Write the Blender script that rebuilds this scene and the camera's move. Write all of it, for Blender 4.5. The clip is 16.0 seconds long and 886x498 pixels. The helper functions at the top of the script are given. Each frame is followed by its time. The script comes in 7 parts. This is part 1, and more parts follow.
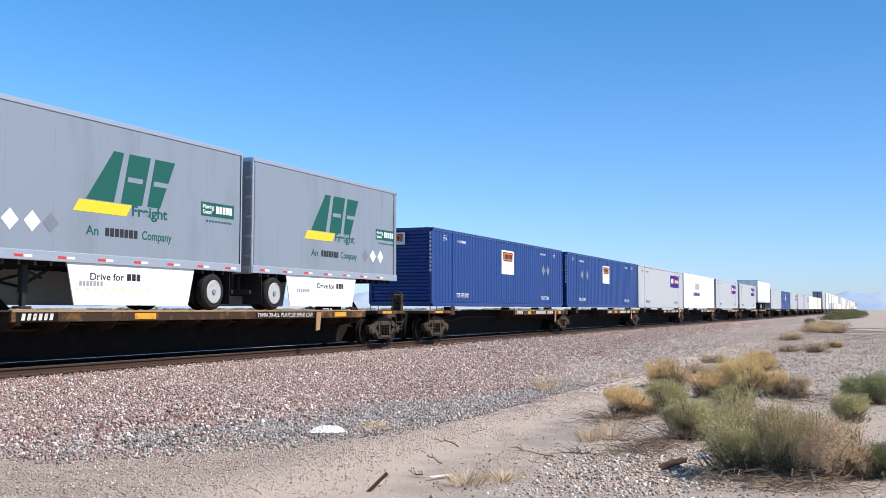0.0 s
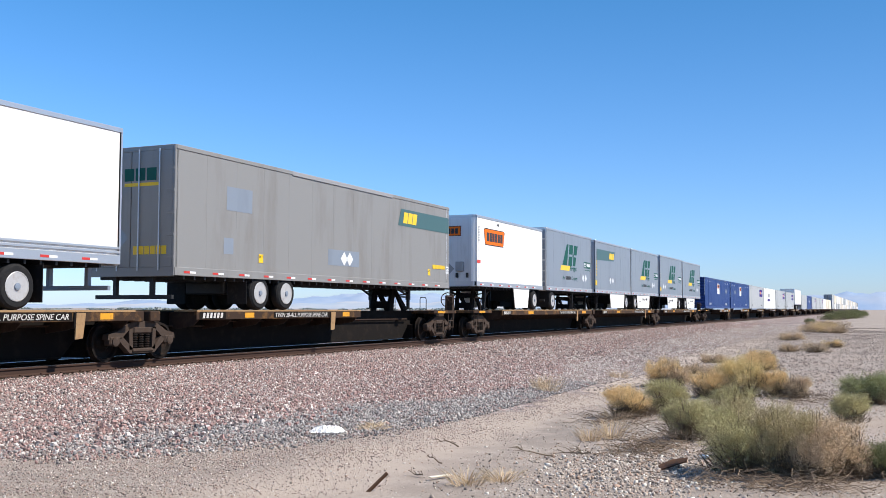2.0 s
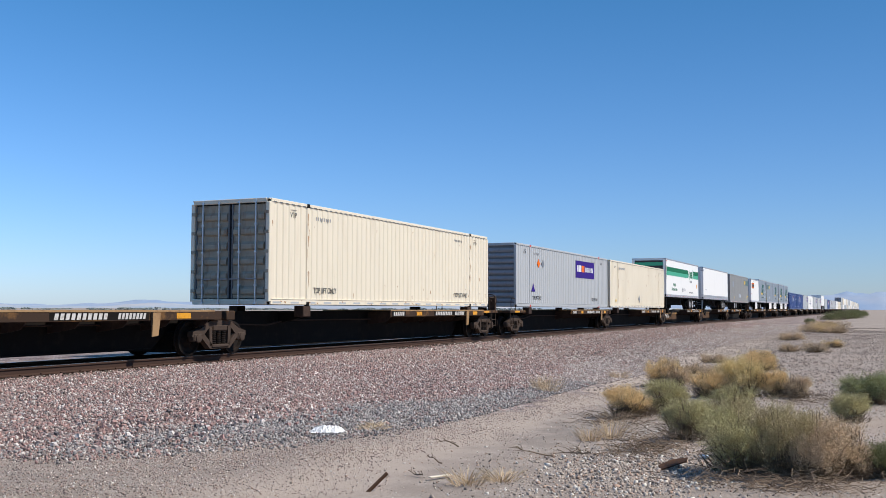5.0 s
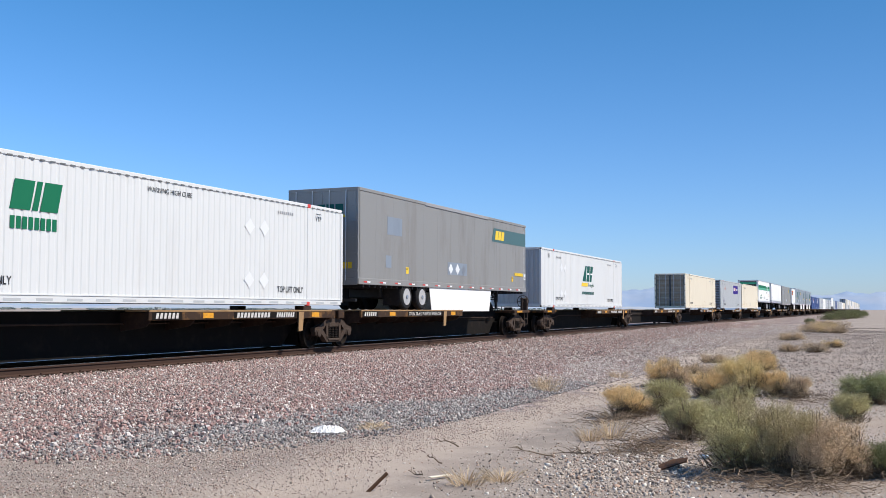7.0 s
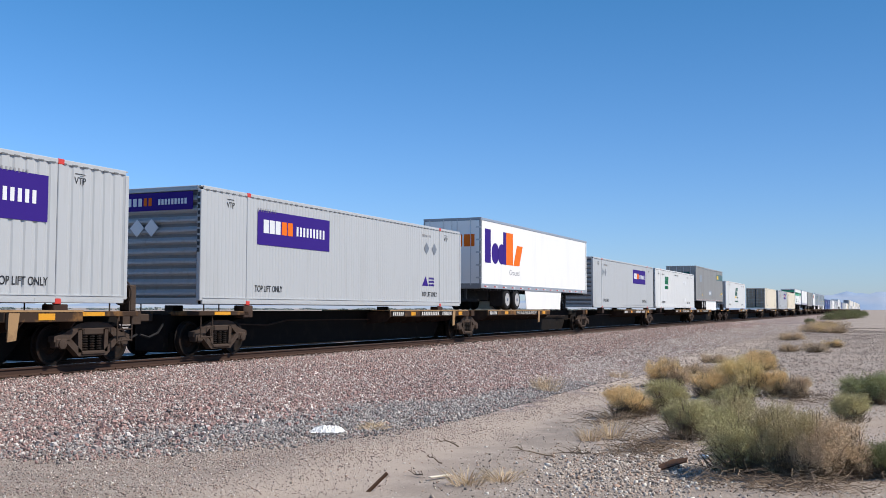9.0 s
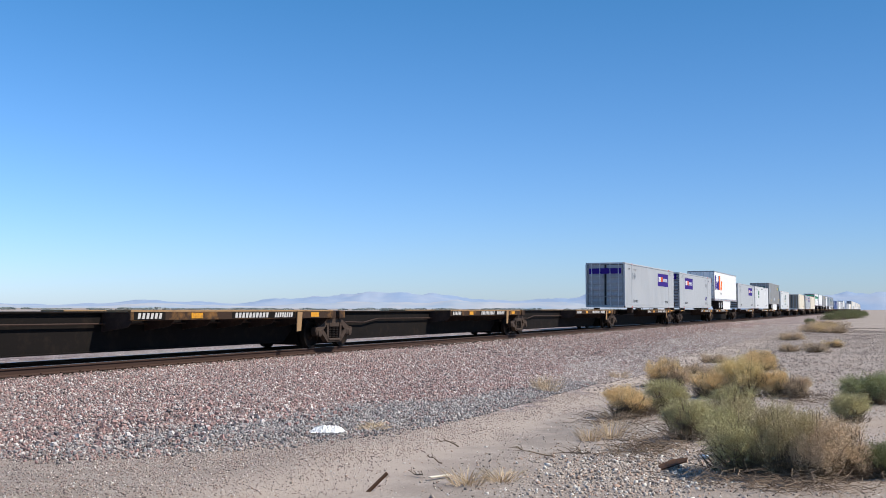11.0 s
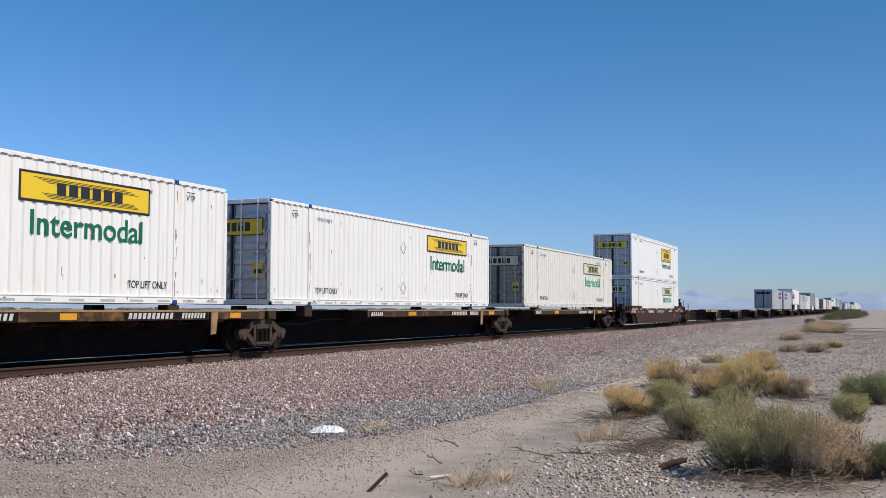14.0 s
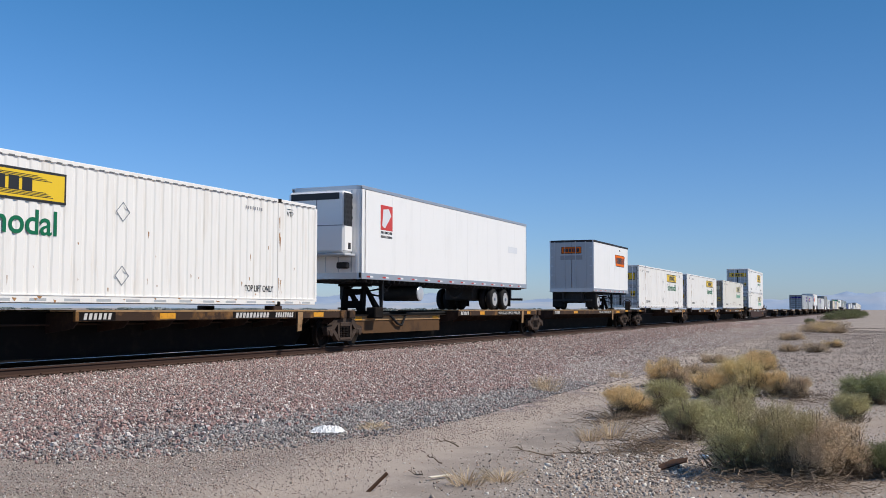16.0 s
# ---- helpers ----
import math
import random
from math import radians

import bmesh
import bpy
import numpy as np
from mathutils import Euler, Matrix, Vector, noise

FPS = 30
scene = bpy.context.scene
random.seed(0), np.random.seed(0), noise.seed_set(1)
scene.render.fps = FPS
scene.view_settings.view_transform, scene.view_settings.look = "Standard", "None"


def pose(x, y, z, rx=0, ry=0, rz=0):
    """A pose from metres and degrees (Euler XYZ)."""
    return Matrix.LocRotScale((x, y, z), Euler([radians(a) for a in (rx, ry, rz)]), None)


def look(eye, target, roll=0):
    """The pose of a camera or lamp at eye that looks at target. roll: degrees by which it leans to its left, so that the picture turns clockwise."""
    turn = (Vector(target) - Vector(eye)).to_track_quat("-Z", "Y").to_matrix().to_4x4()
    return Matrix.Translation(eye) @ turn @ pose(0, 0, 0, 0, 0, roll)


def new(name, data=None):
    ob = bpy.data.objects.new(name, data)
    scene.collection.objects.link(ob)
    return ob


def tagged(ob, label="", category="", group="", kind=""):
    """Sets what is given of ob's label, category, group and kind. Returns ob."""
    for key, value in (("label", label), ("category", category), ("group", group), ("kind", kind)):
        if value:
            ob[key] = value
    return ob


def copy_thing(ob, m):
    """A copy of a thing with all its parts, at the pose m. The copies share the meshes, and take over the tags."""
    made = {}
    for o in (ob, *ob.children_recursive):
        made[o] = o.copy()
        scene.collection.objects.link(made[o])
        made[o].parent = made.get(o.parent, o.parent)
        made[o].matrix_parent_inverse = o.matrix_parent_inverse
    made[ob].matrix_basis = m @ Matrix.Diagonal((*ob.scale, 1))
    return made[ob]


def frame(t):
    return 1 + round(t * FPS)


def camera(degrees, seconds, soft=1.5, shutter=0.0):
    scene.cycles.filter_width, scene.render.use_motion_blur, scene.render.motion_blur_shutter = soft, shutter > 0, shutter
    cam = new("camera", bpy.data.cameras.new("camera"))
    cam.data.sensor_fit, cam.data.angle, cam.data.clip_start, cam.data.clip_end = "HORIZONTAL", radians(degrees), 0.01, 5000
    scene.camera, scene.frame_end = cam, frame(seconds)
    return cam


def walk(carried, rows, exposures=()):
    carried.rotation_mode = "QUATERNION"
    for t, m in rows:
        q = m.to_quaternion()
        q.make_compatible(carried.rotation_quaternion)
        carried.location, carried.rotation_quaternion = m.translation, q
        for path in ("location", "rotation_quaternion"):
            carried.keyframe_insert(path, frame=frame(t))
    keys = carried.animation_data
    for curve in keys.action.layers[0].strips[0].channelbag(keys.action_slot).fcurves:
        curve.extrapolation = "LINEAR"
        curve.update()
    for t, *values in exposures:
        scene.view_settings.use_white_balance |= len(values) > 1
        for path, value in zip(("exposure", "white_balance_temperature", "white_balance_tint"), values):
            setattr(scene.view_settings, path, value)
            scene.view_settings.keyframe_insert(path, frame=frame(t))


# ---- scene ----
cam = camera(48.07, 16.0, soft=0.5)
EYE = (0.0, -16.30, 1.05)


def aim():
    yaw, pitch = radians(66.118), radians(3.422)
    way = Vector((math.sin(yaw) * math.cos(pitch), math.cos(yaw) * math.cos(pitch), math.sin(pitch)))
    return look(EYE, Vector(EYE) + way * 10, 0.14)


walk(cam, [(0.0, aim()), (16.0, aim())], [(0.0, 0.62), (1.0, 0.64), (2.0, 0.54), (2.5, 0.47), (3.5, 0.28), (4.0, 0.17), (6.5, 0.20), (7.0, 0.34), (7.5, 0.32), (8.5, 0.23), (9.2, 0.25), (11.5, 0.30), (12.5, 0.20), (14.0, 0.0), (16.0, -0.03)])

# ---- daylight ----
SUN_ELEV, SUN_AZ = 50.0, -72.0     # azimuth: degrees from +x towards +y
world = bpy.data.worlds.new("sky")
scene.world = world
world.use_nodes = True
nt = world.node_tree
sky = nt.nodes.new("ShaderNodeTexSky")
sky.sky_type, sky.sun_disc = "NISHITA", False
sky.sun_elevation, sky.sun_rotation = radians(SUN_ELEV), radians(90 - SUN_AZ)
sky.altitude, sky.air_density, sky.dust_density, sky.ozone_density = 100, 1.0, 0.3, 2.0
nt.nodes["Background"].inputs["Strength"].default_value = 0.098
# clear desert air: deeper blue aloft, clean pale blue at the horizon, darkest at right angles to the sun
tc = nt.nodes.new("ShaderNodeTexCoord")
sep = nt.nodes.new("ShaderNodeSeparateXYZ")
nt.links.new(tc.outputs["Generated"], sep.inputs[0])
air = nt.nodes.new("ShaderNodeValToRGB")
air.color_ramp.elements[0].position, air.color_ramp.elements[1].position = 0.0, 0.34
air.color_ramp.elements[0].color, air.color_ramp.elements[1].color = (0.79, 1.02, 1.58, 1), (0.36, 0.90, 1.26, 1)
nt.links.new(sep.outputs["Z"], air.inputs["Fac"])
tint = nt.nodes.new("ShaderNodeMix")
tint.data_type, tint.blend_type, tint.clamp_result = "RGBA", "MULTIPLY", False
tint.inputs["Factor"].default_value = 1.0
nt.links.new(sky.outputs[0], tint.inputs["A"])
nt.links.new(air.outputs["Color"], tint.inputs["B"])
dot = nt.nodes.new("ShaderNodeVectorMath")
dot.operation = "DOT_PRODUCT"
dot.inputs[1].default_value = (0.34, -0.94, 0.0)
nt.links.new(tc.outputs["Generated"], dot.inputs[0])
fade = nt.nodes.new("ShaderNodeMapRange")
fade.inputs["From Min"].default_value, fade.inputs["From Max"].default_value = -0.6, 0.4
fade.inputs["To Min"].default_value, fade.inputs["To Max"].default_value = 1.10, 0.70
nt.links.new(dot.outputs["Value"], fade.inputs["Value"])
polar = nt.nodes.new("ShaderNodeVectorMath")
polar.operation = "SCALE"
nt.links.new(tint.outputs["Result"], polar.inputs[0])
nt.links.new(fade.outputs[0], polar.inputs["Scale"])
nt.links.new(polar.outputs[0], nt.nodes["Background"].inputs["Color"])
sun_data = bpy.data.lights.new("sun", "SUN")
sun_data.energy, sun_data.angle, sun_data.color = 4.35, radians(0.53), (1.0, 0.925, 0.83)
sun = new("sun", sun_data)
e, a = radians(SUN_ELEV), radians(SUN_AZ)
sun.matrix_world = look((0, 0, 40), (-math.cos(e) * math.cos(a), -math.cos(e) * math.sin(a), 40 - math.sin(e)))


# ---- materials ----
def mat(name, col, rough=0.6, metal=0.0, var=0.25, scale=3.0, stain=None, amount=0.3, stretch=(1, 1, 1), bump=0.15, grain=60.0, each=0.0):
    """Paint or raw stuff with broad stains, fine grain and relief."""
    m = bpy.data.materials.new(name)
    m.use_nodes = True
    n, l = m.node_tree.nodes, m.node_tree.links
    p = n["Principled BSDF"]
    p.inputs["Roughness"].default_value, p.inputs["Metallic"].default_value = rough, metal
    tc = n.new("ShaderNodeTexCoord")
    mp = n.new("ShaderNodeMapping")
    mp.inputs["Scale"].default_value = stretch
    l.new(tc.outputs["Object"], mp.inputs["Vector"])
    big, fine = n.new("ShaderNodeTexNoise"), n.new("ShaderNodeTexNoise")
    big.inputs["Scale"].default_value, big.inputs["Detail"].default_value, big.inputs["Roughness"].default_value = scale, 8, 0.65
    fine.inputs["Scale"].default_value, fine.inputs["Detail"].default_value = grain, 3
    l.new(mp.outputs[0], big.inputs["Vector"])
    l.new(tc.outputs["Object"], fine.inputs["Vector"])
    ramp = n.new("ShaderNodeValToRGB")
    ramp.color_ramp.elements[0].position, ramp.color_ramp.elements[1].position = 0.52, 0.72
    ramp.color_ramp.elements[0].color, ramp.color_ramp.elements[1].color = (0, 0, 0, 1), (amount, amount, amount, 1)
    l.new(big.outputs["Fac"], ramp.inputs["Fac"])
    mix = n.new("ShaderNodeMix")
    mix.data_type = "RGBA"
    st = stain or [c * (1 - var) for c in col]
    mix.inputs["A"].default_value, mix.inputs["B"].default_value = (*col, 1), (*st, 1)
    l.new(ramp.outputs["Color"], mix.inputs["Factor"])
    hsv = n.new("ShaderNodeHueSaturation")
    l.new(mix.outputs["Result"], hsv.inputs["Color"])
    mr = n.new("ShaderNodeMapRange")
    mr.inputs["To Min"].default_value, mr.inputs["To Max"].default_value = 1 - var * 0.35, 1 + var * 0.35
    l.new(fine.outputs["Fac"], mr.inputs["Value"])
    value = mr.outputs[0]
    if each:
        oi, mul, ad = n.new("ShaderNodeNewGeometry"), n.new("ShaderNodeMapRange"), n.new("ShaderNodeMath")
        mul.inputs["To Min"].default_value, mul.inputs["To Max"].default_value = 1 - each, 1 + each
        ad.operation = "MULTIPLY"
        l.new(oi.outputs["Random Per Island"], mul.inputs["Value"])
        l.new(mul.outputs[0], ad.inputs[0])
        l.new(mr.outputs[0], ad.inputs[1])
        value = ad.outputs[0]
    l.new(value, hsv.inputs["Value"])
    l.new(hsv.outputs["Color"], p.inputs["Base Color"])
    p.inputs["Specular IOR Level"].default_value = 0.5 if rough < 0.7 else 0.15
    if bump:
        b = n.new("ShaderNodeBump")
        b.inputs["Strength"].default_value, b.inputs["Distance"].default_value = bump, 0.01
        l.new(fine.outputs["Fac"], b.inputs["Height"])
        l.new(b.outputs[0], p.inputs["Normal"])
    return m


def stones_mat(name, colors, rough=0.85, by_object=False):
    """Broken stone: each piece takes one of the colours."""
    m = bpy.data.materials.new(name)
    m.use_nodes = True
    n, l = m.node_tree.nodes, m.node_tree.links
    p = n["Principled BSDF"]
    p.inputs["Roughness"].default_value = rough
    ramp = n.new("ShaderNodeValToRGB")
    ramp.color_ramp.interpolation = "CONSTANT"
    els = ramp.color_ramp.elements
    while len(els) < len(colors):
        els.new(0.5)
    at = 0.0
    for el, (w, c) in zip(els, colors):
        el.position, el.color = at, (*c, 1)
        at += w
    src = n.new("ShaderNodeObjectInfo" if by_object else "ShaderNodeNewGeometry")
    l.new(src.outputs["Random" if by_object else "Random Per Island"], ramp.inputs["Fac"])
    tc, ns, mr, hsv = n.new("ShaderNodeTexCoord"), n.new("ShaderNodeTexNoise"), n.new("ShaderNodeMapRange"), n.new("ShaderNodeHueSaturation")
    ns.inputs["Scale"].default_value = 45
    l.new(tc.outputs["Object"], ns.inputs["Vector"])
    l.new(ns.outputs["Fac"], mr.inputs["Value"])
    mr.inputs["To Min"].default_value, mr.inputs["To Max"].default_value = 0.6, 1.35
    l.new(mr.outputs[0], hsv.inputs["Value"])
    l.new(ramp.outputs["Color"], hsv.inputs["Color"])
    l.new(hsv.outputs["Color"], p.inputs["Base Color"])
    return m


def earth_mat(name, base, spots, patch, cell=26.0, patch_scale=0.35, relief=0.85, fleck=0.75, lane=None):
    """Gravelly ground: broad patches, small stones by cells, fine relief."""
    m = bpy.data.materials.new(name)
    m.use_nodes = True
    n, l = m.node_tree.nodes, m.node_tree.links
    p = n["Principled BSDF"]
    p.inputs["Roughness"].default_value = 0.95
    tc = n.new("ShaderNodeTexCoord")
    big, mid, fine, vor = n.new("ShaderNodeTexNoise"), n.new("ShaderNodeTexNoise"), n.new("ShaderNodeTexNoise"), n.new("ShaderNodeTexVoronoi")
    for nd, s, d in ((big, patch_scale, 6), (mid, 2.2, 6), (fine, 90, 2)):
        nd.inputs["Scale"].default_value, nd.inputs["Detail"].default_value = s, d
        l.new(tc.outputs["Object"], nd.inputs["Vector"])
    vor.inputs["Scale"].default_value = cell
    l.new(tc.outputs["Object"], vor.inputs["Vector"])
    r1 = n.new("ShaderNodeValToRGB")
    r1.color_ramp.elements[0].position, r1.color_ramp.elements[1].position = 0.4, 0.62
    l.new(big.outputs["Fac"], r1.inputs["Fac"])
    m1 = n.new("ShaderNodeMix")
    m1.data_type = "RGBA"
    m1.inputs["A"].default_value, m1.inputs["B"].default_value = (*base, 1), (*patch, 1)
    l.new(r1.outputs["Color"], m1.inputs["Factor"])
    sp = n.new("ShaderNodeValToRGB")
    sp.color_ramp.interpolation = "CONSTANT"
    while len(sp.color_ramp.elements) < len(spots):
        sp.color_ramp.elements.new(0.5)
    for i, (el, c) in enumerate(zip(sp.color_ramp.elements, spots)):
        el.position, el.color = i / len(spots), (*c, 1)
    sep = n.new("ShaderNodeSeparateColor")
    l.new(vor.outputs["Color"], sep.inputs[0])
    l.new(sep.outputs[0], sp.inputs["Fac"])
    r2 = n.new("ShaderNodeValToRGB")
    r2.color_ramp.elements[0].position, r2.color_ramp.elements[1].position = 0.42, 0.6
    l.new(mid.outputs["Fac"], r2.inputs["Fac"])
    m2 = n.new("ShaderNodeMix")
    m2.data_type = "RGBA"
    mul = n.new("ShaderNodeMath")
    mul.operation = "MULTIPLY"
    mul.inputs[1].default_value = fleck
    l.new(r2.outputs["Color"], mul.inputs[0])
    l.new(mul.outputs[0], m2.inputs["Factor"])
    l.new(m1.outputs["Result"], m2.inputs["A"])
    l.new(sp.outputs["Color"], m2.inputs["B"])
    hsv, mr = n.new("ShaderNodeHueSaturation"), n.new("ShaderNodeMapRange")
    mr.inputs["To Min"].default_value, mr.inputs["To Max"].default_value = 0.75, 1.25
    l.new(fine.outputs["Fac"], mr.inputs["Value"])
    l.new(mr.outputs[0], hsv.inputs["Value"])
    l.new(m2.outputs["Result"], hsv.inputs["Color"])
    out = hsv.outputs["Color"]
    if lane:
        # a dusty wheel lane along y = -11.3, drifting a little with x
        xyz, a1, a2, ab, mrl, m3 = n.new("ShaderNodeSeparateXYZ"), n.new("ShaderNodeMath"), n.new("ShaderNodeMath"), n.new("ShaderNodeMath"), n.new("ShaderNodeMapRange"), n.new("ShaderNodeMix")
        l.new(tc.outputs["Object"], xyz.inputs[0])
        a1.operation, a1.inputs[1].default_value, a1.inputs[2].default_value = "MULTIPLY_ADD", -0.03, 10.7
        l.new(xyz.outputs["X"], a1.inputs[0])
        a2.operation = "ADD"
        l.new(xyz.outputs["Y"], a2.inputs[0])
        l.new(a1.outputs[0], a2.inputs[1])
        wob = n.new("ShaderNodeMath")
        wob.operation, wob.inputs[1].default_value = "MULTIPLY_ADD", 1.6
        l.new(mid.outputs["Fac"], wob.inputs[0])
        l.new(a2.outputs[0], wob.inputs[2])
        ab.operation = "ABSOLUTE"
        l.new(wob.outputs[0], ab.inputs[0])
        mrl.inputs["From Min"].default_value, mrl.inputs["From Max"].default_value = 0.3, 1.05
        mrl.inputs["To Min"].default_value, mrl.inputs["To Max"].default_value = 0.9, 0.0
        l.new(ab.outputs[0], mrl.inputs["Value"])
        m3.data_type = "RGBA"
        m3.inputs["B"].default_value = (*lane, 1)
        l.new(out, m3.inputs["A"])
        l.new(mrl.outputs[0], m3.inputs["Factor"])
        out = m3.outputs["Result"]
    l.new(out, p.inputs["Base Color"])
    b1, b2 = n.new("ShaderNodeBump"), n.new("ShaderNodeBump")
    b1.inputs["Distance"].default_value, b1.inputs["Strength"].default_value = 0.03, relief
    b1.invert = True
    l.new(vor.outputs["Distance"], b1.inputs["Height"])
    b2.inputs["Distance"].default_value, b2.inputs["Strength"].default_value = 0.02, 0.5
    l.new(fine.outputs["Fac"], b2.inputs["Height"])
    l.new(b1.outputs[0], b2.inputs["Normal"])
    l.new(b2.outputs[0], p.inputs["Normal"])
    return m


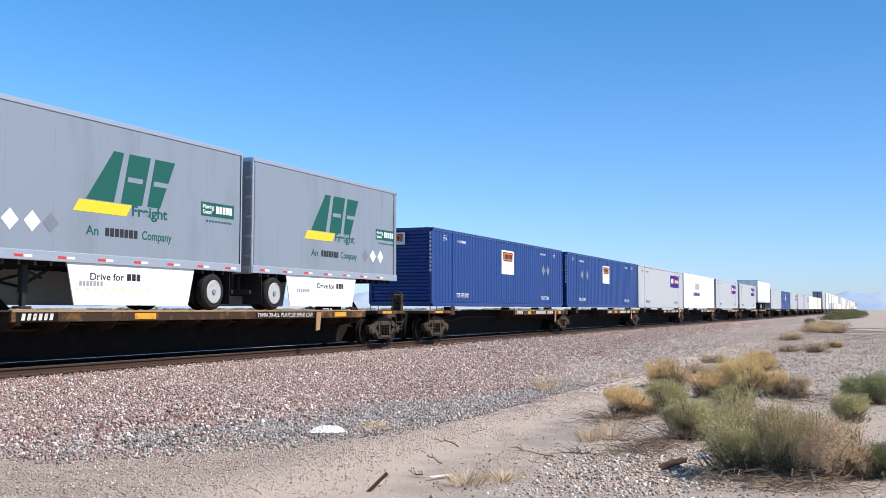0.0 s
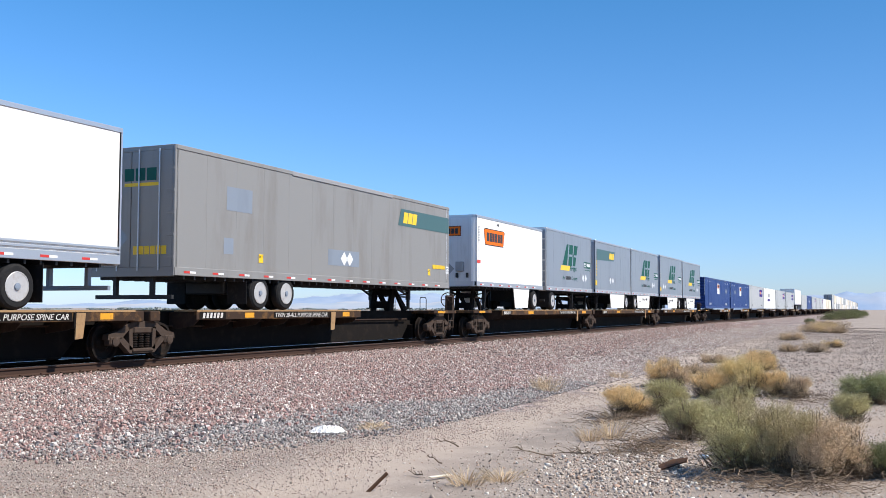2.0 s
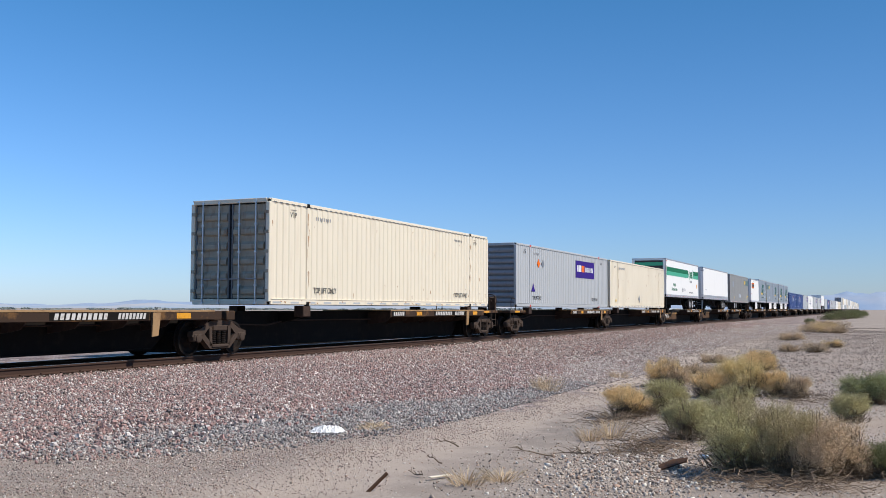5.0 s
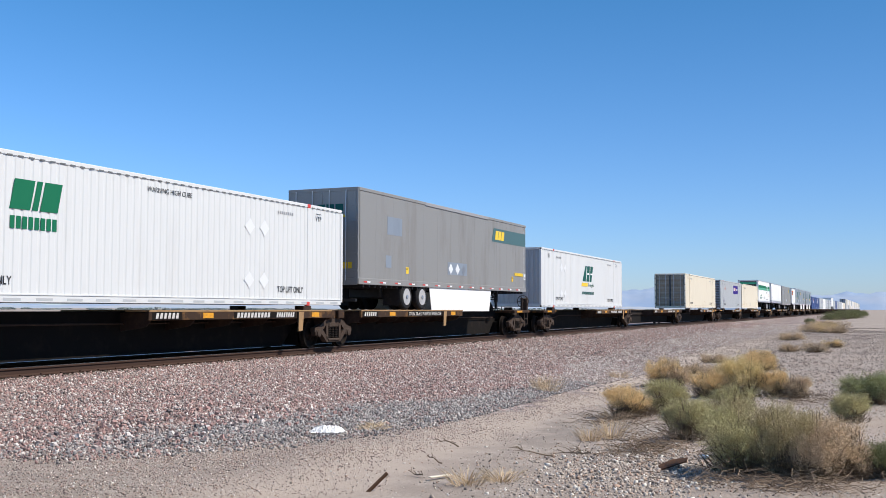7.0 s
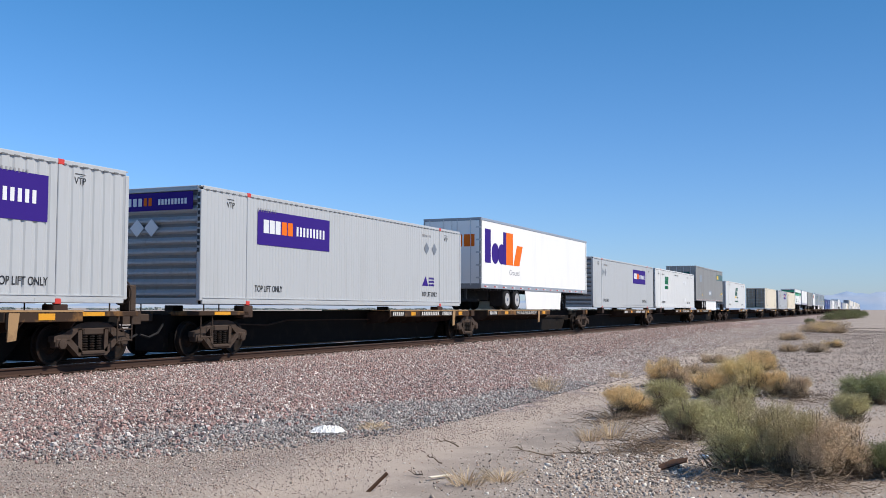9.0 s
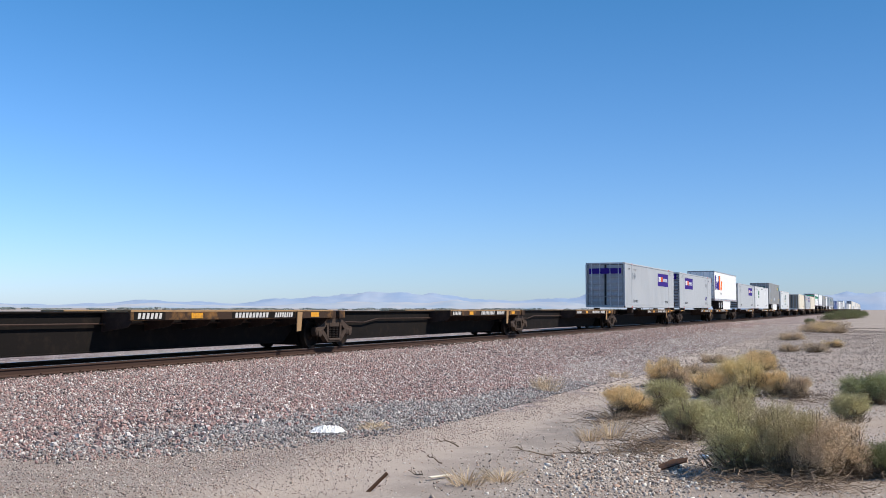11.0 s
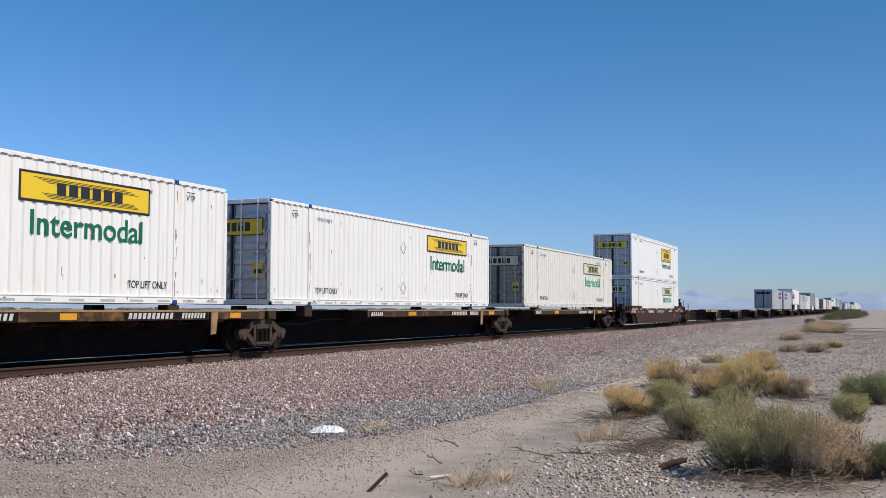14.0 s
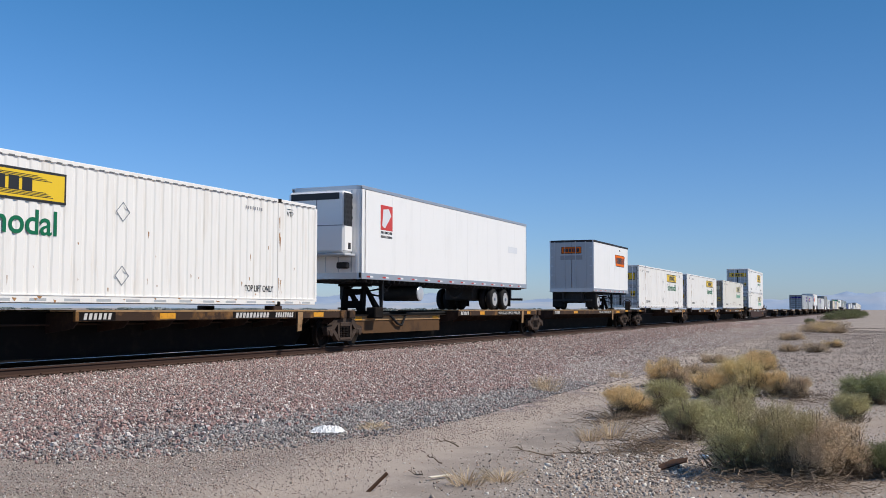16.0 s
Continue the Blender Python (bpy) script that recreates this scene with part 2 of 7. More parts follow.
RUST = (0.20, 0.10, 0.05)
M = {
    "silver": mat("silver_paint", (0.25, 0.285, 0.335), 0.42, 0.15, 0.22, 1.2, amount=0.7, stretch=(1, 1, 0.25), bump=0.03),
    "grey_old": mat("weathered_grey_paint", (0.265, 0.26, 0.25), 0.5, 0.1, 0.3, 1.0, (0.185, 0.165, 0.145), 0.7, (1, 1, 0.2), 0.05),
    "white": mat("white_paint", (0.88, 0.865, 0.835), 0.4, 0, 0.05, 1.5, (0.76, 0.75, 0.72), 0.4, (1, 1, 0.25), 0.03),
    "white_dull": mat("dull_white_paint", (0.66, 0.67, 0.665), 0.55, 0, 0.06, 1.6, (0.56, 0.55, 0.53), 0.45, (1.5, 1.5, 0.2), 0.04),
    "white_dirty": mat("dirty_white_paint", (0.87, 0.845, 0.795), 0.5, 0, 0.08, 2.0, (0.66, 0.57, 0.46), 0.45, (2, 2, 0.2), 0.05),
    "cream": mat("cream_paint", (0.78, 0.70, 0.55), 0.55, 0, 0.1, 2.0, (0.60, 0.50, 0.36), 0.45, (2, 2, 0.2), 0.05),
    "cream_pale": mat("pale_cream_paint", (0.77, 0.74, 0.66), 0.55, 0, 0.1, 2.0, (0.62, 0.54, 0.42), 0.45, (2, 2, 0.2), 0.05),
    "light_grey": mat("light_grey_paint", (0.455, 0.47, 0.48), 0.45, 0, 0.08, 1.6, (0.36, 0.36, 0.35), 0.45, (1.5, 1.5, 0.2), 0.04),
    "blue": mat("blue_paint", (0.007, 0.042, 0.20), 0.45, 0, 0.18, 1.5, (0.014, 0.05, 0.17), 0.5, (1.5, 1.5, 0.2), 0.04),
    "aluminium": mat("dull_aluminium", (0.55, 0.56, 0.58), 0.38, 0.7, 0.15, 4, bump=0.06),
    "door_grey": mat("grey_door_paint", (0.33, 0.345, 0.37), 0.5, 0, 0.2, 3, (0.22, 0.19, 0.16), 0.5, (2, 2, 0.4), 0.05),
    "end_mid": mat("mid_grey_end_paint", (0.33, 0.345, 0.37), 0.5, 0, 0.2, 3, (0.22, 0.19, 0.16), 0.5, (2, 2, 0.4), 0.05),
    "door_white": mat("white_door_paint", (0.54, 0.545, 0.56), 0.45, 0, 0.12, 3, (0.38, 0.34, 0.30), 0.6, (2, 2, 0.4), 0.05),
    "door_rusty": mat("rusty_beige_door_paint", (0.36, 0.31, 0.23), 0.6, 0, 0.25, 3, RUST, 0.7, (2, 2, 0.4), 0.08),
    "purple": mat("purple_sign_paint", (0.036, 0.014, 0.20), 0.7, 0, 0.06, 2, bump=0),
    "orange": mat("orange_sign_paint", (0.80, 0.16, 0.015), 0.7, 0, 0.06, 2, bump=0),
    "red": mat("red_sign_paint", (0.62, 0.05, 0.035), 0.4, 0, 0.06, 2, bump=0),
    "green": mat("dark_green_sign_paint", (0.014, 0.10, 0.085), 0.7, 0, 0.06, 2, bump=0),
    "green_mid": mat("green_sign_paint", (0.025, 0.36, 0.20), 0.4, 0, 0.06, 2, bump=0),
    "green_deep": mat("deep_green_sign_paint", (0.01, 0.15, 0.075), 0.7, 0, 0.06, 2, bump=0),
    "teal": mat("grey_green_band_paint", (0.055, 0.125, 0.13), 0.45, 0, 0.1, 2, bump=0),
    "yellow": mat("yellow_sign_paint", (0.84, 0.56, 0.02), 0.45, 0, 0.08, 2, bump=0),
    "yellow_old": mat("faded_yellow_sign_paint", (0.72, 0.66, 0.40), 0.55, 0, 0.2, 4, bump=0),
    "black": mat("black_sign_paint", (0.018, 0.018, 0.02), 0.5, 0, 0.1, 3, bump=0),
    "faded": mat("faded_grey_lettering", (0.30, 0.30, 0.31), 0.6, 0, 0.2, 6, bump=0),
    "placard": mat("white_placard", (0.74, 0.75, 0.76), 0.4, 0, 0.1, 5, bump=0),
    "placard_grey": mat("blank_metal_placard", (0.27, 0.28, 0.30), 0.4, 0.5, 0.2, 5, bump=0.05),
    "tape_red": mat("red_reflective_tape", (0.60, 0.04, 0.03), 0.35, 0, 0.1, 9, bump=0),
    "tape_white": mat("white_reflective_tape", (0.80, 0.80, 0.80), 0.35, 0, 0.1, 9, bump=0),
    "sill": mat("grimy_dark_steel", (0.010, 0.008, 0.007), 0.9, 0.0, 0.4, 2.5, (0.035, 0.024, 0.017), 0.5, bump=0.2),
    "brown": mat("brown_car_paint", (0.048, 0.030, 0.023), 0.7, 0, 0.35, 2.0, (0.12, 0.075, 0.05), 0.6, bump=0.1),
    "well": mat("red_brown_car_paint", (0.052, 0.027, 0.020), 0.7, 0, 0.25, 1.5, (0.08, 0.046, 0.034), 0.6, bump=0.06),
    "belly": mat("rusty_ochre_panel_paint", (0.11, 0.06, 0.029), 0.75, 0, 0.4, 1.4, (0.05, 0.03, 0.02), 0.9, bump=0.15),
    "beam": mat("rusty_tan_beam_paint", (0.05, 0.03, 0.02), 0.75, 0, 0.45, 2.0, (0.27, 0.135, 0.045), 1.0, bump=0.15),
    "deck": mat("worn_tan_deck_plate", (0.36, 0.225, 0.115), 0.8, 0, 0.4, 3.0, (0.12, 0.07, 0.045), 0.8, bump=0.15),
    "stripe": mat("orange_yellow_reflector", (0.72, 0.32, 0.012), 0.55, 0, 0.4, 5, (0.16, 0.08, 0.03), 0.8, bump=0),
    "letter": mat("worn_white_lettering", (0.60, 0.58, 0.55), 0.7, 0, 0.3, 12, (0.2, 0.15, 0.1), 0.6, bump=0),
    "truck": mat("rusty_cast_steel", (0.066, 0.047, 0.037), 0.85, 0, 0.5, 7, (0.05, 0.03, 0.02), 0.8, bump=0.3),
    "wheel": mat("dark_wheel_steel", (0.018, 0.014, 0.012), 0.7, 0.3, 0.4, 8, (0.06, 0.03, 0.018), 0.6, bump=0.15),
    "tyre": mat("black_tyre_rubber", (0.018, 0.018, 0.019), 0.8, 0, 0.3, 9, (0.05, 0.045, 0.04), 0.5, bump=0.2),
    "nose_alu": mat("pale_riveted_aluminium", (0.58, 0.59, 0.61), 0.42, 0.35, 0.15, 3, (0.40, 0.40, 0.40), 0.5, (2, 2, 0.4), 0.05),
    "rim": mat("white_wheel_rim", (0.50, 0.49, 0.48), 0.4, 0.2, 0.2, 8, (0.3, 0.22, 0.15), 0.5, bump=0.05),
    "slat_grey": mat("grey_slat_paint", (0.40, 0.405, 0.41), 0.5, 0, 0.2, 3, (0.22, 0.20, 0.18), 0.5, (2, 2, 0.4), 0.05),
    "end_grey": mat("shaded_recess_and_edge_grey", (0.15, 0.155, 0.16), 0.5, 0, 0.2, 3, (0.10, 0.09, 0.08), 0.5, (2, 2, 0.4), 0.05),
    "frame": mat("dark_chassis_paint", (0.014, 0.014, 0.015), 0.6, 0.1, 0.3, 5, (0.07, 0.06, 0.05), 0.5, bump=0.1),
    "chassis_grey": mat("grey_blue_chassis_paint", (0.24, 0.28, 0.34), 0.5, 0.1, 0.2, 5, bump=0.05),
    "rail": mat("rusty_rail_steel", (0.068, 0.040, 0.030), 0.8, 0.2, 0.35, 5, (0.06, 0.035, 0.028), 0.6, (0.3, 1, 1), 0.2),
    "railtop": mat("polished_rail_head", (0.35, 0.35, 0.37), 0.25, 0.9, 0.2, 3, bump=0.02),
    "tie": mat("weathered_creosoted_timber", (0.075, 0.058, 0.046), 0.9, 0, 0.4, 4, (0.13, 0.105, 0.085), 0.6, (0.3, 3, 3), 0.4),
    "rag": mat("white_plastic_sheet", (0.78, 0.77, 0.75), 0.45, 0, 0.1, 9, bump=0.1),
    "wood": mat("grey_brown_dead_wood", (0.23, 0.175, 0.13), 0.9, 0, 0.4, 6, (0.34, 0.28, 0.22), 0.5, (1, 1, 1), 0.4),
    "rust": mat("rust_run", (0.40, 0.225, 0.11), 0.8, 0, 0.4, 9, (0.24, 0.12, 0.06), 0.6, bump=0.05),
    "rustmetal": mat("rusty_metal_scrap", (0.12, 0.065, 0.04), 0.85, 0.2, 0.4, 9, bump=0.3),
}
GREYP = [(0.30, (0.38, 0.235, 0.205)), (0.24, (0.27, 0.185, 0.165)), (0.18, (0.43, 0.355, 0.315)), (0.10, (0.17, 0.14, 0.13)), (0.13, (0.66, 0.60, 0.55)), (0.05, (0.10, 0.09, 0.095))]
GREYB = [(0.28, (0.25, 0.235, 0.225)), (0.24, (0.34, 0.315, 0.295)), (0.18, (0.15, 0.145, 0.145)), (0.16, (0.50, 0.47, 0.43)), (0.14, (0.27, 0.19, 0.17))]
M["stone"] = stones_mat("pink_grey_crushed_rock", GREYP)
M["stone_ob"] = stones_mat("pink_grey_ballast_rock", GREYP, by_object=True)
M["stone_grey"] = stones_mat("grey_crushed_rock", GREYB)
M["pebble"] = stones_mat("pale_desert_pebbles", [(0.34, (0.45, 0.375, 0.31)), (0.28, (0.33, 0.275, 0.225)), (0.14, (0.68, 0.63, 0.56)), (0.08, (0.18, 0.15, 0.13)), (0.16, (0.40, 0.28, 0.21))])
M["stone_fine"] = stones_mat("pale_pinkish_fine_gravel", [(0.34, (0.40, 0.30, 0.255)), (0.26, (0.31, 0.24, 0.21)), (0.2, (0.50, 0.42, 0.36)), (0.1, (0.18, 0.15, 0.135)), (0.1, (0.62, 0.55, 0.49))])
M["stone_pale"] = stones_mat("whitish_crushed_rock", [(0.2, (0.56, 0.50, 0.45)), (0.32, (0.44, 0.37, 0.33)), (0.26, (0.34, 0.255, 0.23)), (0.08, (0.70, 0.66, 0.61)), (0.14, (0.2, 0.17, 0.16))])
M["stone_dark"] = stones_mat("dull_brown_pebbles", [(0.4, (0.24, 0.19, 0.165)), (0.3, (0.31, 0.25, 0.215)), (0.2, (0.17, 0.14, 0.125)), (0.1, (0.45, 0.39, 0.34))])
# bed colour darkened for the shade in gaps between the loose stones
M["ballast"] = earth_mat("ballast_bed", (0.15, 0.105, 0.095), [c for _, c in GREYP], (0.26, 0.215, 0.19), 22)
M["earth"] = earth_mat("pale_desert_earth", (0.335, 0.27, 0.22), [(0.42, 0.35, 0.29), (0.32, 0.265, 0.22), (0.38, 0.315, 0.26), (0.27, 0.225, 0.19), (0.48, 0.42, 0.36)], (0.255, 0.212, 0.178), 34, 0.28, 0.22, 0.5, (0.42, 0.342, 0.277))


# ---- mesh building ----
class Build:
    """Gathers faces of one mesh."""

    def __init__(self):
        self.v, self.f = [], []

    def add(self, verts, faces):
        k = len(self.v)
        self.v.extend(verts)
        self.f.extend([tuple(i + k for i in f) for f in faces])
        return self

    def box(self, x0, x1, y0, y1, z0, z1, c=0.0):
        if c <= 0:
            v = [(x, y, z) for x in (x0, x1) for y in (y0, y1) for z in (z0, z1)]
            return self.add(v, [(0, 1, 3, 2), (4, 6, 7, 5), (0, 4, 5, 1), (2, 3, 7, 6), (0, 2, 6, 4), (1, 5, 7, 3)])
        c = min(c, (x1 - x0) * 0.45, (y1 - y0) * 0.45, (z1 - z0) * 0.45)
        lo, hi = (x0, y0, z0), (x1, y1, z1)
        idx, v = {}, []
        for sx in (0, 1):
            for sy in (0, 1):
                for sz in (0, 1):
                    s = (sx, sy, sz)
                    for ax in range(3):
                        q = [hi[i] - (c if i != ax else 0) if s[i] else lo[i] + (c if i != ax else 0) for i in range(3)]
                        idx[(s, ax)] = len(v)
                        v.append(tuple(q))
        f = []
        for ax in range(3):
            b, d = [i for i in range(3) if i != ax]
            for s in (0, 1):
                ring = []
                for p, q in ((0, 0), (1, 0), (1, 1), (0, 1)):
                    k = [0, 0, 0]
                    k[ax], k[b], k[d] = s, p, q
                    ring.append(idx[(tuple(k), ax)])
                f.append(tuple(ring))
        for ax in range(3):
            b, d = [i for i in range(3) if i != ax]
            for p in (0, 1):
                for q in (0, 1):
                    k0, k1 = [0, 0, 0], [0, 0, 0]
                    k0[ax], k0[b], k0[d] = 0, p, q
                    k1[ax], k1[b], k1[d] = 1, p, q
                    k0, k1 = tuple(k0), tuple(k1)
                    f.append((idx[(k0, b)], idx[(k1, b)], idx[(k1, d)], idx[(k0, d)]))
        for s in [(i, j, k) for i in (0, 1) for j in (0, 1) for k in (0, 1)]:
            f.append((idx[(s, 0)], idx[(s, 1)], idx[(s, 2)]))
        return self.add(v, f)

    def prism(self, poly, axis, a, b):
        """A flat outline drawn out along an axis: x takes (y, z), y takes (x, z), z takes (x, y)."""
        def at(p, h):
            return {"x": (h, p[0], p[1]), "y": (p[0], h, p[1]), "z": (p[0], p[1], h)}[axis]
        n = len(poly)
        v = [at(p, a) for p in poly] + [at(p, b) for p in poly]
        return self.add(v, [tuple(range(n)), tuple(range(2 * n - 1, n - 1, -1))] + [(i, (i + 1) % n, n + (i + 1) % n, n + i) for i in range(n)])

    def turned(self, outline, axis, cx, cy, cz, n=20):
        """A profile of (along, radius) turned about an axis through the point."""
        v, f = [], []
        for h, r in outline:
            for i in range(n):
                a = 2 * math.pi * i / n
                p, q = r * math.cos(a), r * math.sin(a)
                v.append({"x": (cx + h, cy + p, cz + q), "y": (cx + p, cy + h, cz + q), "z": (cx + p, cy + q, cz + h)}[axis])
        m = len(outline)
        for j in range(m - 1):
            f += [(j * n + i, j * n + (i + 1) % n, (j + 1) * n + (i + 1) % n, (j + 1) * n + i) for i in range(n)]
        f += [tuple(range(n)), tuple(range((m - 1) * n, m * n))]
        return self.add(v, f)

    def tube(self, pts, r, n=6):
        pts = [Vector(p) for p in pts]
        v, f = [], []
        for i, p in enumerate(pts):
            d = (pts[min(i + 1, len(pts) - 1)] - pts[max(i - 1, 0)]).normalized()
            s = d.cross(Vector((0, 0, 1)) if abs(d.z) < 0.9 else Vector((1, 0, 0))).normalized()
            u = s.cross(d)
            rr = r[i] if isinstance(r, (list, tuple)) else r
            v += [tuple(p + (s * math.cos(2 * math.pi * k / n) + u * math.sin(2 * math.pi * k / n)) * rr) for k in range(n)]
        for j in range(len(pts) - 1):
            f += [(j * n + k, j * n + (k + 1) % n, (j + 1) * n + (k + 1) % n, (j + 1) * n + k) for k in range(n)]
        f += [tuple(range(n)), tuple(range((len(pts) - 1) * n, len(pts) * n))]
        return self.add(v, f)

    def mesh(self, name, material):
        me = bpy.data.meshes.new(name)
        me.from_pydata(self.v, [], self.f)
        me.validate()
        bm = bmesh.new()
        bm.from_mesh(me)
        bmesh.ops.recalc_face_normals(bm, faces=bm.faces)
        bm.to_mesh(me)
        bm.free()
        if material:
            me.materials.append(material)
        return me


def thing(name, label, category, group="", kind=""):
    return tagged(new(name), label, category, group, kind)


def part(name, b, material, parent, label="", smooth=False):
    me = b if isinstance(b, bpy.types.Mesh) else b.mesh(name, M[material] if isinstance(material, str) else material)
    if smooth:
        me.shade_smooth()
    ob = new(name, me)
    ob.parent = parent
    if label:
        ob["label"] = label
    return ob


def words(text, size, parent, x, y, z, material, name="lettering", face="side", squeeze=1.0, bold=0.0, upright=False):
    """Raised paint lettering, its lower left corner at the place; face: side looks to -y, rear to -x."""
    cu = bpy.data.curves.new(name, "FONT")
    cu.body, cu.size, cu.extrude, cu.offset = text, size * 1.38, 0.0015, bold
    if upright:
        cu.body, cu.space_line = "\n".join(text), 0.8
    tmp = bpy.data.objects.new(name, cu)
    me = bpy.data.meshes.new_from_object(tmp)
    bpy.data.objects.remove(tmp)
    me.materials.append(M[material])
    if face == "side":
        me.transform(Matrix.Translation((x, y, z)) @ Matrix.Rotation(math.pi / 2, 4, "X") @ Matrix.Diagonal((squeeze, 1, 1, 1)))
    else:
        me.transform(Matrix.Translation((x, y, z)) @ Matrix.Rotation(-math.pi / 2, 4, "Z") @ Matrix.Rotation(math.pi / 2, 4, "X") @ Matrix.Diagonal((squeeze, 1, 1, 1)))
    me.name = name
    return part(name, me, None, parent)


# ---- the line of the track and the train's progress ----
BEND = 0.6e-5


def track_y(x):
    return BEND * max(x - 20, 0) ** 2


def progress(t):
    return 30.795 * (t - 8) + 0.0196 * (t - 8) ** 2


RAIL = -0.13          # top of the rails
RIDERS = []


def rides(ob, x0):
    """The thing goes with the train; x0: its place along the track at 8 s."""
    RIDERS.append((ob, x0))
    return ob


# ---- ground, track ----
rnd = random.Random(4)


def spread(lo, hi, a, b, step, grow):
    """Grid lines: even steps from a to b, growing steps out to lo and hi."""
    xs, s = [a], step
    while xs[0] > lo:
        s *= grow
        xs.insert(0, max(lo, xs[0] - s))
    while xs[-1] < b:
        xs.append(xs[-1] + step)
    s = step
    while xs[-1] < hi:
        s *= grow
        xs.append(min(hi, xs[-1] + s))
    return xs


def ground_z(x, y):
    z = -0.62
    if y < -7 and -5 < x < 120:
        z += 0.05 * noise.noise((x * 0.25, y * 0.35, 0)) + 0.025 * noise.noise((x * 0.9, y * 1.1, 3))
        # low mound that carries the shrubs
        z += 0.02 * math.exp(-((x - 13) / 7) ** 2 - ((y + 14.6) / 1.6) ** 2)
        # wheel rut of the dirt lane
        z -= 0.05 * math.exp(-((y + 11.2) / 0.9) ** 2)
    return z


def foot_y(x):
    edge = np.interp(x, (8, 9.7, 11.3, 13.4, 16.8, 20, 31, 60), (-7.3, -8.1, -9.0, -9.6, -10.1, -10.2, -9.6, -8.8))
    return float(edge) + 0.2 * noise.noise((x * 0.35, 7, 0)) + 0.2 * noise.noise((x * 1.3, 2, 0))


def grey_y(x):
    """Where the pink stone of the slope gives way to grey, and further on to whitish, stone."""
    return float(np.interp(x, (8, 13.3, 19.4, 25, 31, 55, 75), (-6.3, -7.7, -9.2, -8.2, -7.0, -5.4, -5.0)))


def bed_z(x, off):
    """Ballast surface at an offset from the track's centre line."""
    if abs(off) < 2.1:
        return RAIL - 0.20
    if off > 0:
        return RAIL - 0.20 if off < 7 else -0.75
    k = (-off - 2.1) / (-foot_y(x) - 2.1)
    return RAIL - 0.20 - (0.42 + RAIL) * k - 0.05 * math.sin(min(k, 1) * math.pi) - max(0, k - 1) * 0.5


def sheet(name, xs, ys, zf, material, label, smooth=True):
    v = [(x, y, zf(x, y)) for x in xs for y in ys]
    n = len(ys)
    f = [(i * n + j, (i + 1) * n + j, (i + 1) * n + j + 1, i * n + j + 1) for i in range(len(xs) - 1) for j in range(n - 1)]
    me = bpy.data.meshes.new(name)
    me.from_pydata(v, [], f)
    me.materials.append(material)
    if smooth:
        me.shade_smooth()
    return tagged(new(name, me), label, name.replace("_", " "), kind="structure")


sheet("ground", spread(-1500, 4700, -4, 60, 0.3, 1.25), spread(-4000, 4700, -20, -6, 0.25, 1.25), ground_z, M["earth"], "pale gravelly desert earth with stones and ruts")

xs = spread(-150, 1900, 0, 60, 0.3, 1.15)
offs = [8.5, 6.9, 4.5, 2.1, 1.0, 0.0, -1.0, -2.1] + [-2.1 - 0.25 * i for i in range(1, 37)]
v, n = [], len(offs)
for x in xs:
    for o in offs:
        z = bed_z(x, o) + (0.03 * noise.noise((x * 1.7, o * 1.7, 0)) if o < -2.1 and x < 80 else 0)
        v.append((x, o + track_y(x), z))
me = bpy.data.meshes.new("ballast_bed")
me.from_pydata(v, [], [(i * n + j, i * n + j + 1, (i + 1) * n + j + 1, (i + 1) * n + j) for i in range(len(xs) - 1) for j in range(n - 1)])
me.materials.append(M["ballast"])
me.shade_smooth()
bed = tagged(new("ballast_bed", me), "pinkish grey crushed rock ballast sloping from the track", "ballast", kind="structure")


def rail(side):
    """A rail with foot, web and head, laid along the bend."""
    prof = [(-0.07, -0.17), (-0.07, -0.155), (-0.012, -0.13), (-0.012, -0.045), (-0.036, -0.035), (-0.036, -0.004), (-0.03, 0.0), (0.03, 0.0), (0.036, -0.004), (0.036, -0.035), (0.012, -0.045), (0.012, -0.13), (0.07, -0.155), (0.07, -0.17)]
    b = Build()
    line = spread(-150, 1900, 0, 60, 5, 1.15)
    m = len(prof)
    vv = [(x, side * 0.755 + p + track_y(x), q + RAIL) for x in line for p, q in prof]
    ff = [(i * m + j, i * m + (j + 1) % m, (i + 1) * m + (j + 1) % m, (i + 1) * m + j) for i in range(len(line) - 1) for j in range(m)]
    b.add(vv, ff)
    ob = tagged(new("rail", b.mesh("rail", M["rail"])), "brown rusty steel rail on ties and ballast", "rail", "rails of the track", "structure")
    top = Build()
    vv = [(x, side * 0.755 + p + track_y(x), q + RAIL) for x in line for p, q in ((-0.028, 0.0), (-0.028, 0.003), (0.028, 0.003), (0.028, 0.0))]
    top.add(vv, [(i * 4 + j, i * 4 + j + 1, (i + 1) * 4 + j + 1, (i + 1) * 4 + j) for i in range(len(line) - 1) for j in range(3)])
    part("running_surface", top, "railtop", ob, "polished steel running surface")
    return ob


near_rail, far_rail = rail(-1), rail(1)

# ---- distance ----


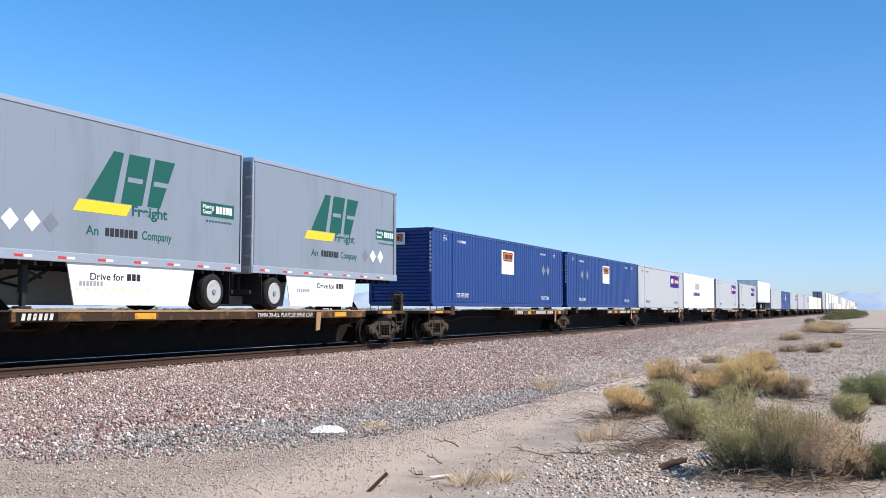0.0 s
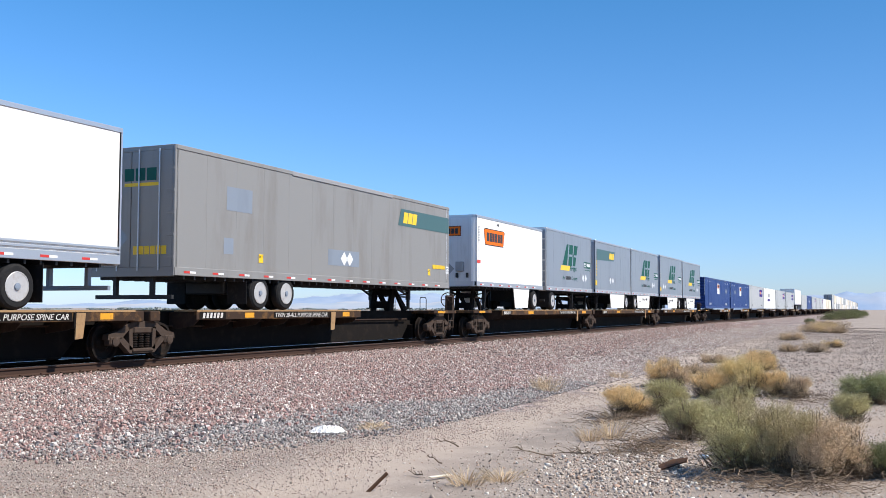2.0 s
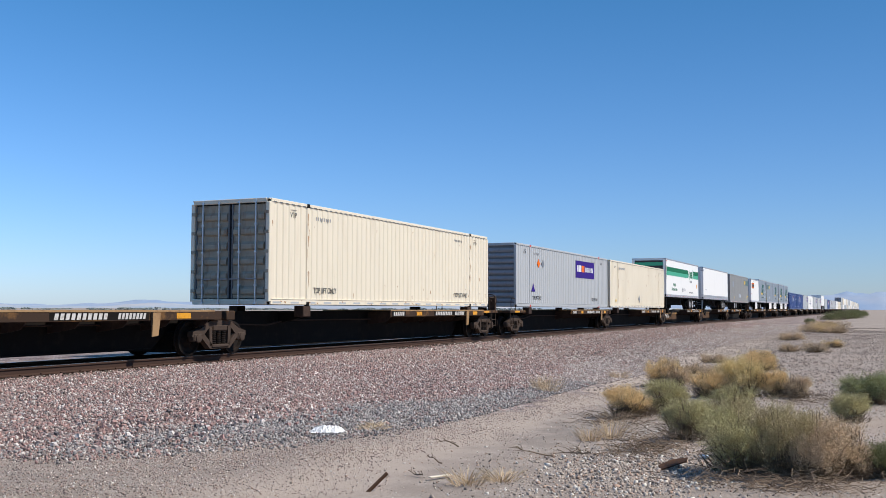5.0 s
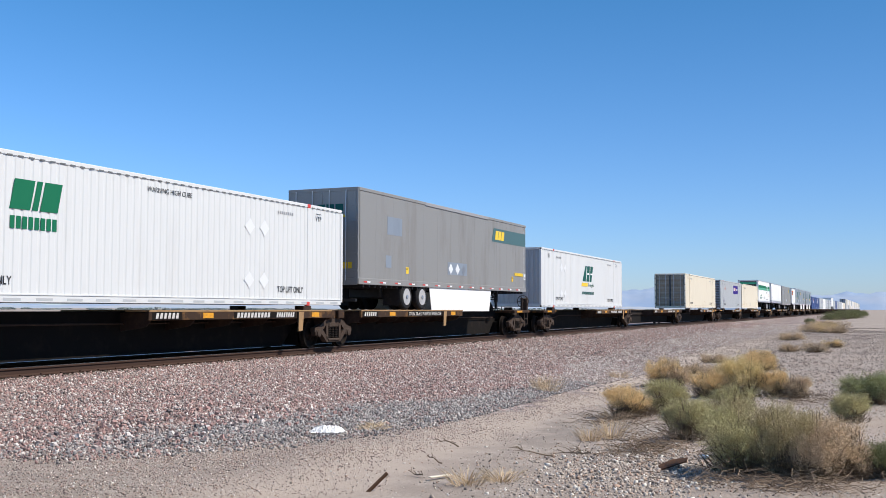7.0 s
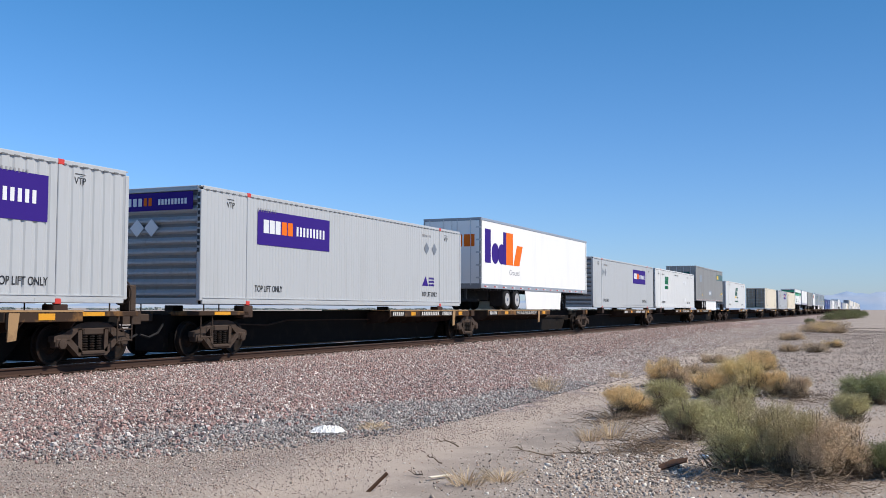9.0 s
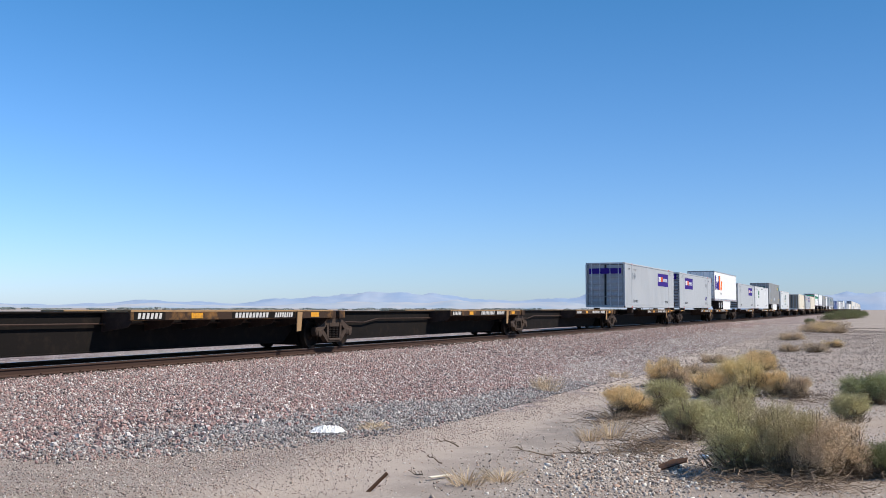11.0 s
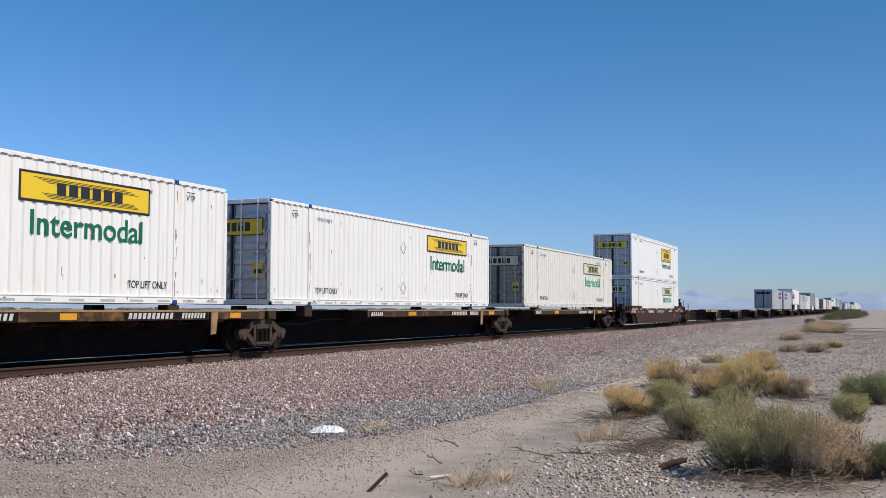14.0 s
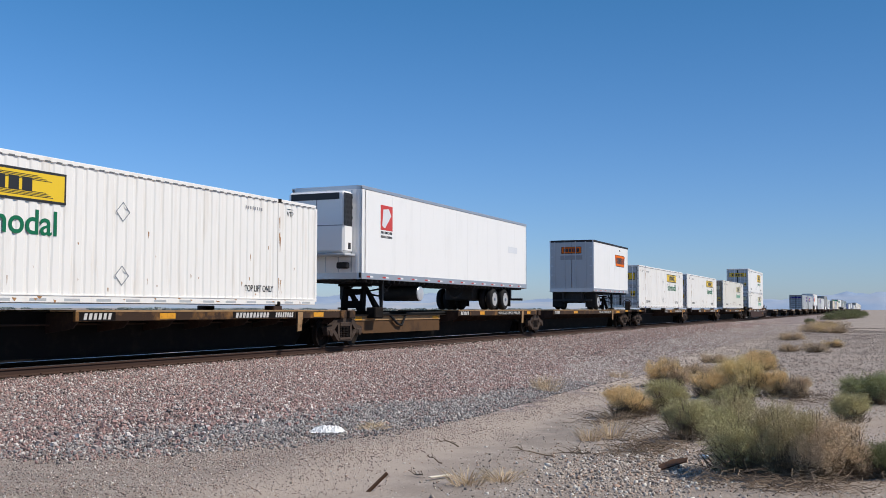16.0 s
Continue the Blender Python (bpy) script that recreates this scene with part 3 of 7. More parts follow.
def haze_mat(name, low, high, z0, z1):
    """Far land with the haze of miles of air painted into its colour."""
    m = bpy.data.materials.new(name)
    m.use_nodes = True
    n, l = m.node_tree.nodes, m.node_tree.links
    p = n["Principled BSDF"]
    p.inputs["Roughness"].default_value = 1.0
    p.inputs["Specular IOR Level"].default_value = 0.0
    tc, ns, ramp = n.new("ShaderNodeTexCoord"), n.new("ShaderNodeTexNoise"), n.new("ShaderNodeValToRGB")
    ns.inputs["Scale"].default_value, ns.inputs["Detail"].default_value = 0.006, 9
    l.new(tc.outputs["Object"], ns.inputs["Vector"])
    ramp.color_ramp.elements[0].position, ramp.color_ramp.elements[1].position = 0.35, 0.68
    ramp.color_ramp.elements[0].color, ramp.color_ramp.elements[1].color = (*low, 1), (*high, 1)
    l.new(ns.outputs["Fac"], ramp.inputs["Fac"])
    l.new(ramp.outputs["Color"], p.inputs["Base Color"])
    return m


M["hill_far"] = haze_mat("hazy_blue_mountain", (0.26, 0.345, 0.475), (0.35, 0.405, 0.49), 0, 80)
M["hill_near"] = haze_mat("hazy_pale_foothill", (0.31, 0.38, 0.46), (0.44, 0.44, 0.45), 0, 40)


def smoothed(me):
    me.shade_smooth()
    return me


def ridge(name, dist, a0, a1, heights, depth, seed, material, label):
    """A range seen over an arc of bearings (degrees from +y towards +x), with crests of the given heights."""
    b = Build()
    n, rows = 220, 9
    for i in range(n + 1):
        u = i / n
        ang = radians(a0 + (a1 - a0) * u)
        k = u * (len(heights) - 1)
        j = min(int(k), len(heights) - 2)
        s = k - j
        s = s * s * (3 - 2 * s)
        h = 0.78 * (heights[j] * (1 - s) + heights[j + 1] * s)
        for r in range(rows):
            w = r / (rows - 1)
            d = dist + depth * w
            shape = math.sin(math.pi * min(w * 0.62, 1)) ** 1.2
            q = 1 + 0.24 * noise.fractal((u * 30, w * 4.0, seed), 0.8, 2.0, 5)
            b.v.append((d * math.sin(ang), d * math.cos(ang) - 16, -2 + h * max(shape * q, 0)))
    for i in range(n):
        for r in range(rows - 1):
            b.f.append((i * rows + r, (i + 1) * rows + r, (i + 1) * rows + r + 1, i * rows + r + 1))
    return tagged(new(name, smoothed(b.mesh(name, M[material]))), label, "mountain", kind="structure")


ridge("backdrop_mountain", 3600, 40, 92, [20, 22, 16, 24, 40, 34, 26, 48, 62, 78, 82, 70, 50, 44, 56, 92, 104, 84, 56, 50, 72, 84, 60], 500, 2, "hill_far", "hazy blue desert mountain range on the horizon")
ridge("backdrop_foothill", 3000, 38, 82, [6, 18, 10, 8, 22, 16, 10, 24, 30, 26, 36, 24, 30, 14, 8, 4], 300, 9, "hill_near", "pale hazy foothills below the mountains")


# ---- freight ----
def bars(parent, x, z, w, h, y, material, n, name="lettering_bar", gap=0.35, slant=0.0):
    """Unreadable or private writing as a row of plain bars."""
    b = Build()
    step = w / n
    apart = name in ("sign_block", "mark_block") and n < 7
    for i in range(n):
        a = x + i * step
        c = a + step * (1 - gap)
        b.prism([(a, z), (c, z), (c + slant * h, z + h), (a + slant * h, z + h)], "y", y - 0.003, y)
        if apart:
            part(name, b, material, parent)
            b = Build()
    if not apart:
        tagged(part(name, b, material, parent), kind="stuff")


def plate(parent, x0, x1, z0, z1, y, material, name="sign", slant=0.0, label=""):
    s = slant * (z1 - z0)
    return part(name, Build().prism([(x0, z0), (x1, z0), (x1 + s, z1), (x0 + s, z1)], "y", y - 0.003, y), material, parent, label)


def rear_plate(parent, y0, y1, z0, z1, x, material, name="sign", label=""):
    return part(name, Build().prism([(y0, z0), (y1, z0), (y1, z1), (y0, z1)], "x", x - 0.003, x), material, parent, label)


def rear_bars(parent, y0, z, w, h, x, material, n, name="lettering_bar", gap=0.35):
    b = Build()
    step = w / n
    for i in range(n):
        a = y0 - i * step
        b.prism([(a, z), (a - step * (1 - gap), z), (a - step * (1 - gap), z + h), (a, z + h)], "x", x - 0.003, x)
    return tagged(part(name, b, material, parent), kind="stuff")


def diamond(parent, x, z, r, y, material="placard", name="placard"):
    return part(name, Build().prism([(x - r, z), (x, z - r), (x + r, z), (x, z + r)], "y", y - 0.004, y), material, parent)


def box_side(L, H, y, pitch, depth, z0, z1, sgn):
    """A pressed side wall with upright corrugations, as a folded sheet with thickness."""
    b = Build()
    x, prof = -L / 2 + 0.12, []
    end = L / 2 - 0.12
    while x < end - 1e-6:
        p = min(pitch, end - x)
        prof += [(x, 0), (x + p * 0.55, 0), (x + p * 0.68, depth), (x + p * 0.87, depth)]
        x += p
    prof.append((end, 0))
    n = len(prof)
    v = []
    for z in (z0, z1):
        v += [(px_, sgn * (y - d), z) for px_, d in prof]
    for z in (z0, z1):
        v += [(px_, sgn * (y - 0.06), z) for px_, d in prof]
    b.add(v, [(i, i + 1, n + i + 1, n + i) for i in range(n - 1)] + [(2 * n + i, 3 * n + i, 3 * n + i + 1, 2 * n + i + 1) for i in range(n - 1)])
    return b


def rust_runs(ob, x0, L, hw, z, H, pitch):
    """Short rust runs below seams, on the ridges of the wall and on the lifting posts."""
    r = random.Random(int(abs(x0) * 10))
    b = Build()

    def run(x, top, w, h, y):
        b.prism([(x - w, top), (x + w, top - 0.01), (x + w * 0.8, top - h * 0.5), (x + w * 0.2, top - h), (x - w * 0.5, top - h * 0.6)], "y", y - 0.0025, y)

    n = int((L - 0.24) / pitch)
    for i in range(30):
        x = -L / 2 + 0.12 + pitch * (r.randrange(n) + r.uniform(0.15, 0.42))
        low = r.random() < 0.65
        run(x, z + (r.uniform(0.3, 0.75) if low else r.uniform(1.0, H - 0.2)), r.uniform(0.006, 0.026), r.uniform(0.04, 0.2), -hw + 0.0115)
    for e in (-1, 1):
        for i in range(9):
            run(e * 6.096 + r.uniform(-0.05, 0.05), z + r.uniform(0.4, H - 0.15), r.uniform(0.008, 0.022), r.uniform(0.08, 0.45), -hw - 0.0045)
    for i in range(16):
        x = r.uniform(-L / 2 + 0.3, L / 2 - 0.3)
        run(x, z + r.uniform(0.08, 0.16), r.uniform(0.02, 0.07), r.uniform(0.03, 0.08), -hw - 0.0005)
    tagged(part("rust_stain", b, "rust", ob, "brown rust runs"), kind="stuff")


def container(x0, body, label, end="ribbed", pitch=0.30, depth=0.022, L=16.15, z=1.12, posts=True, end_mat=None, rails=None, castings="sill", group="containers on the train"):
    W, H = 2.59, 2.9
    ob = thing("shipping_container", label, "container", group)
    hw, hl = W / 2, L / 2
    rails = rails or body
    end_mat = end_mat or body
    for s in (-1, 1):
        part("side_wall", box_side(L, H, hw - 0.012, pitch, depth, z + 0.16, z + H - 0.09, s), body, ob)
        part("bottom_rail", Build().box(-hl + 0.1, hl - 0.1, s * hw - 0.05 if s > 0 else -hw, hw if s > 0 else -hw + 0.05, z + 0.02, z + 0.17, 0.012), rails, ob)
        part("top_rail", Build().box(-hl + 0.1, hl - 0.1, hw - 0.05 if s > 0 else -hw, hw if s > 0 else -hw + 0.05, z + H - 0.10, z + H, 0.012), rails, ob)
        for e in (-1, 1):
            ex = (-hl, -hl + 0.13) if e < 0 else (hl - 0.13, hl)
            yy = (hw - 0.12, hw) if s > 0 else (-hw, -hw + 0.12)
            part("corner_post", Build().box(*ex, *yy, z + 0.1, z + H - 0.1, 0.015), rails, ob)
            if posts and (s < 0 or abs(x0) < 200):
                px_ = e * 6.096
                part("lifting_post", Build().box(px_ - 0.07, px_ + 0.07, yy[0] + 0.05 if s > 0 else -hw - 0.004, hw + 0.004 if s > 0 else -hw + 0.07, z + 0.1, z + H - 0.1, 0.012), rails, ob)
                for zz in (z - 0.005, z + H - 0.11) if s < 0 else ():
                    part("corner_casting", Build().box(px_ - 0.085, px_ + 0.085, yy[0] + 0.04 if s > 0 else -hw - 0.008, hw + 0.008 if s > 0 else -hw + 0.08, zz, zz + 0.115, 0.012), castings, ob)
    if abs(x0) < 320:
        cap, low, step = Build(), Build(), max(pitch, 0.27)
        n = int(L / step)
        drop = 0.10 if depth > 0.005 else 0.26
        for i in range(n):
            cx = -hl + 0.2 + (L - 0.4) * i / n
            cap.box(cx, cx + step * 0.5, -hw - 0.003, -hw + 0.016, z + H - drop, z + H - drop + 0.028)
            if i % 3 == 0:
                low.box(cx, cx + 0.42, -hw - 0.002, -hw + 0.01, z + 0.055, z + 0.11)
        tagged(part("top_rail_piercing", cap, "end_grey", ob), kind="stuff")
        tagged(part("bottom_rail_trim", low, "blue" if body == "blue" else "light_grey", ob), kind="stuff")
        part("rail_lip", Build().box(-hl + 0.12, hl - 0.12, -hw - 0.012, -hw + 0.02, z + 0.165, z + 0.185), rails, ob)
    if body in ("white_dirty", "cream", "cream_pale") and posts:
        rust_runs(ob, x0, L, hw, z, H, pitch)
    part("roof", Build().box(-hl + 0.02, hl - 0.02, -hw + 0.03, hw - 0.03, z + H - 0.03, z + H - 0.006), body, ob)
    part("floor_frame", Build().box(-hl + 0.1, hl - 0.1, -hw + 0.05, hw - 0.05, z + 0.03, z + 0.15), "sill", ob)
    part("front_wall", Build().box(hl - 0.08, hl - 0.03, -hw + 0.1, hw - 0.1, z + 0.1, z + H - 0.03), end_mat, ob)
    # the end towards -x
    if end == "doors":
        doors(ob, -hl, hw, z, H, end_mat)
    elif end == "ribbed":
        b = Build()
        b.box(-hl + 0.10, -hl + 0.13, -hw + 0.1, hw - 0.1, z + 0.1, z + H - 0.05)
        # recess coloured darker than the ribs, for the shade between them
        part("end_wall", b, "end_grey" if end_mat != "blue" else end_mat, ob)
        b = Build()
        for i in range(10):
            zz = z + 0.20 + i * 0.255
            b.prism([(-hl + 0.10, zz), (-hl + 0.02, zz + 0.05), (-hl + 0.02, zz + 0.10), (-hl + 0.10, zz + 0.18)], "y", -hw + 0.14, hw - 0.14)
        part("end_ribs", b, end_mat, ob)
    else:
        b = Build()
        b.box(-hl + 0.05, -hl + 0.08, -hw + 0.1, hw - 0.1, z + 0.1, z + H - 0.05)
        part("end_wall", b, end_mat, ob)
        b = Build()
        for i in range(9):
            yy = -hw + 0.2 + i * 0.245
            b.prism([(-hl + 0.05, yy), (-hl + 0.01, yy + 0.04), (-hl + 0.01, yy + 0.13), (-hl + 0.05, yy + 0.17)], "z", z + 0.2, z + H - 0.15)
        part("end_ribs", b, end_mat, ob)
    part("end_header", Build().box(-hl, -hl + 0.09, -hw + 0.1, hw - 0.1, z + H - 0.12, z + H, 0.012), rails, ob)
    part("end_sill", Build().box(-hl, -hl + 0.09, -hw + 0.1, hw - 0.1, z + 0.02, z + 0.17, 0.012), rails, ob)
    return rides(ob, x0 + hl)


def doors(ob, x, hw, z, H, m):
    """Two ribbed door leaves with black gaskets, locking rods, handles and hinges."""
    part("door_gasket", Build().box(x + 0.075, x + 0.12, -0.03, 0.03, z + 0.16, z + H - 0.11).box(x + 0.075, x + 0.12, -hw + 0.10, hw - 0.10, z + 0.15, z + 0.185).box(x + 0.075, x + 0.12, -hw + 0.10, hw - 0.10, z + H - 0.145, z + H - 0.11), "tyre", ob, "black rubber door gasket")
    for s in (-1, 1):
        a, b_ = (0.03, hw - 0.12) if s > 0 else (-hw + 0.12, -0.03)
        leaf = part("door", Build().box(x + 0.088, x + 0.115, a + 0.01, b_ - 0.01, z + 0.19, z + H - 0.15, 0.01), m, ob)
        edge = Build()
        for y0, y1 in ((a + 0.005, a + 0.05), (b_ - 0.05, b_ - 0.005)):
            edge.box(x + 0.05, x + 0.10, y0, y1, z + 0.185, z + H - 0.145, 0.008)
        part("door_edge", edge, "end_grey", leaf)
        b = Build()
        for i in range(6):
            zz = z + 0.27 + i * 0.405
            for k0, k1 in ((0.07, 0.235), (0.305, 0.705), (0.775, 0.93)):
                y0, y1 = a + (b_ - a) * k0, a + (b_ - a) * k1
                b.prism([(x + 0.09, zz), (x + 0.022, zz + 0.05), (x + 0.014, zz + 0.11), (x + 0.022, zz + 0.17), (x + 0.09, zz + 0.26)], "y", y0, y1)
        tagged(part("door_ribs", b, m, leaf), kind="stuff")
        rod = "white" if m == "door_white" else "aluminium"
        for k in (0.27, 0.74):
            yy = a + (b_ - a) * k
            part("locking_rod", Build().tube([(x - 0.01, yy, z + 0.04), (x - 0.01, yy, z + H - 0.03)], 0.021, 8), rod, leaf)
            hb = Build()
            hb.box(x - 0.035, x - 0.005, yy - 0.03, yy + 0.30, z + 0.70, z + 0.73) if s < 0 else hb.box(x - 0.035, x - 0.005, yy - 0.30, yy + 0.03, z + 0.70, z + 0.73)
            part("door_handle", hb, "faded", leaf)
            kp = Build()
            for zz in (0.06, 0.55, 1.45, 2.2, H - 0.09):
                kp.box(x - 0.035, x + 0.03, yy - 0.035, yy + 0.035, z + zz - 0.03, z + zz + 0.03, 0.006)
            part("rod_hardware", kp, rod, leaf)
        for i in range(5):
            zz = z + 0.35 + i * 0.53
            yy = hw - 0.16 if s > 0 else -hw + 0.02
            part("hinge", Build().box(x - 0.012, x + 0.09, yy, yy + 0.14, zz, zz + 0.09, 0.008), m, leaf)


def tyre_wheel(ob, x, y, z, r, rim="rim"):
    """A road wheel; its tyre faces to the side away from the thing's middle."""
    o = -1 if y < 0 else 1
    w = 0.26
    t = part("tyre", Build().turned([(-w / 2, r * 0.62), (-w / 2, r * 0.86), (-w / 2 + 0.04, r * 0.97), (-w / 2 + 0.09, r), (w / 2 - 0.09, r), (w / 2 - 0.04, r * 0.97), (w / 2, r * 0.86), (w / 2, r * 0.62)], "y", x, y, z, 28), "tyre", ob, smooth=False)
    e = o * w / 2
    part("rim", Build().turned([(e + o * 0.006, r * 0.64), (e + o * 0.014, r * 0.60), (e - o * 0.02, r * 0.565), (e - o * 0.10, r * 0.54), (e - o * 0.13, r * 0.50), (e - o * 0.12, r * 0.34)], "y", x, y, z, 24), rim, t)
    if y > -1:
        return
    part("hub", Build().turned([(e - o * 0.125, r * 0.24), (e - o * 0.06, r * 0.22), (e - o * 0.03, r * 0.17), (e + o * 0.03, r * 0.15), (e + o * 0.035, r * 0.08)], "y", x, y, z, 16), "chassis_grey", t)
    h, nuts = Build(), Build()
    for i in range(10):
        a = 2 * math.pi * i / 10
        nuts.turned([(e - o * 0.12, r * 0.035), (e - o * 0.085, r * 0.035)], "y", x + r * 0.30 * math.cos(a), y, z + r * 0.30 * math.sin(a), 6)
        if i % 2:
            h.turned([(e - o * 0.128, r * 0.065), (e - o * 0.116, r * 0.065)], "y", x + r * 0.43 * math.cos(a), y, z + r * 0.43 * math.sin(a), 8)
    tagged(part("nut_ring", nuts, "frame", t), kind="stuff")
    part("hand_hole", h, "frame", t)


def tape(ob, hl, z, y, step=1.1, n0=0.35):
    k, red, white = -hl + n0, Build(), Build()
    while k < hl - 0.6:
        red.box(k, k + 0.22, y - 0.004, y - 0.001, z, z + 0.05)
        white.box(k + 0.225, k + 0.44, y - 0.004, y - 0.001, z, z + 0.05)
        k += step
    tagged(part("reflective_tape", red, "tape_red", ob), kind="stuff")
    tagged(part("reflective_tape", white, "tape_white", ob), kind="stuff")


def trailer(x0, L, body, label, rear_left, axles, z0=1.93, z1=4.93, seam=1.22, skirt=None, nose="aluminium", rails="aluminium", door=None, legs="frame", group="trailers on the train", rim="rim", top=None, rear=None):
    """A road trailer riding on the train. rear_left: its doors are at -x. axles: places from the rear end."""
    ob = thing("semi_trailer", label, "trailer", group)
    hl, hw = L / 2, 1.295
    f = -1 if rear_left else 1          # where the rear is
    door = door or body
    for s in (-1, 1):
        yy = (hw - 0.03, hw) if s > 0 else (-hw, -hw + 0.03)
        part("side_wall", Build().box(-hl + 0.06, hl - 0.06, *yy, z0 + 0.2, z1 - 0.1), body, ob)
        if seam:
            b, k = Build(), -hl + seam
            while k < hl - 0.3:
                b.box(k - 0.025, k + 0.025, s * hw - 0.0015 if s < 0 else hw, s * hw if s < 0 else hw + 0.0015, z0 + 0.2, z1 - 0.1)
                k += seam
            tagged(part("wall_seams", b, body, ob), kind="stuff")
        out = (hw - 0.02, hw + 0.018) if s > 0 else (-hw - 0.018, -hw + 0.02)
        part("bottom_rail", Build().box(-hl + 0.03, hl - 0.03, *out, z0, z0 + 0.2, 0.01), rails, ob)
        part("top_rail", Build().box(-hl + 0.03, hl - 0.03, *out, z1 - 0.11, z1, 0.012), top or rails, ob)
    part("roof", Build().box(-hl + 0.03, hl - 0.03, -hw + 0.02, hw - 0.02, z1 - 0.03, z1 - 0.005), "aluminium", ob)
    part("floor", Build().box(-hl + 0.03, hl - 0.03, -hw + 0.03, hw - 0.03, z0 + 0.04, z0 + 0.2), "frame", ob)
    b = Build()
    k = -hl + 0.4
    while k < hl - 0.3:
        b.box(k, k + 0.06, -hw + 0.04, hw - 0.04, z0 - 0.08, z0 + 0.05)
        k += 0.4
    tagged(part("underframe", b, "frame", ob), kind="stuff")
    tape(ob, hl, z0 + 0.06, -hw - 0.018)
    # nose and doors
    nx = -f * hl
    r = 0.22
    outline = [(nx + f * 0.3, -hw)]
    for i in range(7):
        a = math.pi / 2 * i / 6
        outline.append((nx + f * (r - r * math.sin(a)), -hw + r - r * math.cos(a)))
    for i in range(7):
        a = math.pi / 2 * (1 - i / 6)
        outline.append((nx + f * (r - r * math.sin(a)), hw - r + r * math.cos(a)))
    outline.append((nx + f * 0.3, hw))
    part("front_wall", Build().prism([(p, q) for p, q in outline], "z", z0 + 0.02, z1 - 0.01), body if nose != "aluminium" else "nose_alu", ob)
    cap = [(p - f * 0.006, q * 1.004) for p, q in outline]
    part("front_top_cap", Build().prism(cap, "z", z1 - 0.12, z1 + 0.005), rails, ob)
    part("front_bottom_cap", Build().prism(cap, "z", z0, z0 + 0.2), rails, ob)
    for s in (-1, 1):
        b = Build()
        pr = [(nx + f * (r - (r + 0.008) * math.sin(math.pi / 2 * i / 6)), s * (hw - r + (r + 0.008) * math.cos(math.pi / 2 * i / 6))) for i in range(7)]
        pr += [(p + f * 0.02, q - s * 0.02) for p, q in reversed(pr)]
        b.prism(pr, "z", z0 + 0.2, z1 - 0.12)
        part("corner_post", b, body, ob)
        rv = Build()
        for k in range(5):
            yy = -0.95 + 0.47 * k
            rv.box(min(nx, nx - f * 0.004), max(nx, nx - f * 0.004), yy - 0.02, yy + 0.02, z0 + 0.22, z1 - 0.14)
        if s < 0:
            tagged(part("nose_seams", rv, "aluminium", ob), kind="stuff")
    rx = f * hl
    for s in (-1, 1):
        a, c = (0.01, hw - 0.07) if s > 0 else (-hw + 0.07, -0.01)
        d = part("door", Build().box(min(rx, rx - f * 0.05), max(rx, rx - f * 0.05), a, c, z0 + 0.2, z1 - 0.12, 0.01), door, ob)
        yy = (hw - 0.07, hw) if s > 0 else (-hw, -hw + 0.07)
        part("rear_post", Build().box(min(rx, rx - f * 0.12), max(rx, rx - f * 0.12), *yy, z0, z1, 0.012), rear or rails, ob)
        for i in range(5):
            zz = z0 + 0.4 + i * 0.52
            xx = rx + f * 0.012
            part("hinge", Build().box(min(xx, xx - f * 0.05), max(xx, xx - f * 0.05), (hw - 0.22) if s > 0 else -hw + 0.01, (hw - 0.01) if s > 0 else -hw + 0.22, zz, zz + 0.07, 0.006), rails, d)
        for k in (0.3, 0.8):
            yr = a + (c - a) * k
            xx = rx + f * 0.03
            part("locking_rod", Build().tube([(xx, yr, z0 + 0.12), (xx, yr, z1 - 0.08)], 0.016, 6), "aluminium", d)
    part("rear_header", Build().box(min(rx, rx - f * 0.1), max(rx, rx - f * 0.1), -hw + 0.06, hw - 0.06, z1 - 0.12, z1, 0.01), rear or top or rails, ob)
    part("rear_sill", Build().box(min(rx, rx - f * 0.1), max(rx, rx - f * 0.1), -hw + 0.06, hw - 0.06, z0 - 0.02, z0 + 0.2, 0.01), rear or rails, ob)
    # guard under the doors
    g = Build()
    gx = rx - f * 0.12
    for s in (-1, 1):
        g.box(min(gx, gx - f * 0.1), max(gx, gx - f * 0.1), s * 0.55 - 0.05, s * 0.55 + 0.05, z0 - 0.46, z0)
    g.box(min(gx, gx - f * 0.09), max(gx, gx - f * 0.09), -1.15, 1.15, z0 - 0.55, z0 - 0.45, 0.01)
    part("underride_guard", g, "frame" if legs == "frame" else legs, ob)
    # axles, wheels
    deck = 0.995
    R = 0.45
    sub = Build()
    a0, a1 = rx - f * (min(axles) - 0.7), rx - f * (max(axles) + 0.9)
    for s in (-1, 1):
        sub.box(min(a0, a1), max(a0, a1), s * 0.52 - 0.05, s * 0.52 + 0.05, z0 - 0.34, z0 - 0.06, 0.01)
    sub.box(min(a0, a1), max(a0, a1), -0.5, 0.5, z0 - 0.12, z0 - 0.08)
    part("suspension_frame", sub, legs, ob)
    part("slider_box", Build().box(*sorted((a0, a1)), -0.62, 0.62, deck + R * 0.9, z0 - 0.02, 0.03), "frame", ob)
    for d in axles:
        cx = rx - f * d
        part("axle", Build().turned([(-1.0, 0.065), (1.0, 0.065)], "y", cx, 0, deck + R, 10), "frame", ob)
        part("spring_hanger", Build().prism([(cx - 0.4, z0 - 0.3), (cx + 0.4, z0 - 0.3), (cx + 0.12, deck + R + 0.05), (cx - 0.12, deck + R + 0.05)], "y", -0.62, -0.5), "frame", ob)
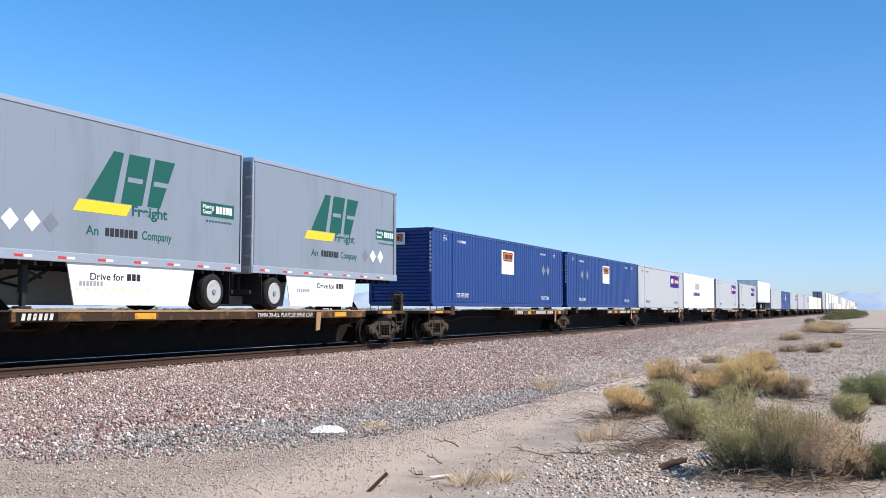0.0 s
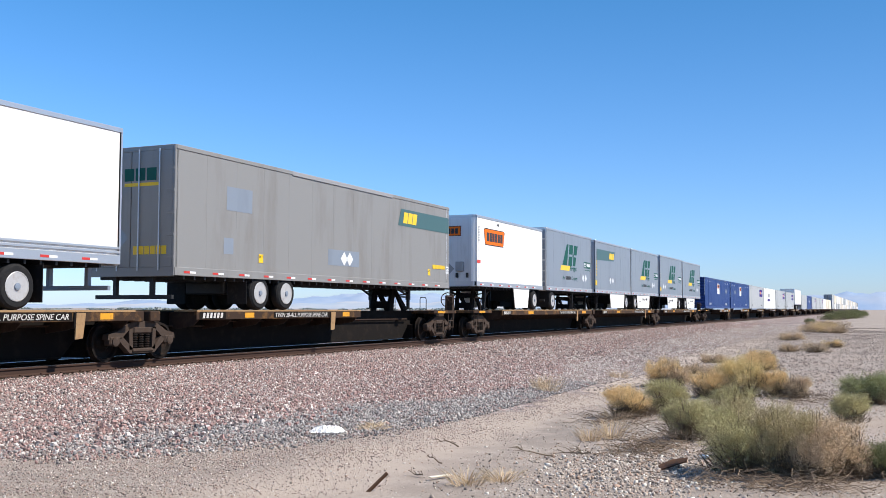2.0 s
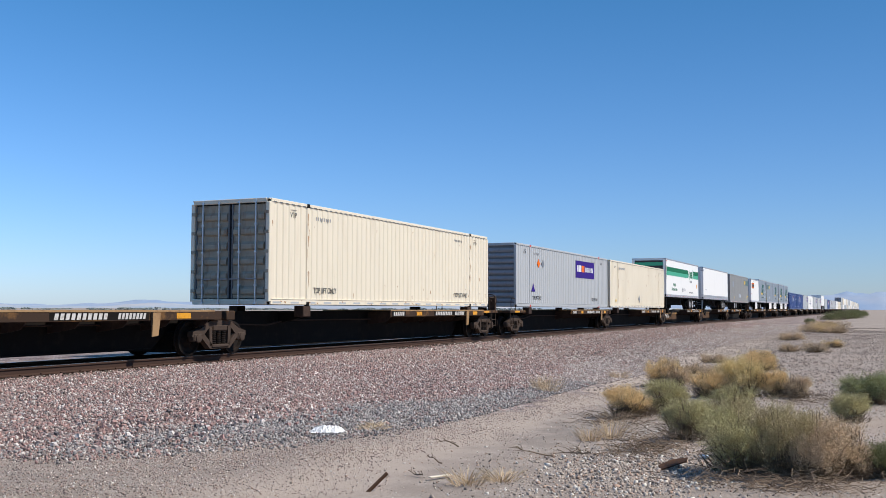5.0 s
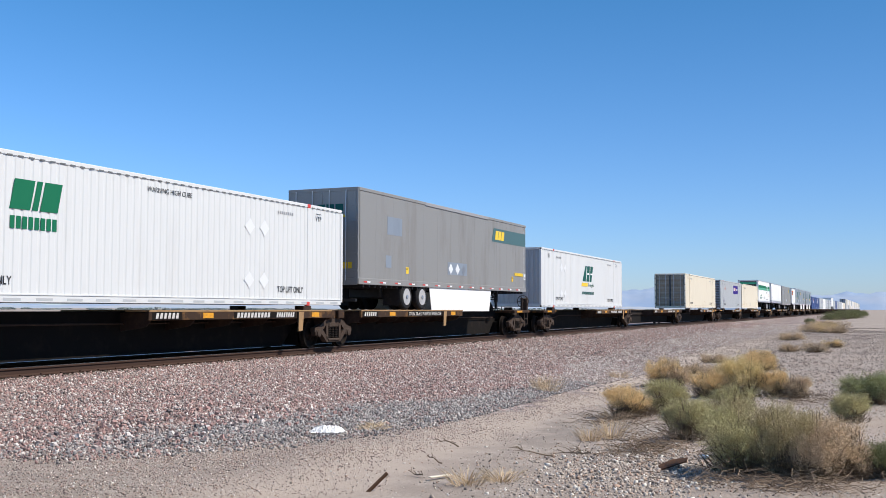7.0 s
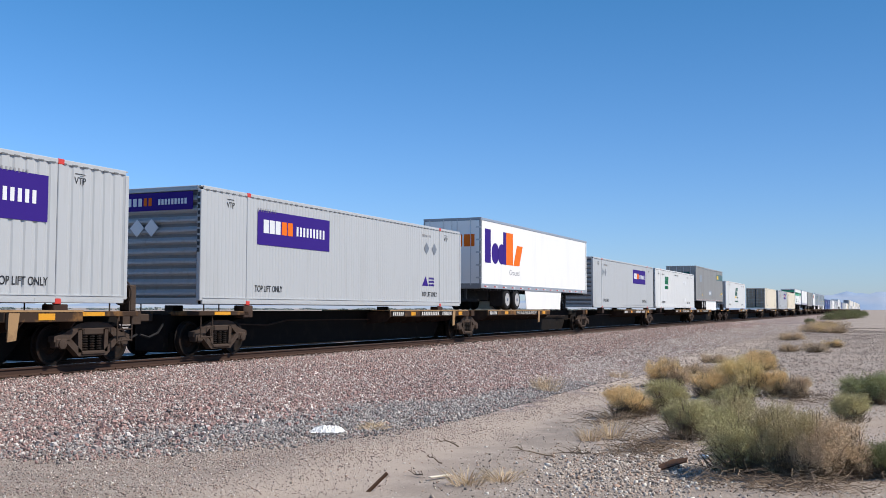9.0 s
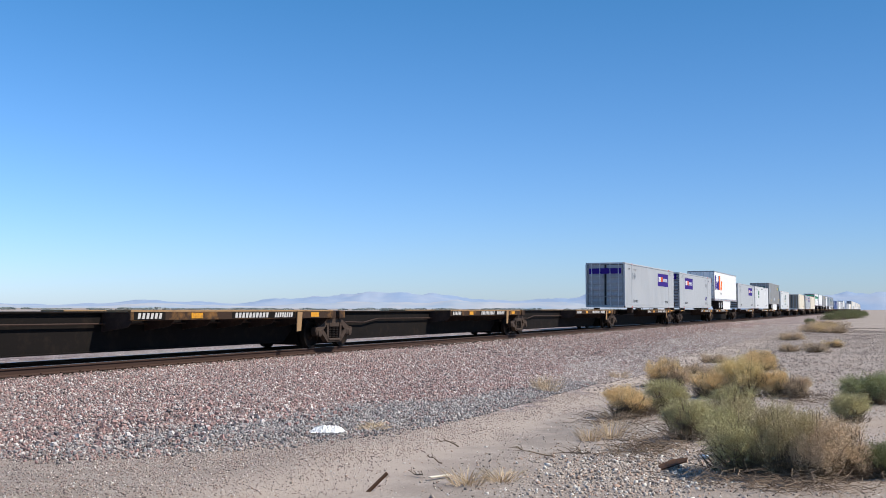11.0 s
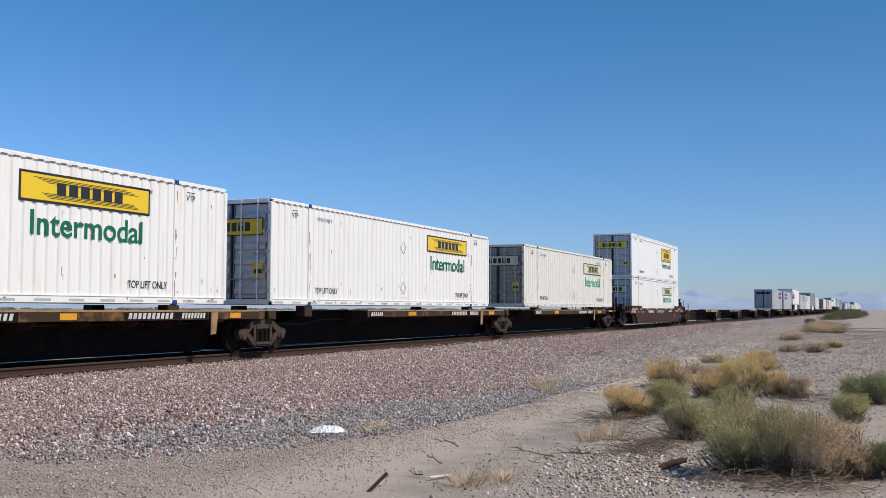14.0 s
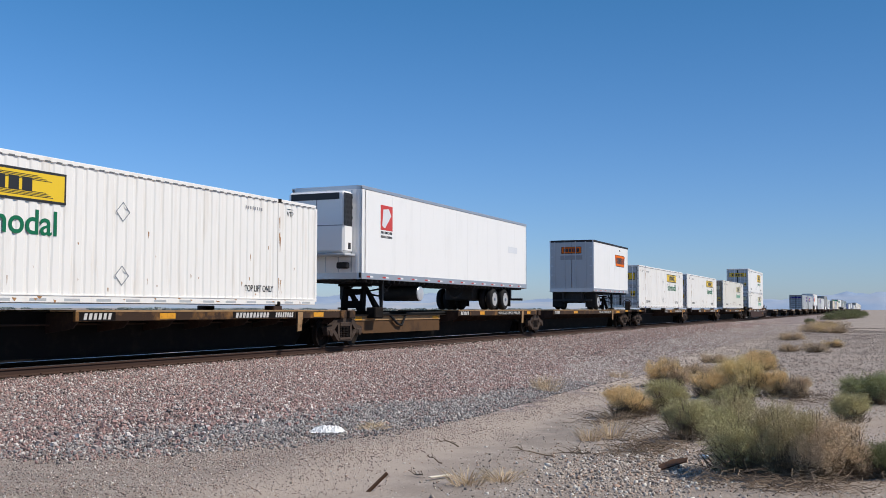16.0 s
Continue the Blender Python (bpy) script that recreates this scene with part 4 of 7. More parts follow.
        for y in (-1.14, -0.82, 0.82, 1.14):
            tyre_wheel(ob, cx, y, deck + R, R, rim)
    # mud flaps
    mx = rx - f * (min(axles) - 0.62)
    for s in (-1, 1):
        part("mud_flap", Build().box(mx - 0.008, mx + 0.008, s * 0.98 - 0.3, s * 0.98 + 0.3, deck + 0.15, z0 - 0.05), "tyre", ob)
    # landing legs
    lx = nx + f * (2.45 if L > 10 else 2.2)
    for s in (-1, 1):
        b = Build()
        b.box(lx - 0.07, lx + 0.07, s * 0.75 - 0.07, s * 0.75 + 0.07, deck + 0.35, z0, 0.01)
        b.box(lx - 0.05, lx + 0.05, s * 0.75 - 0.05, s * 0.75 + 0.05, deck + 0.08, deck + 0.4, 0.01)
        b.box(lx - 0.14, lx + 0.14, s * 0.75 - 0.12, s * 0.75 + 0.12, deck + 0.03, deck + 0.08, 0.01)
        b.tube([(lx, s * 0.75, deck + 0.5), (lx + f * 0.9, s * 0.7, z0 - 0.03)], 0.035, 6)
        b.tube([(lx, s * 0.75, z0 - 0.15), (lx + f * 0.5, s * 0.72, deck + 0.65)], 0.025, 6)
        part("landing_leg", b, legs, ob)
    part("leg_brace", Build().tube([(lx, -0.75, deck + 0.45), (lx, 0.75, z0 - 0.25)], 0.03, 6).tube([(lx, 0.75, deck + 0.45), (lx, -0.75, z0 - 0.25)], 0.03, 6), legs, ob)
    part("kingpin_plate", Build().box(min(nx + f * 0.2, nx + f * 1.7), max(nx + f * 0.2, nx + f * 1.7), -0.9, 0.9, z0 - 0.07, z0 + 0.03, 0.01), "frame", ob)
    if skirt:
        s0, s1 = skirt
        q = 0.22
        part("side_skirt", Build().prism([(s0, z0), (s1, z0), (s1 - q, z0 - 0.86), (s0 + q, z0 - 0.86)], "y", -hw + 0.02, -hw + 0.04), "white", ob, "white panel skirt")
        part("side_skirt", Build().prism([(s0, z0), (s1, z0), (s1 - q, z0 - 0.86), (s0 + q, z0 - 0.86)], "y", hw - 0.04, hw - 0.02), "white", ob, "white panel skirt")
    rides(ob, x0 + hl)
    return ob


# ---- railway cars ----
def truck(car, x, full=True):
    """A two-axle freight truck at x."""
    t = part("truck", Build().box(x - 0.2, x + 0.2, -0.95, 0.95, 0.42, 0.66, 0.03), "truck", car, "rusty cast steel truck")
    t.location.z = RAIL
    if full:
        # solid dark block for the brake rigging and the shade around it
        part("rigging_shade_block", Build().box(x - 1.25, x + 1.25, -0.58, 0.58, 0.10, 0.60, 0.03), "sill", t)
    for s in (-1, 1):
        b = Build()
        y0, y1 = (s * 1.0 - 0.08, s * 1.0 + 0.08)
        b.prism([(x - 1.10, 0.48), (x - 1.08, 0.60), (x - 0.80, 0.66), (x - 0.45, 0.84), (x - 0.2, 0.88), (x + 0.2, 0.88), (x + 0.45, 0.84), (x + 0.80, 0.66), (x + 1.08, 0.60), (x + 1.10, 0.48), (x + 0.68, 0.50), (x + 0.40, 0.72), (x - 0.40, 0.72), (x - 0.68, 0.50)], "y", y0, y1)
        b.prism([(x - 0.80, 0.50), (x - 0.40, 0.17), (x + 0.40, 0.17), (x + 0.80, 0.50), (x + 0.62, 0.53), (x + 0.32, 0.28), (x - 0.32, 0.28), (x - 0.62, 0.53)], "y", y0, y1)
        b.box(x - 0.34, x + 0.34, y0 - 0.03, y1 + 0.03, 0.20, 0.27, 0.015)
        b.box(x - 0.3, x + 0.3, y0 - 0.015, y1 + 0.015, 0.60, 0.76, 0.03)
        for k in (-1, 1):
            b.prism([(x + k * 0.31, 0.25), (x + k * 0.42, 0.25), (x + k * 0.44, 0.74), (x + k * 0.33, 0.74)], "y", y0, y1)
            b.box(x + k * 0.89 - 0.16, x + k * 0.89 + 0.16, y0 - 0.02, y1 + 0.02, 0.36, 0.56, 0.03)
        fr = part("side_frame", b, "truck", t)
        for k in (-0.2, 0.0, 0.2) if full and s < 0 else ():
            sp = Build()
            sp.turned([(j * 0.052 + u, r_) for j in range(6) for u, r_ in ((0, 0.055), (0.015, 0.085), (0.035, 0.085), (0.05, 0.055))], "z", x + k, s * 1.0, 0.29, 10)
            part("coil_spring", sp, "wheel", t)
        for k in (-0.89, 0.89) if full and s < 0 else ():
            part("bearing_cap", Build().turned([(s * 0.08, 0.11), (s * 0.125, 0.10), (s * 0.135, 0.05)], "y", x + k, s * 1.0, 0.44, 14), "truck", t)
    for k in (-0.89, 0.89):
        if full:
            part("axle", Build().turned([(-0.98, 0.075), (0.98, 0.075)], "y", x + k, 0, 0.42, 12), "wheel", t)
        for s in (-1, 1):
            part("wheel", Build().turned([(s * 0.685, 0.12), (s * 0.69, 0.36), (s * 0.69, 0.446), (s * 0.715, 0.446), (s * 0.725, 0.42), (s * 0.82, 0.415), (s * 0.825, 0.36), (s * 0.76, 0.33), (s * 0.74, 0.2), (s * 0.80, 0.12), (s * 0.84, 0.1)], "y", x + k, 0, 0.42, 30), "wheel", t)
    return t


bracket_mesh = Build().prism([(-0.3, 0.50), (-0.3, 0.94), (-1.24, 0.94), (-1.24, 0.76), (-1.1, 0.62), (-0.9, 0.58)], "x", -0.015, 0.015).mesh("deck_bracket", M["brown"])


def spine_unit(car, a, b, plat, hitches, load, marks):
    """One platform of a spine car between truck centres a and b. plat: spans of side platforms; hitches: places of trailer hitches; load: pedestals for a box."""
    c = Build()
    low = -0.03 if load or hitches else 0.06
    c.prism([(a + 0.5, 0.95), (a + 0.5, 0.42), (a + 1.25, 0.40), (a + 1.7, low), (b - 1.7, low), (b - 1.25, 0.40), (b - 0.5, 0.42), (b - 0.5, 0.95)], "y", -0.36, 0.36)
    c.box(a + 0.4, b - 0.4, -0.44, 0.44, 0.93, 0.965)
    c.box(a + 1.8, b - 1.8, -0.42, 0.42, low - 0.004, low + 0.03)
    sill = part("centre_sill", c, "sill", car)
    part("brake_pipe", Build().tube([(a + 1.2, -0.46, 0.62), (a + 3.0, -0.46, 0.58), (a + 4.0, -0.46, 0.7), (b - 1.5, -0.46, 0.66)], 0.025, 6), "brown", sill)
    for p0, p1 in plat:
        for s in (-1, 1):
            y0, y1 = (1.22, 1.30) if s > 0 else (-1.30, -1.22)
            e = part("side_beam", Build().box(p0, p1, y0, y1, 0.76, 0.985, 0.012), "beam", car, "rusty tan side beam")
            part("deck_plate", Build().box(p0, p1, min(s * 0.62, s * 1.308), max(s * 0.62, s * 1.308), 0.958, 0.997), "deck", e)
            g = Build()
            n = max(2, int((p1 - p0) / 1.35))
            for i in range(n + 1):
                xx = p0 + 0.15 + (p1 - p0 - 0.3) * i / n
                if s > 0:
                    g.prism([(0.3, 0.50), (0.3, 0.94), (1.24, 0.94), (1.24, 0.76), (1.1, 0.66)], "x", xx - 0.015, xx + 0.015)
                else:
                    k_ = new("deck_bracket", bracket_mesh)
                    k_.parent, k_.location = e, (xx, 0, 0)
            if s > 0:
                tagged(part("deck_brackets", g, "sill", e), kind="stuff")
            if s < 0:
                gx = p0 + (p1 - p0) * 0.80
                part("deck_latch", Build().prism([(gx - 0.24, 0.94), (gx + 0.02, 0.94), (gx - 0.05, 0.42), (gx - 0.26, 0.40)], "y", -1.335, -1.305), "deck", e)
                part("latch_post", Build().box(gx - 0.3, gx - 0.2, -1.33, -1.305, 0.62, 0.95, 0.01), "sill", e)
                part("mark_panel", Build().box(p0 + 0.1, p0 + 1.15, -1.303, -1.30, 0.775, 0.955), "sill", e, "black panel with a worn white mark")
                gw = min(2.9, (p1 - p0) * 0.4)
                part("lettering_panel", Build().box(gx - 0.35 - gw, gx - 0.33, -1.303, -1.30, 0.785, 0.945), "sill", e, "black lettering panel")
                if gw > 2.4 and hitches:
                    gt = words("TWIN 28-ALL PURPOSE SPINE CAR", 0.12, e, 0, 0, 0, "letter", bold=0.001)
                    lo, hi = min(v.co.x for v in gt.data.vertices), max(v.co.x for v in gt.data.vertices)
                    for v in gt.data.vertices:
                        v.co = ((v.co.x - lo) * (gw - 0.14) / (hi - lo) + gx - 0.28 - gw + 0.25 * v.co.z, v.co.y - 1.305, v.co.z + 0.805)
                if gw > 2.4 and not hitches:
                    for n0, n1, cnt in ((0.1, 1.62, 10), (1.9, 2.8, 8)):
                        nb = Build()
                        for i in range(cnt):
                            x_ = gx - 0.33 - gw + n0 + (n1 - n0) * i / cnt
                            wd = (n1 - n0) / cnt * 0.66
                            nb.prism([(x_, 0.80), (x_ + wd, 0.80), (x_ + wd + 0.03, 0.93), (x_ + 0.03, 0.93)], "y", -1.306, -1.302)
                        tagged(part("car_number_bars", nb, "letter", e), kind="stuff")
                for q0, q1 in ((0.24, 0.29), (0.86, 0.91)):
                    part("reflector_stripe", Build().box(p0 + (p1 - p0) * q0, p0 + (p1 - p0) * q1, -1.307, -1.30, 0.80, 0.93), "stripe", e)
                bb = Build()
                for i in range(6):
                    x_ = p0 + 0.22 + i * 0.14
                    bb.prism([(x_, 0.80), (x_ + 0.085, 0.80), (x_ + 0.115, 0.93), (x_ + 0.03, 0.93)], "y", -1.305, -1.30)
                tagged(part("car_number_bars", bb, "letter", e), kind="stuff")
    for hx in hitches:
        if hx - a < (b - a) * 0.3 and not any(p0 - a < 3 for p0, p1 in plat):
            x0_, x1_ = a + 1.25, a + (b - a) * 0.44
            for s in (-1, 1):
                y0, y1 = (0.62, 0.65) if s > 0 else (-0.65, -0.62)
                pn = part("belly_panel", Build().prism([(x0_, 0.80), (x0_, 0.42), (x0_ + 0.75, 0.22), (x1_, 0.22), (x1_, 0.80)], "y", y0, y1), "belly", car, "rust-stained ochre belly panel")
                part("panel_top_box", Build().box(x0_ - 0.1, x1_, y0 - 0.03 if s < 0 else y0, y1 if s < 0 else y1 + 0.03, 0.64, 0.80, 0.01), "deck", pn)
                part("panel_flange", Build().box(x0_ - 0.3, x1_ + 0.6, y0 - 0.12 if s < 0 else y0, y1 if s < 0 else y1 + 0.12, 0.80, 0.84), "sill", pn)
                if s < 0:
                    part("reflector_stripe", Build().box(x0_ + 0.12, x0_ + 0.55, -0.686, -0.68, 0.66, 0.78), "stripe", pn)
                    part("reflector_stripe", Build().box(x1_ - 0.7, x1_ - 0.15, -0.686, -0.68, 0.67, 0.77), "stripe", pn)
                    part("air_hose", Build().tube([(x0_ + 1.6, -0.7, 0.86), (x0_ + 2.4, -0.72, 0.88), (x0_ + 3.1, -0.74, 0.50), (x0_ + 3.4, -0.74, 0.46), (x0_ + 3.8, -0.72, 0.87), (x1_ + 1.0, -0.7, 0.9)], 0.042, 8), "tyre", pn)
                    part("brake_valve", Build().box(x0_ + 0.9, x0_ + 1.5, -1.0, -0.66, 0.72, 1.08, 0.03), "sill", pn)
        h = Build()
        for s in (-1, 1):
            h.prism([(hx - 0.30, 0.96), (hx + 0.02, 0.96), (hx + 0.10, 1.80), (hx - 0.08, 1.80)], "y", s * 0.34 - 0.05, s * 0.34 + 0.05)
            h.prism([(hx + 0.0, 1.80), (hx + 0.14, 1.80), (hx + 1.15, 1.02), (hx + 1.0, 0.96), (hx + 0.85, 0.96)], "y", s * 0.34 - 0.05, s * 0.34 + 0.05)
        h.box(hx - 0.24, hx - 0.04, -0.34, 0.34, 1.05, 1.3, 0.02)
        h.box(hx - 0.14, hx + 0.06, -0.34, 0.34, 1.5, 1.7, 0.02)
        h.box(hx - 0.3, hx + 0.3, -0.5, 0.5, 1.78, 1.86, 0.02)
        part("trailer_hitch", h, "sill", car, "folding steel trailer hitch")
    for px_ in load:
        for s in (-1, 1):
            part("container_pedestal", Build().box(px_ - 0.2, px_ + 0.2, s * 1.12 - 0.16, s * 1.12 + 0.16, 0.80, 1.115, 0.02), "brown", car)
            part("pedestal_arm", Build().prism([(s * 0.3, 0.6), (s * 0.3, 0.92), (s * 1.2, 0.92), (s * 1.2, 0.80)], "x", px_ - 0.08, px_ + 0.08), "sill", car)
    return sill


def car_end(car, x, s):
    """Coupler, end sill, steps, hand brake and hoses at the end of a car; s: the way that it faces."""
    part("end_platform", Build().box(min(x - s * 0.9, x + s * 1.15), max(x - s * 0.9, x + s * 1.15), -1.28, 1.28, 0.86, 0.97, 0.015), "beam", car, "rusty tan end platform")
    part("draft_sill", Build().box(min(x, x + s * 1.4), max(x, x + s * 1.4), -0.45, 0.45, 0.0, 0.9, 0.02), "sill", car)
    cp = Build().box(min(x + s * 1.35, x + s * 2.0), max(x + s * 1.35, x + s * 2.0), -0.09, 0.09, 0.72, 0.90, 0.02)
    cp.prism([(x + s * 1.9, -0.16), (x + s * 2.16, -0.14), (x + s * 2.2, 0.0), (x + s * 2.05, 0.16), (x + s * 1.85, 0.12)], "z", 0.66, 0.96)
    part("coupler", cp, "truck", car)
    for y in (-1.22, 1.22):
        st = Build()
        for k in (0.0, 0.45):
            st.tube([(x + s * (0.55 + k), y, 0.95), (x + s * (0.55 + k), y, 0.32)], 0.018, 5)
        for zz in (0.34, 0.58):
            st.tube([(x + s * 0.55, y, zz), (x + s * 1.0, y, zz)], 0.018, 5)
        part("sill_step", st, "truck", car)
        hr = Build().tube([(x + s * 0.3, y, 0.96), (x + s * 0.3, y, 1.42), (x + s * 0.36, y, 1.5), (x + s * 0.84, y, 1.5), (x + s * 0.9, y, 1.42), (x + s * 0.9, y, 0.96)], 0.018, 6)
        part("handrail", hr, "truck", car)
    part("end_stripe", Build().box(x - 0.55, x + 0.1, -1.285, -1.28, 0.875, 0.955), "stripe", car)
    part("air_hose", Build().tube([(x + s * 1.3, -0.4, 0.75), (x + s * 1.6, -0.42, 0.45), (x + s * 1.9, -0.4, 0.35), (x + s * 2.15, -0.36, 0.42)], 0.03, 6), "tyre", car)


def brake_wheel(car, x, y=-1.05):
    b = Build()
    n = 20
    ring = [(x, y + 0.27 * math.cos(2 * math.pi * i / n), 1.38 + 0.27 * math.sin(2 * math.pi * i / n)) for i in range(n + 1)]
    b.tube(ring, 0.02, 6)
    for i in range(5):
        a = 2 * math.pi * i / 5
        b.tube([(x, y, 1.38), (x, y + 0.27 * math.cos(a), 1.38 + 0.27 * math.sin(a))], 0.014, 5)
    b.tube([(x, y, 1.38), (x + 0.16, y, 1.38)], 0.03, 6)
    part("brake_wheel", b, "truck", car, "rusty round hand brake wheel")
    part("brake_housing", Build().box(x + 0.1, x + 0.3, y - 0.16, y + 0.16, 0.96, 1.55, 0.03), "truck", car)


def spine_car(label, stops, units):
    """An articulated spine car: trucks at the stops, one unit between each two."""
    mid = (stops[0] + stops[-1]) / 2
    car = thing("spine_car", label, "rail car", "cars of the train")
    xs_ = [s - mid for s in stops]
    for x in xs_:
        truck(car, x)
    for (a, b), u in zip(zip(xs_, xs_[1:]), units):
        spine_unit(car, a, b, [(a + (b - a) * p, a + (b - a) * q) for p, q in u.get("plat", [(0.5, 0.97)])], [a + (b - a) * h for h in u.get("hitch", [])], [q - mid for q in u.get("load", [])], u.get("marks", 12))
    for x in xs_[1:-1]:
        part("articulation_joint", Build().box(x - 0.75, x + 0.75, -0.33, 0.33, 0.70, 0.96, 0.04), "sill", car)
        part("bearing_stand", Build().box(x - 0.45, x - 0.1, -1.2, -0.8, 0.74, 0.98, 0.02).box(x + 0.1, x + 0.45, -1.2, -0.8, 0.74, 0.98, 0.02), "beam", car)
    car_end(car, xs_[0], -1)
    car_end(car, xs_[-1], 1)
    brake_wheel(car, xs_[-1] + 0.85)
    return rides(car, mid)


def well_car(a, b, label, body="well", near=True):
    """A stack car with a sunken well between trucks at a and b."""
    mid = (a + b) / 2
    h = (b - a) / 2
    car = thing("well_car", label, "rail car", "cars of the train")
    for x in (-h, h):
        truck(car, x, near)
    hw = h - 1.1
    for s in (-1, 1):
        y0, y1 = (1.40, 1.46) if s > 0 else (-1.46, -1.40)
        w = part("side_sill", Build().prism([(-hw - 0.35, 1.08), (-hw - 0.35, 0.78), (-hw + 0.75, 0.70), (-hw + 1.45, 0.08), (hw - 1.45, 0.08), (hw - 0.75, 0.70), (hw + 0.35, 0.78), (hw + 0.35, 1.08)], "y", y0, y1), body, car, "red brown steel side sill")
        part("top_chord", Build().box(-hw - 0.35, hw + 0.35, y0 - 0.03 if s < 0 else y0, y1 if s < 0 else y1 + 0.03, 0.98, 1.09, 0.012), body, w)
        part("belt_rail", Build().box(-hw + 0.6, hw - 0.6, y0 - 0.018 if s < 0 else y0, y1 if s < 0 else y1 + 0.018, 0.70, 0.75, 0.008), body, w)
        for e in (-1, 1):
            xa, xb = sorted((e * (hw + 0.4), e * (hw - 2.6)))
            part("corner_guide", Build().prism([(xa, 1.08), (xb, 1.08), (xb - (0.1 if e < 0 else 0), 1.26), (xa + (0.1 if e > 0 else 0), 1.26)], "y", y0 - 0.02 if s < 0 else y0 - 0.02, y1 + 0.02), body, w)
    part("well_floor", Build().box(-hw + 0.6, hw - 0.6, -1.4, 1.4, 0.08, 0.115), "sill", car)
    for e in (-1, 1):
        x0_, x1_ = sorted((e * (hw - 0.3), e * (h + 1.1)))
        part("end_platform", Build().box(x0_, x1_, -1.35, 1.35, 0.92, 1.04, 0.02), "sill", car)
        part("bulkhead", Build().prism([(e * (hw - 0.3), 0.2), (e * (hw - 0.25), 1.0), (e * (hw + 0.1), 1.0)], "y", -1.38, 1.38), "sill", car)
        for s in (-1, 1):
            # added plate that keeps the pale box dark below the sloping sill
            part("end_web", Build().prism([(e * (hw + 0.33), 0.80), (e * (hw - 0.75), 0.72), (e * (hw - 1.5), 0.08), (e * (hw - 0.35), 0.08), (e * (hw - 0.1), 0.5)], "y", s * 1.385 - 0.012, s * 1.385 + 0.012), "sill", car, "added dark plate hiding the box below the sill end")
        part("stub_sill", Build().box(*sorted((e * (h - 0.6), e * (h + 1.3))), -0.45, 0.45, 0.2, 0.92, 0.02), "sill", car)
        cp = Build().box(*sorted((e * (h + 1.2), e * (h + 1.75))), -0.09, 0.09, 0.72, 0.9, 0.02)
        part("coupler", cp, "truck", car)
        if near:
            ex = e * (hw + 0.35)
            for s in (-1, 1):
                sy0, sy1 = sorted((s * 1.36, s * 1.47))
                part("end_box", Build().box(*sorted((ex, ex + e * 0.42)), sy0, sy1, 0.74, 1.05, 0.02), body, car, "brown end box beside the sill")
                part("side_bar", Build().box(*sorted((ex + e * 0.42, ex + e * 1.75)), sy0, sy1, 0.82, 0.92, 0.015), "brown", car)
                part("lever_bracket", Build().box(*sorted((ex + e * 0.55, ex + e * 0.62)), sy0, sy1, 0.92, 1.22, 0.01).box(*sorted((ex + e * 1.2, ex + e * 1.27)), sy0, sy1, 0.92, 1.25, 0.01), "brown", car)
                # dark sheet added to give the shade under the end platform
                part("end_screen", Build().box(*sorted((ex + e * 0.2, ex + e * 2.1)), s * 1.2 - 0.02, s * 1.2 + 0.02, 0.50, 0.93), "sill", car, "added dark sheet for the shade under the end platform")
            part("crossover_board", Build().box(*sorted((ex + e * 0.55, ex + e * 1.75)), -1.15, 1.15, 1.33, 1.36, 0.008), "sill", car, "dark crossover board")
            for k in (0.65, 1.15, 1.65):
                part("board_leg", Build().box(*sorted((ex + e * k, ex + e * (k + 0.06))), -1.12, -1.04, 1.04, 1.33), "sill", car)
            part("air_reservoir", Build().turned([(-0.42, 0.10), (-0.38, 0.16), (0.38, 0.16), (0.42, 0.10)], "x", ex + e * 0.75, -0.95, 1.12, 14), "brown", car)
            part("brake_post", Build().box(*sorted((ex + e * 1.02, ex + e * 1.09)), -0.75, -0.66, 1.04, 1.80, 0.01), "sill", car)
        if near:
            for y in (-1.28, 1.28):
                st = Build()
                for k in (0.3, 0.75):
                    st.tube([(e * (h + k), y, 1.75 if k > 0.5 else 1.0), (e * (h + k), y, 0.3)], 0.02, 5)
                for zz in (0.32, 0.56, 0.8, 1.04):
                    st.tube([(e * (h + 0.3), y, zz), (e * (h + 0.75), y, zz)], 0.018, 5)
                part("sill_step", st, "truck", car)
    return rides(car, mid)


# ---- the train, from its tail ----
def posts(x):
    return [x + 8.075 - 6.096, x + 8.075 + 6.096]


EDGE = "dark grimy articulated spine car with rusty tan deck beams"
PL = [(0.5, 0.97)]
spine_car(EDGE, [-238.6, -220.7, -202.3, -184.4], [
    {"plat": [(0.36, 0.96)], "load": posts(-238.9)},
    {"plat": [(0.46, 0.97)], "hitch": [0.14]},
    {"plat": [(0.12, 0.95)], "hitch": [0.86]}])
spine_car(EDGE, [-180.5, -163.0, -144.6, -126.4], [
    {"plat": [(0.45, 0.97)], "load": posts(-181.1)},
    {"plat": [(0.30, 0.97)], "load": posts(-163.0)},
    {"plat": [(0.20, 0.93)], "load": posts(-142.4)}])
well_car(-122.6, -103.4, "red brown well car carrying two stacked white containers")
spine_car(EDGE + ", empty", [-99.8, -83.0, -66.3, -49.6, -32.6, -14.6], [
    {"plat": [(0.5, 0.97)], "load": []}, {"plat": [(0.45, 0.97)]}, {"plat": [(0.5, 0.97)]}, {"plat": [(0.5, 0.97)]}, {"plat": [(0.5, 0.97)], "load": posts(-29.9)}])
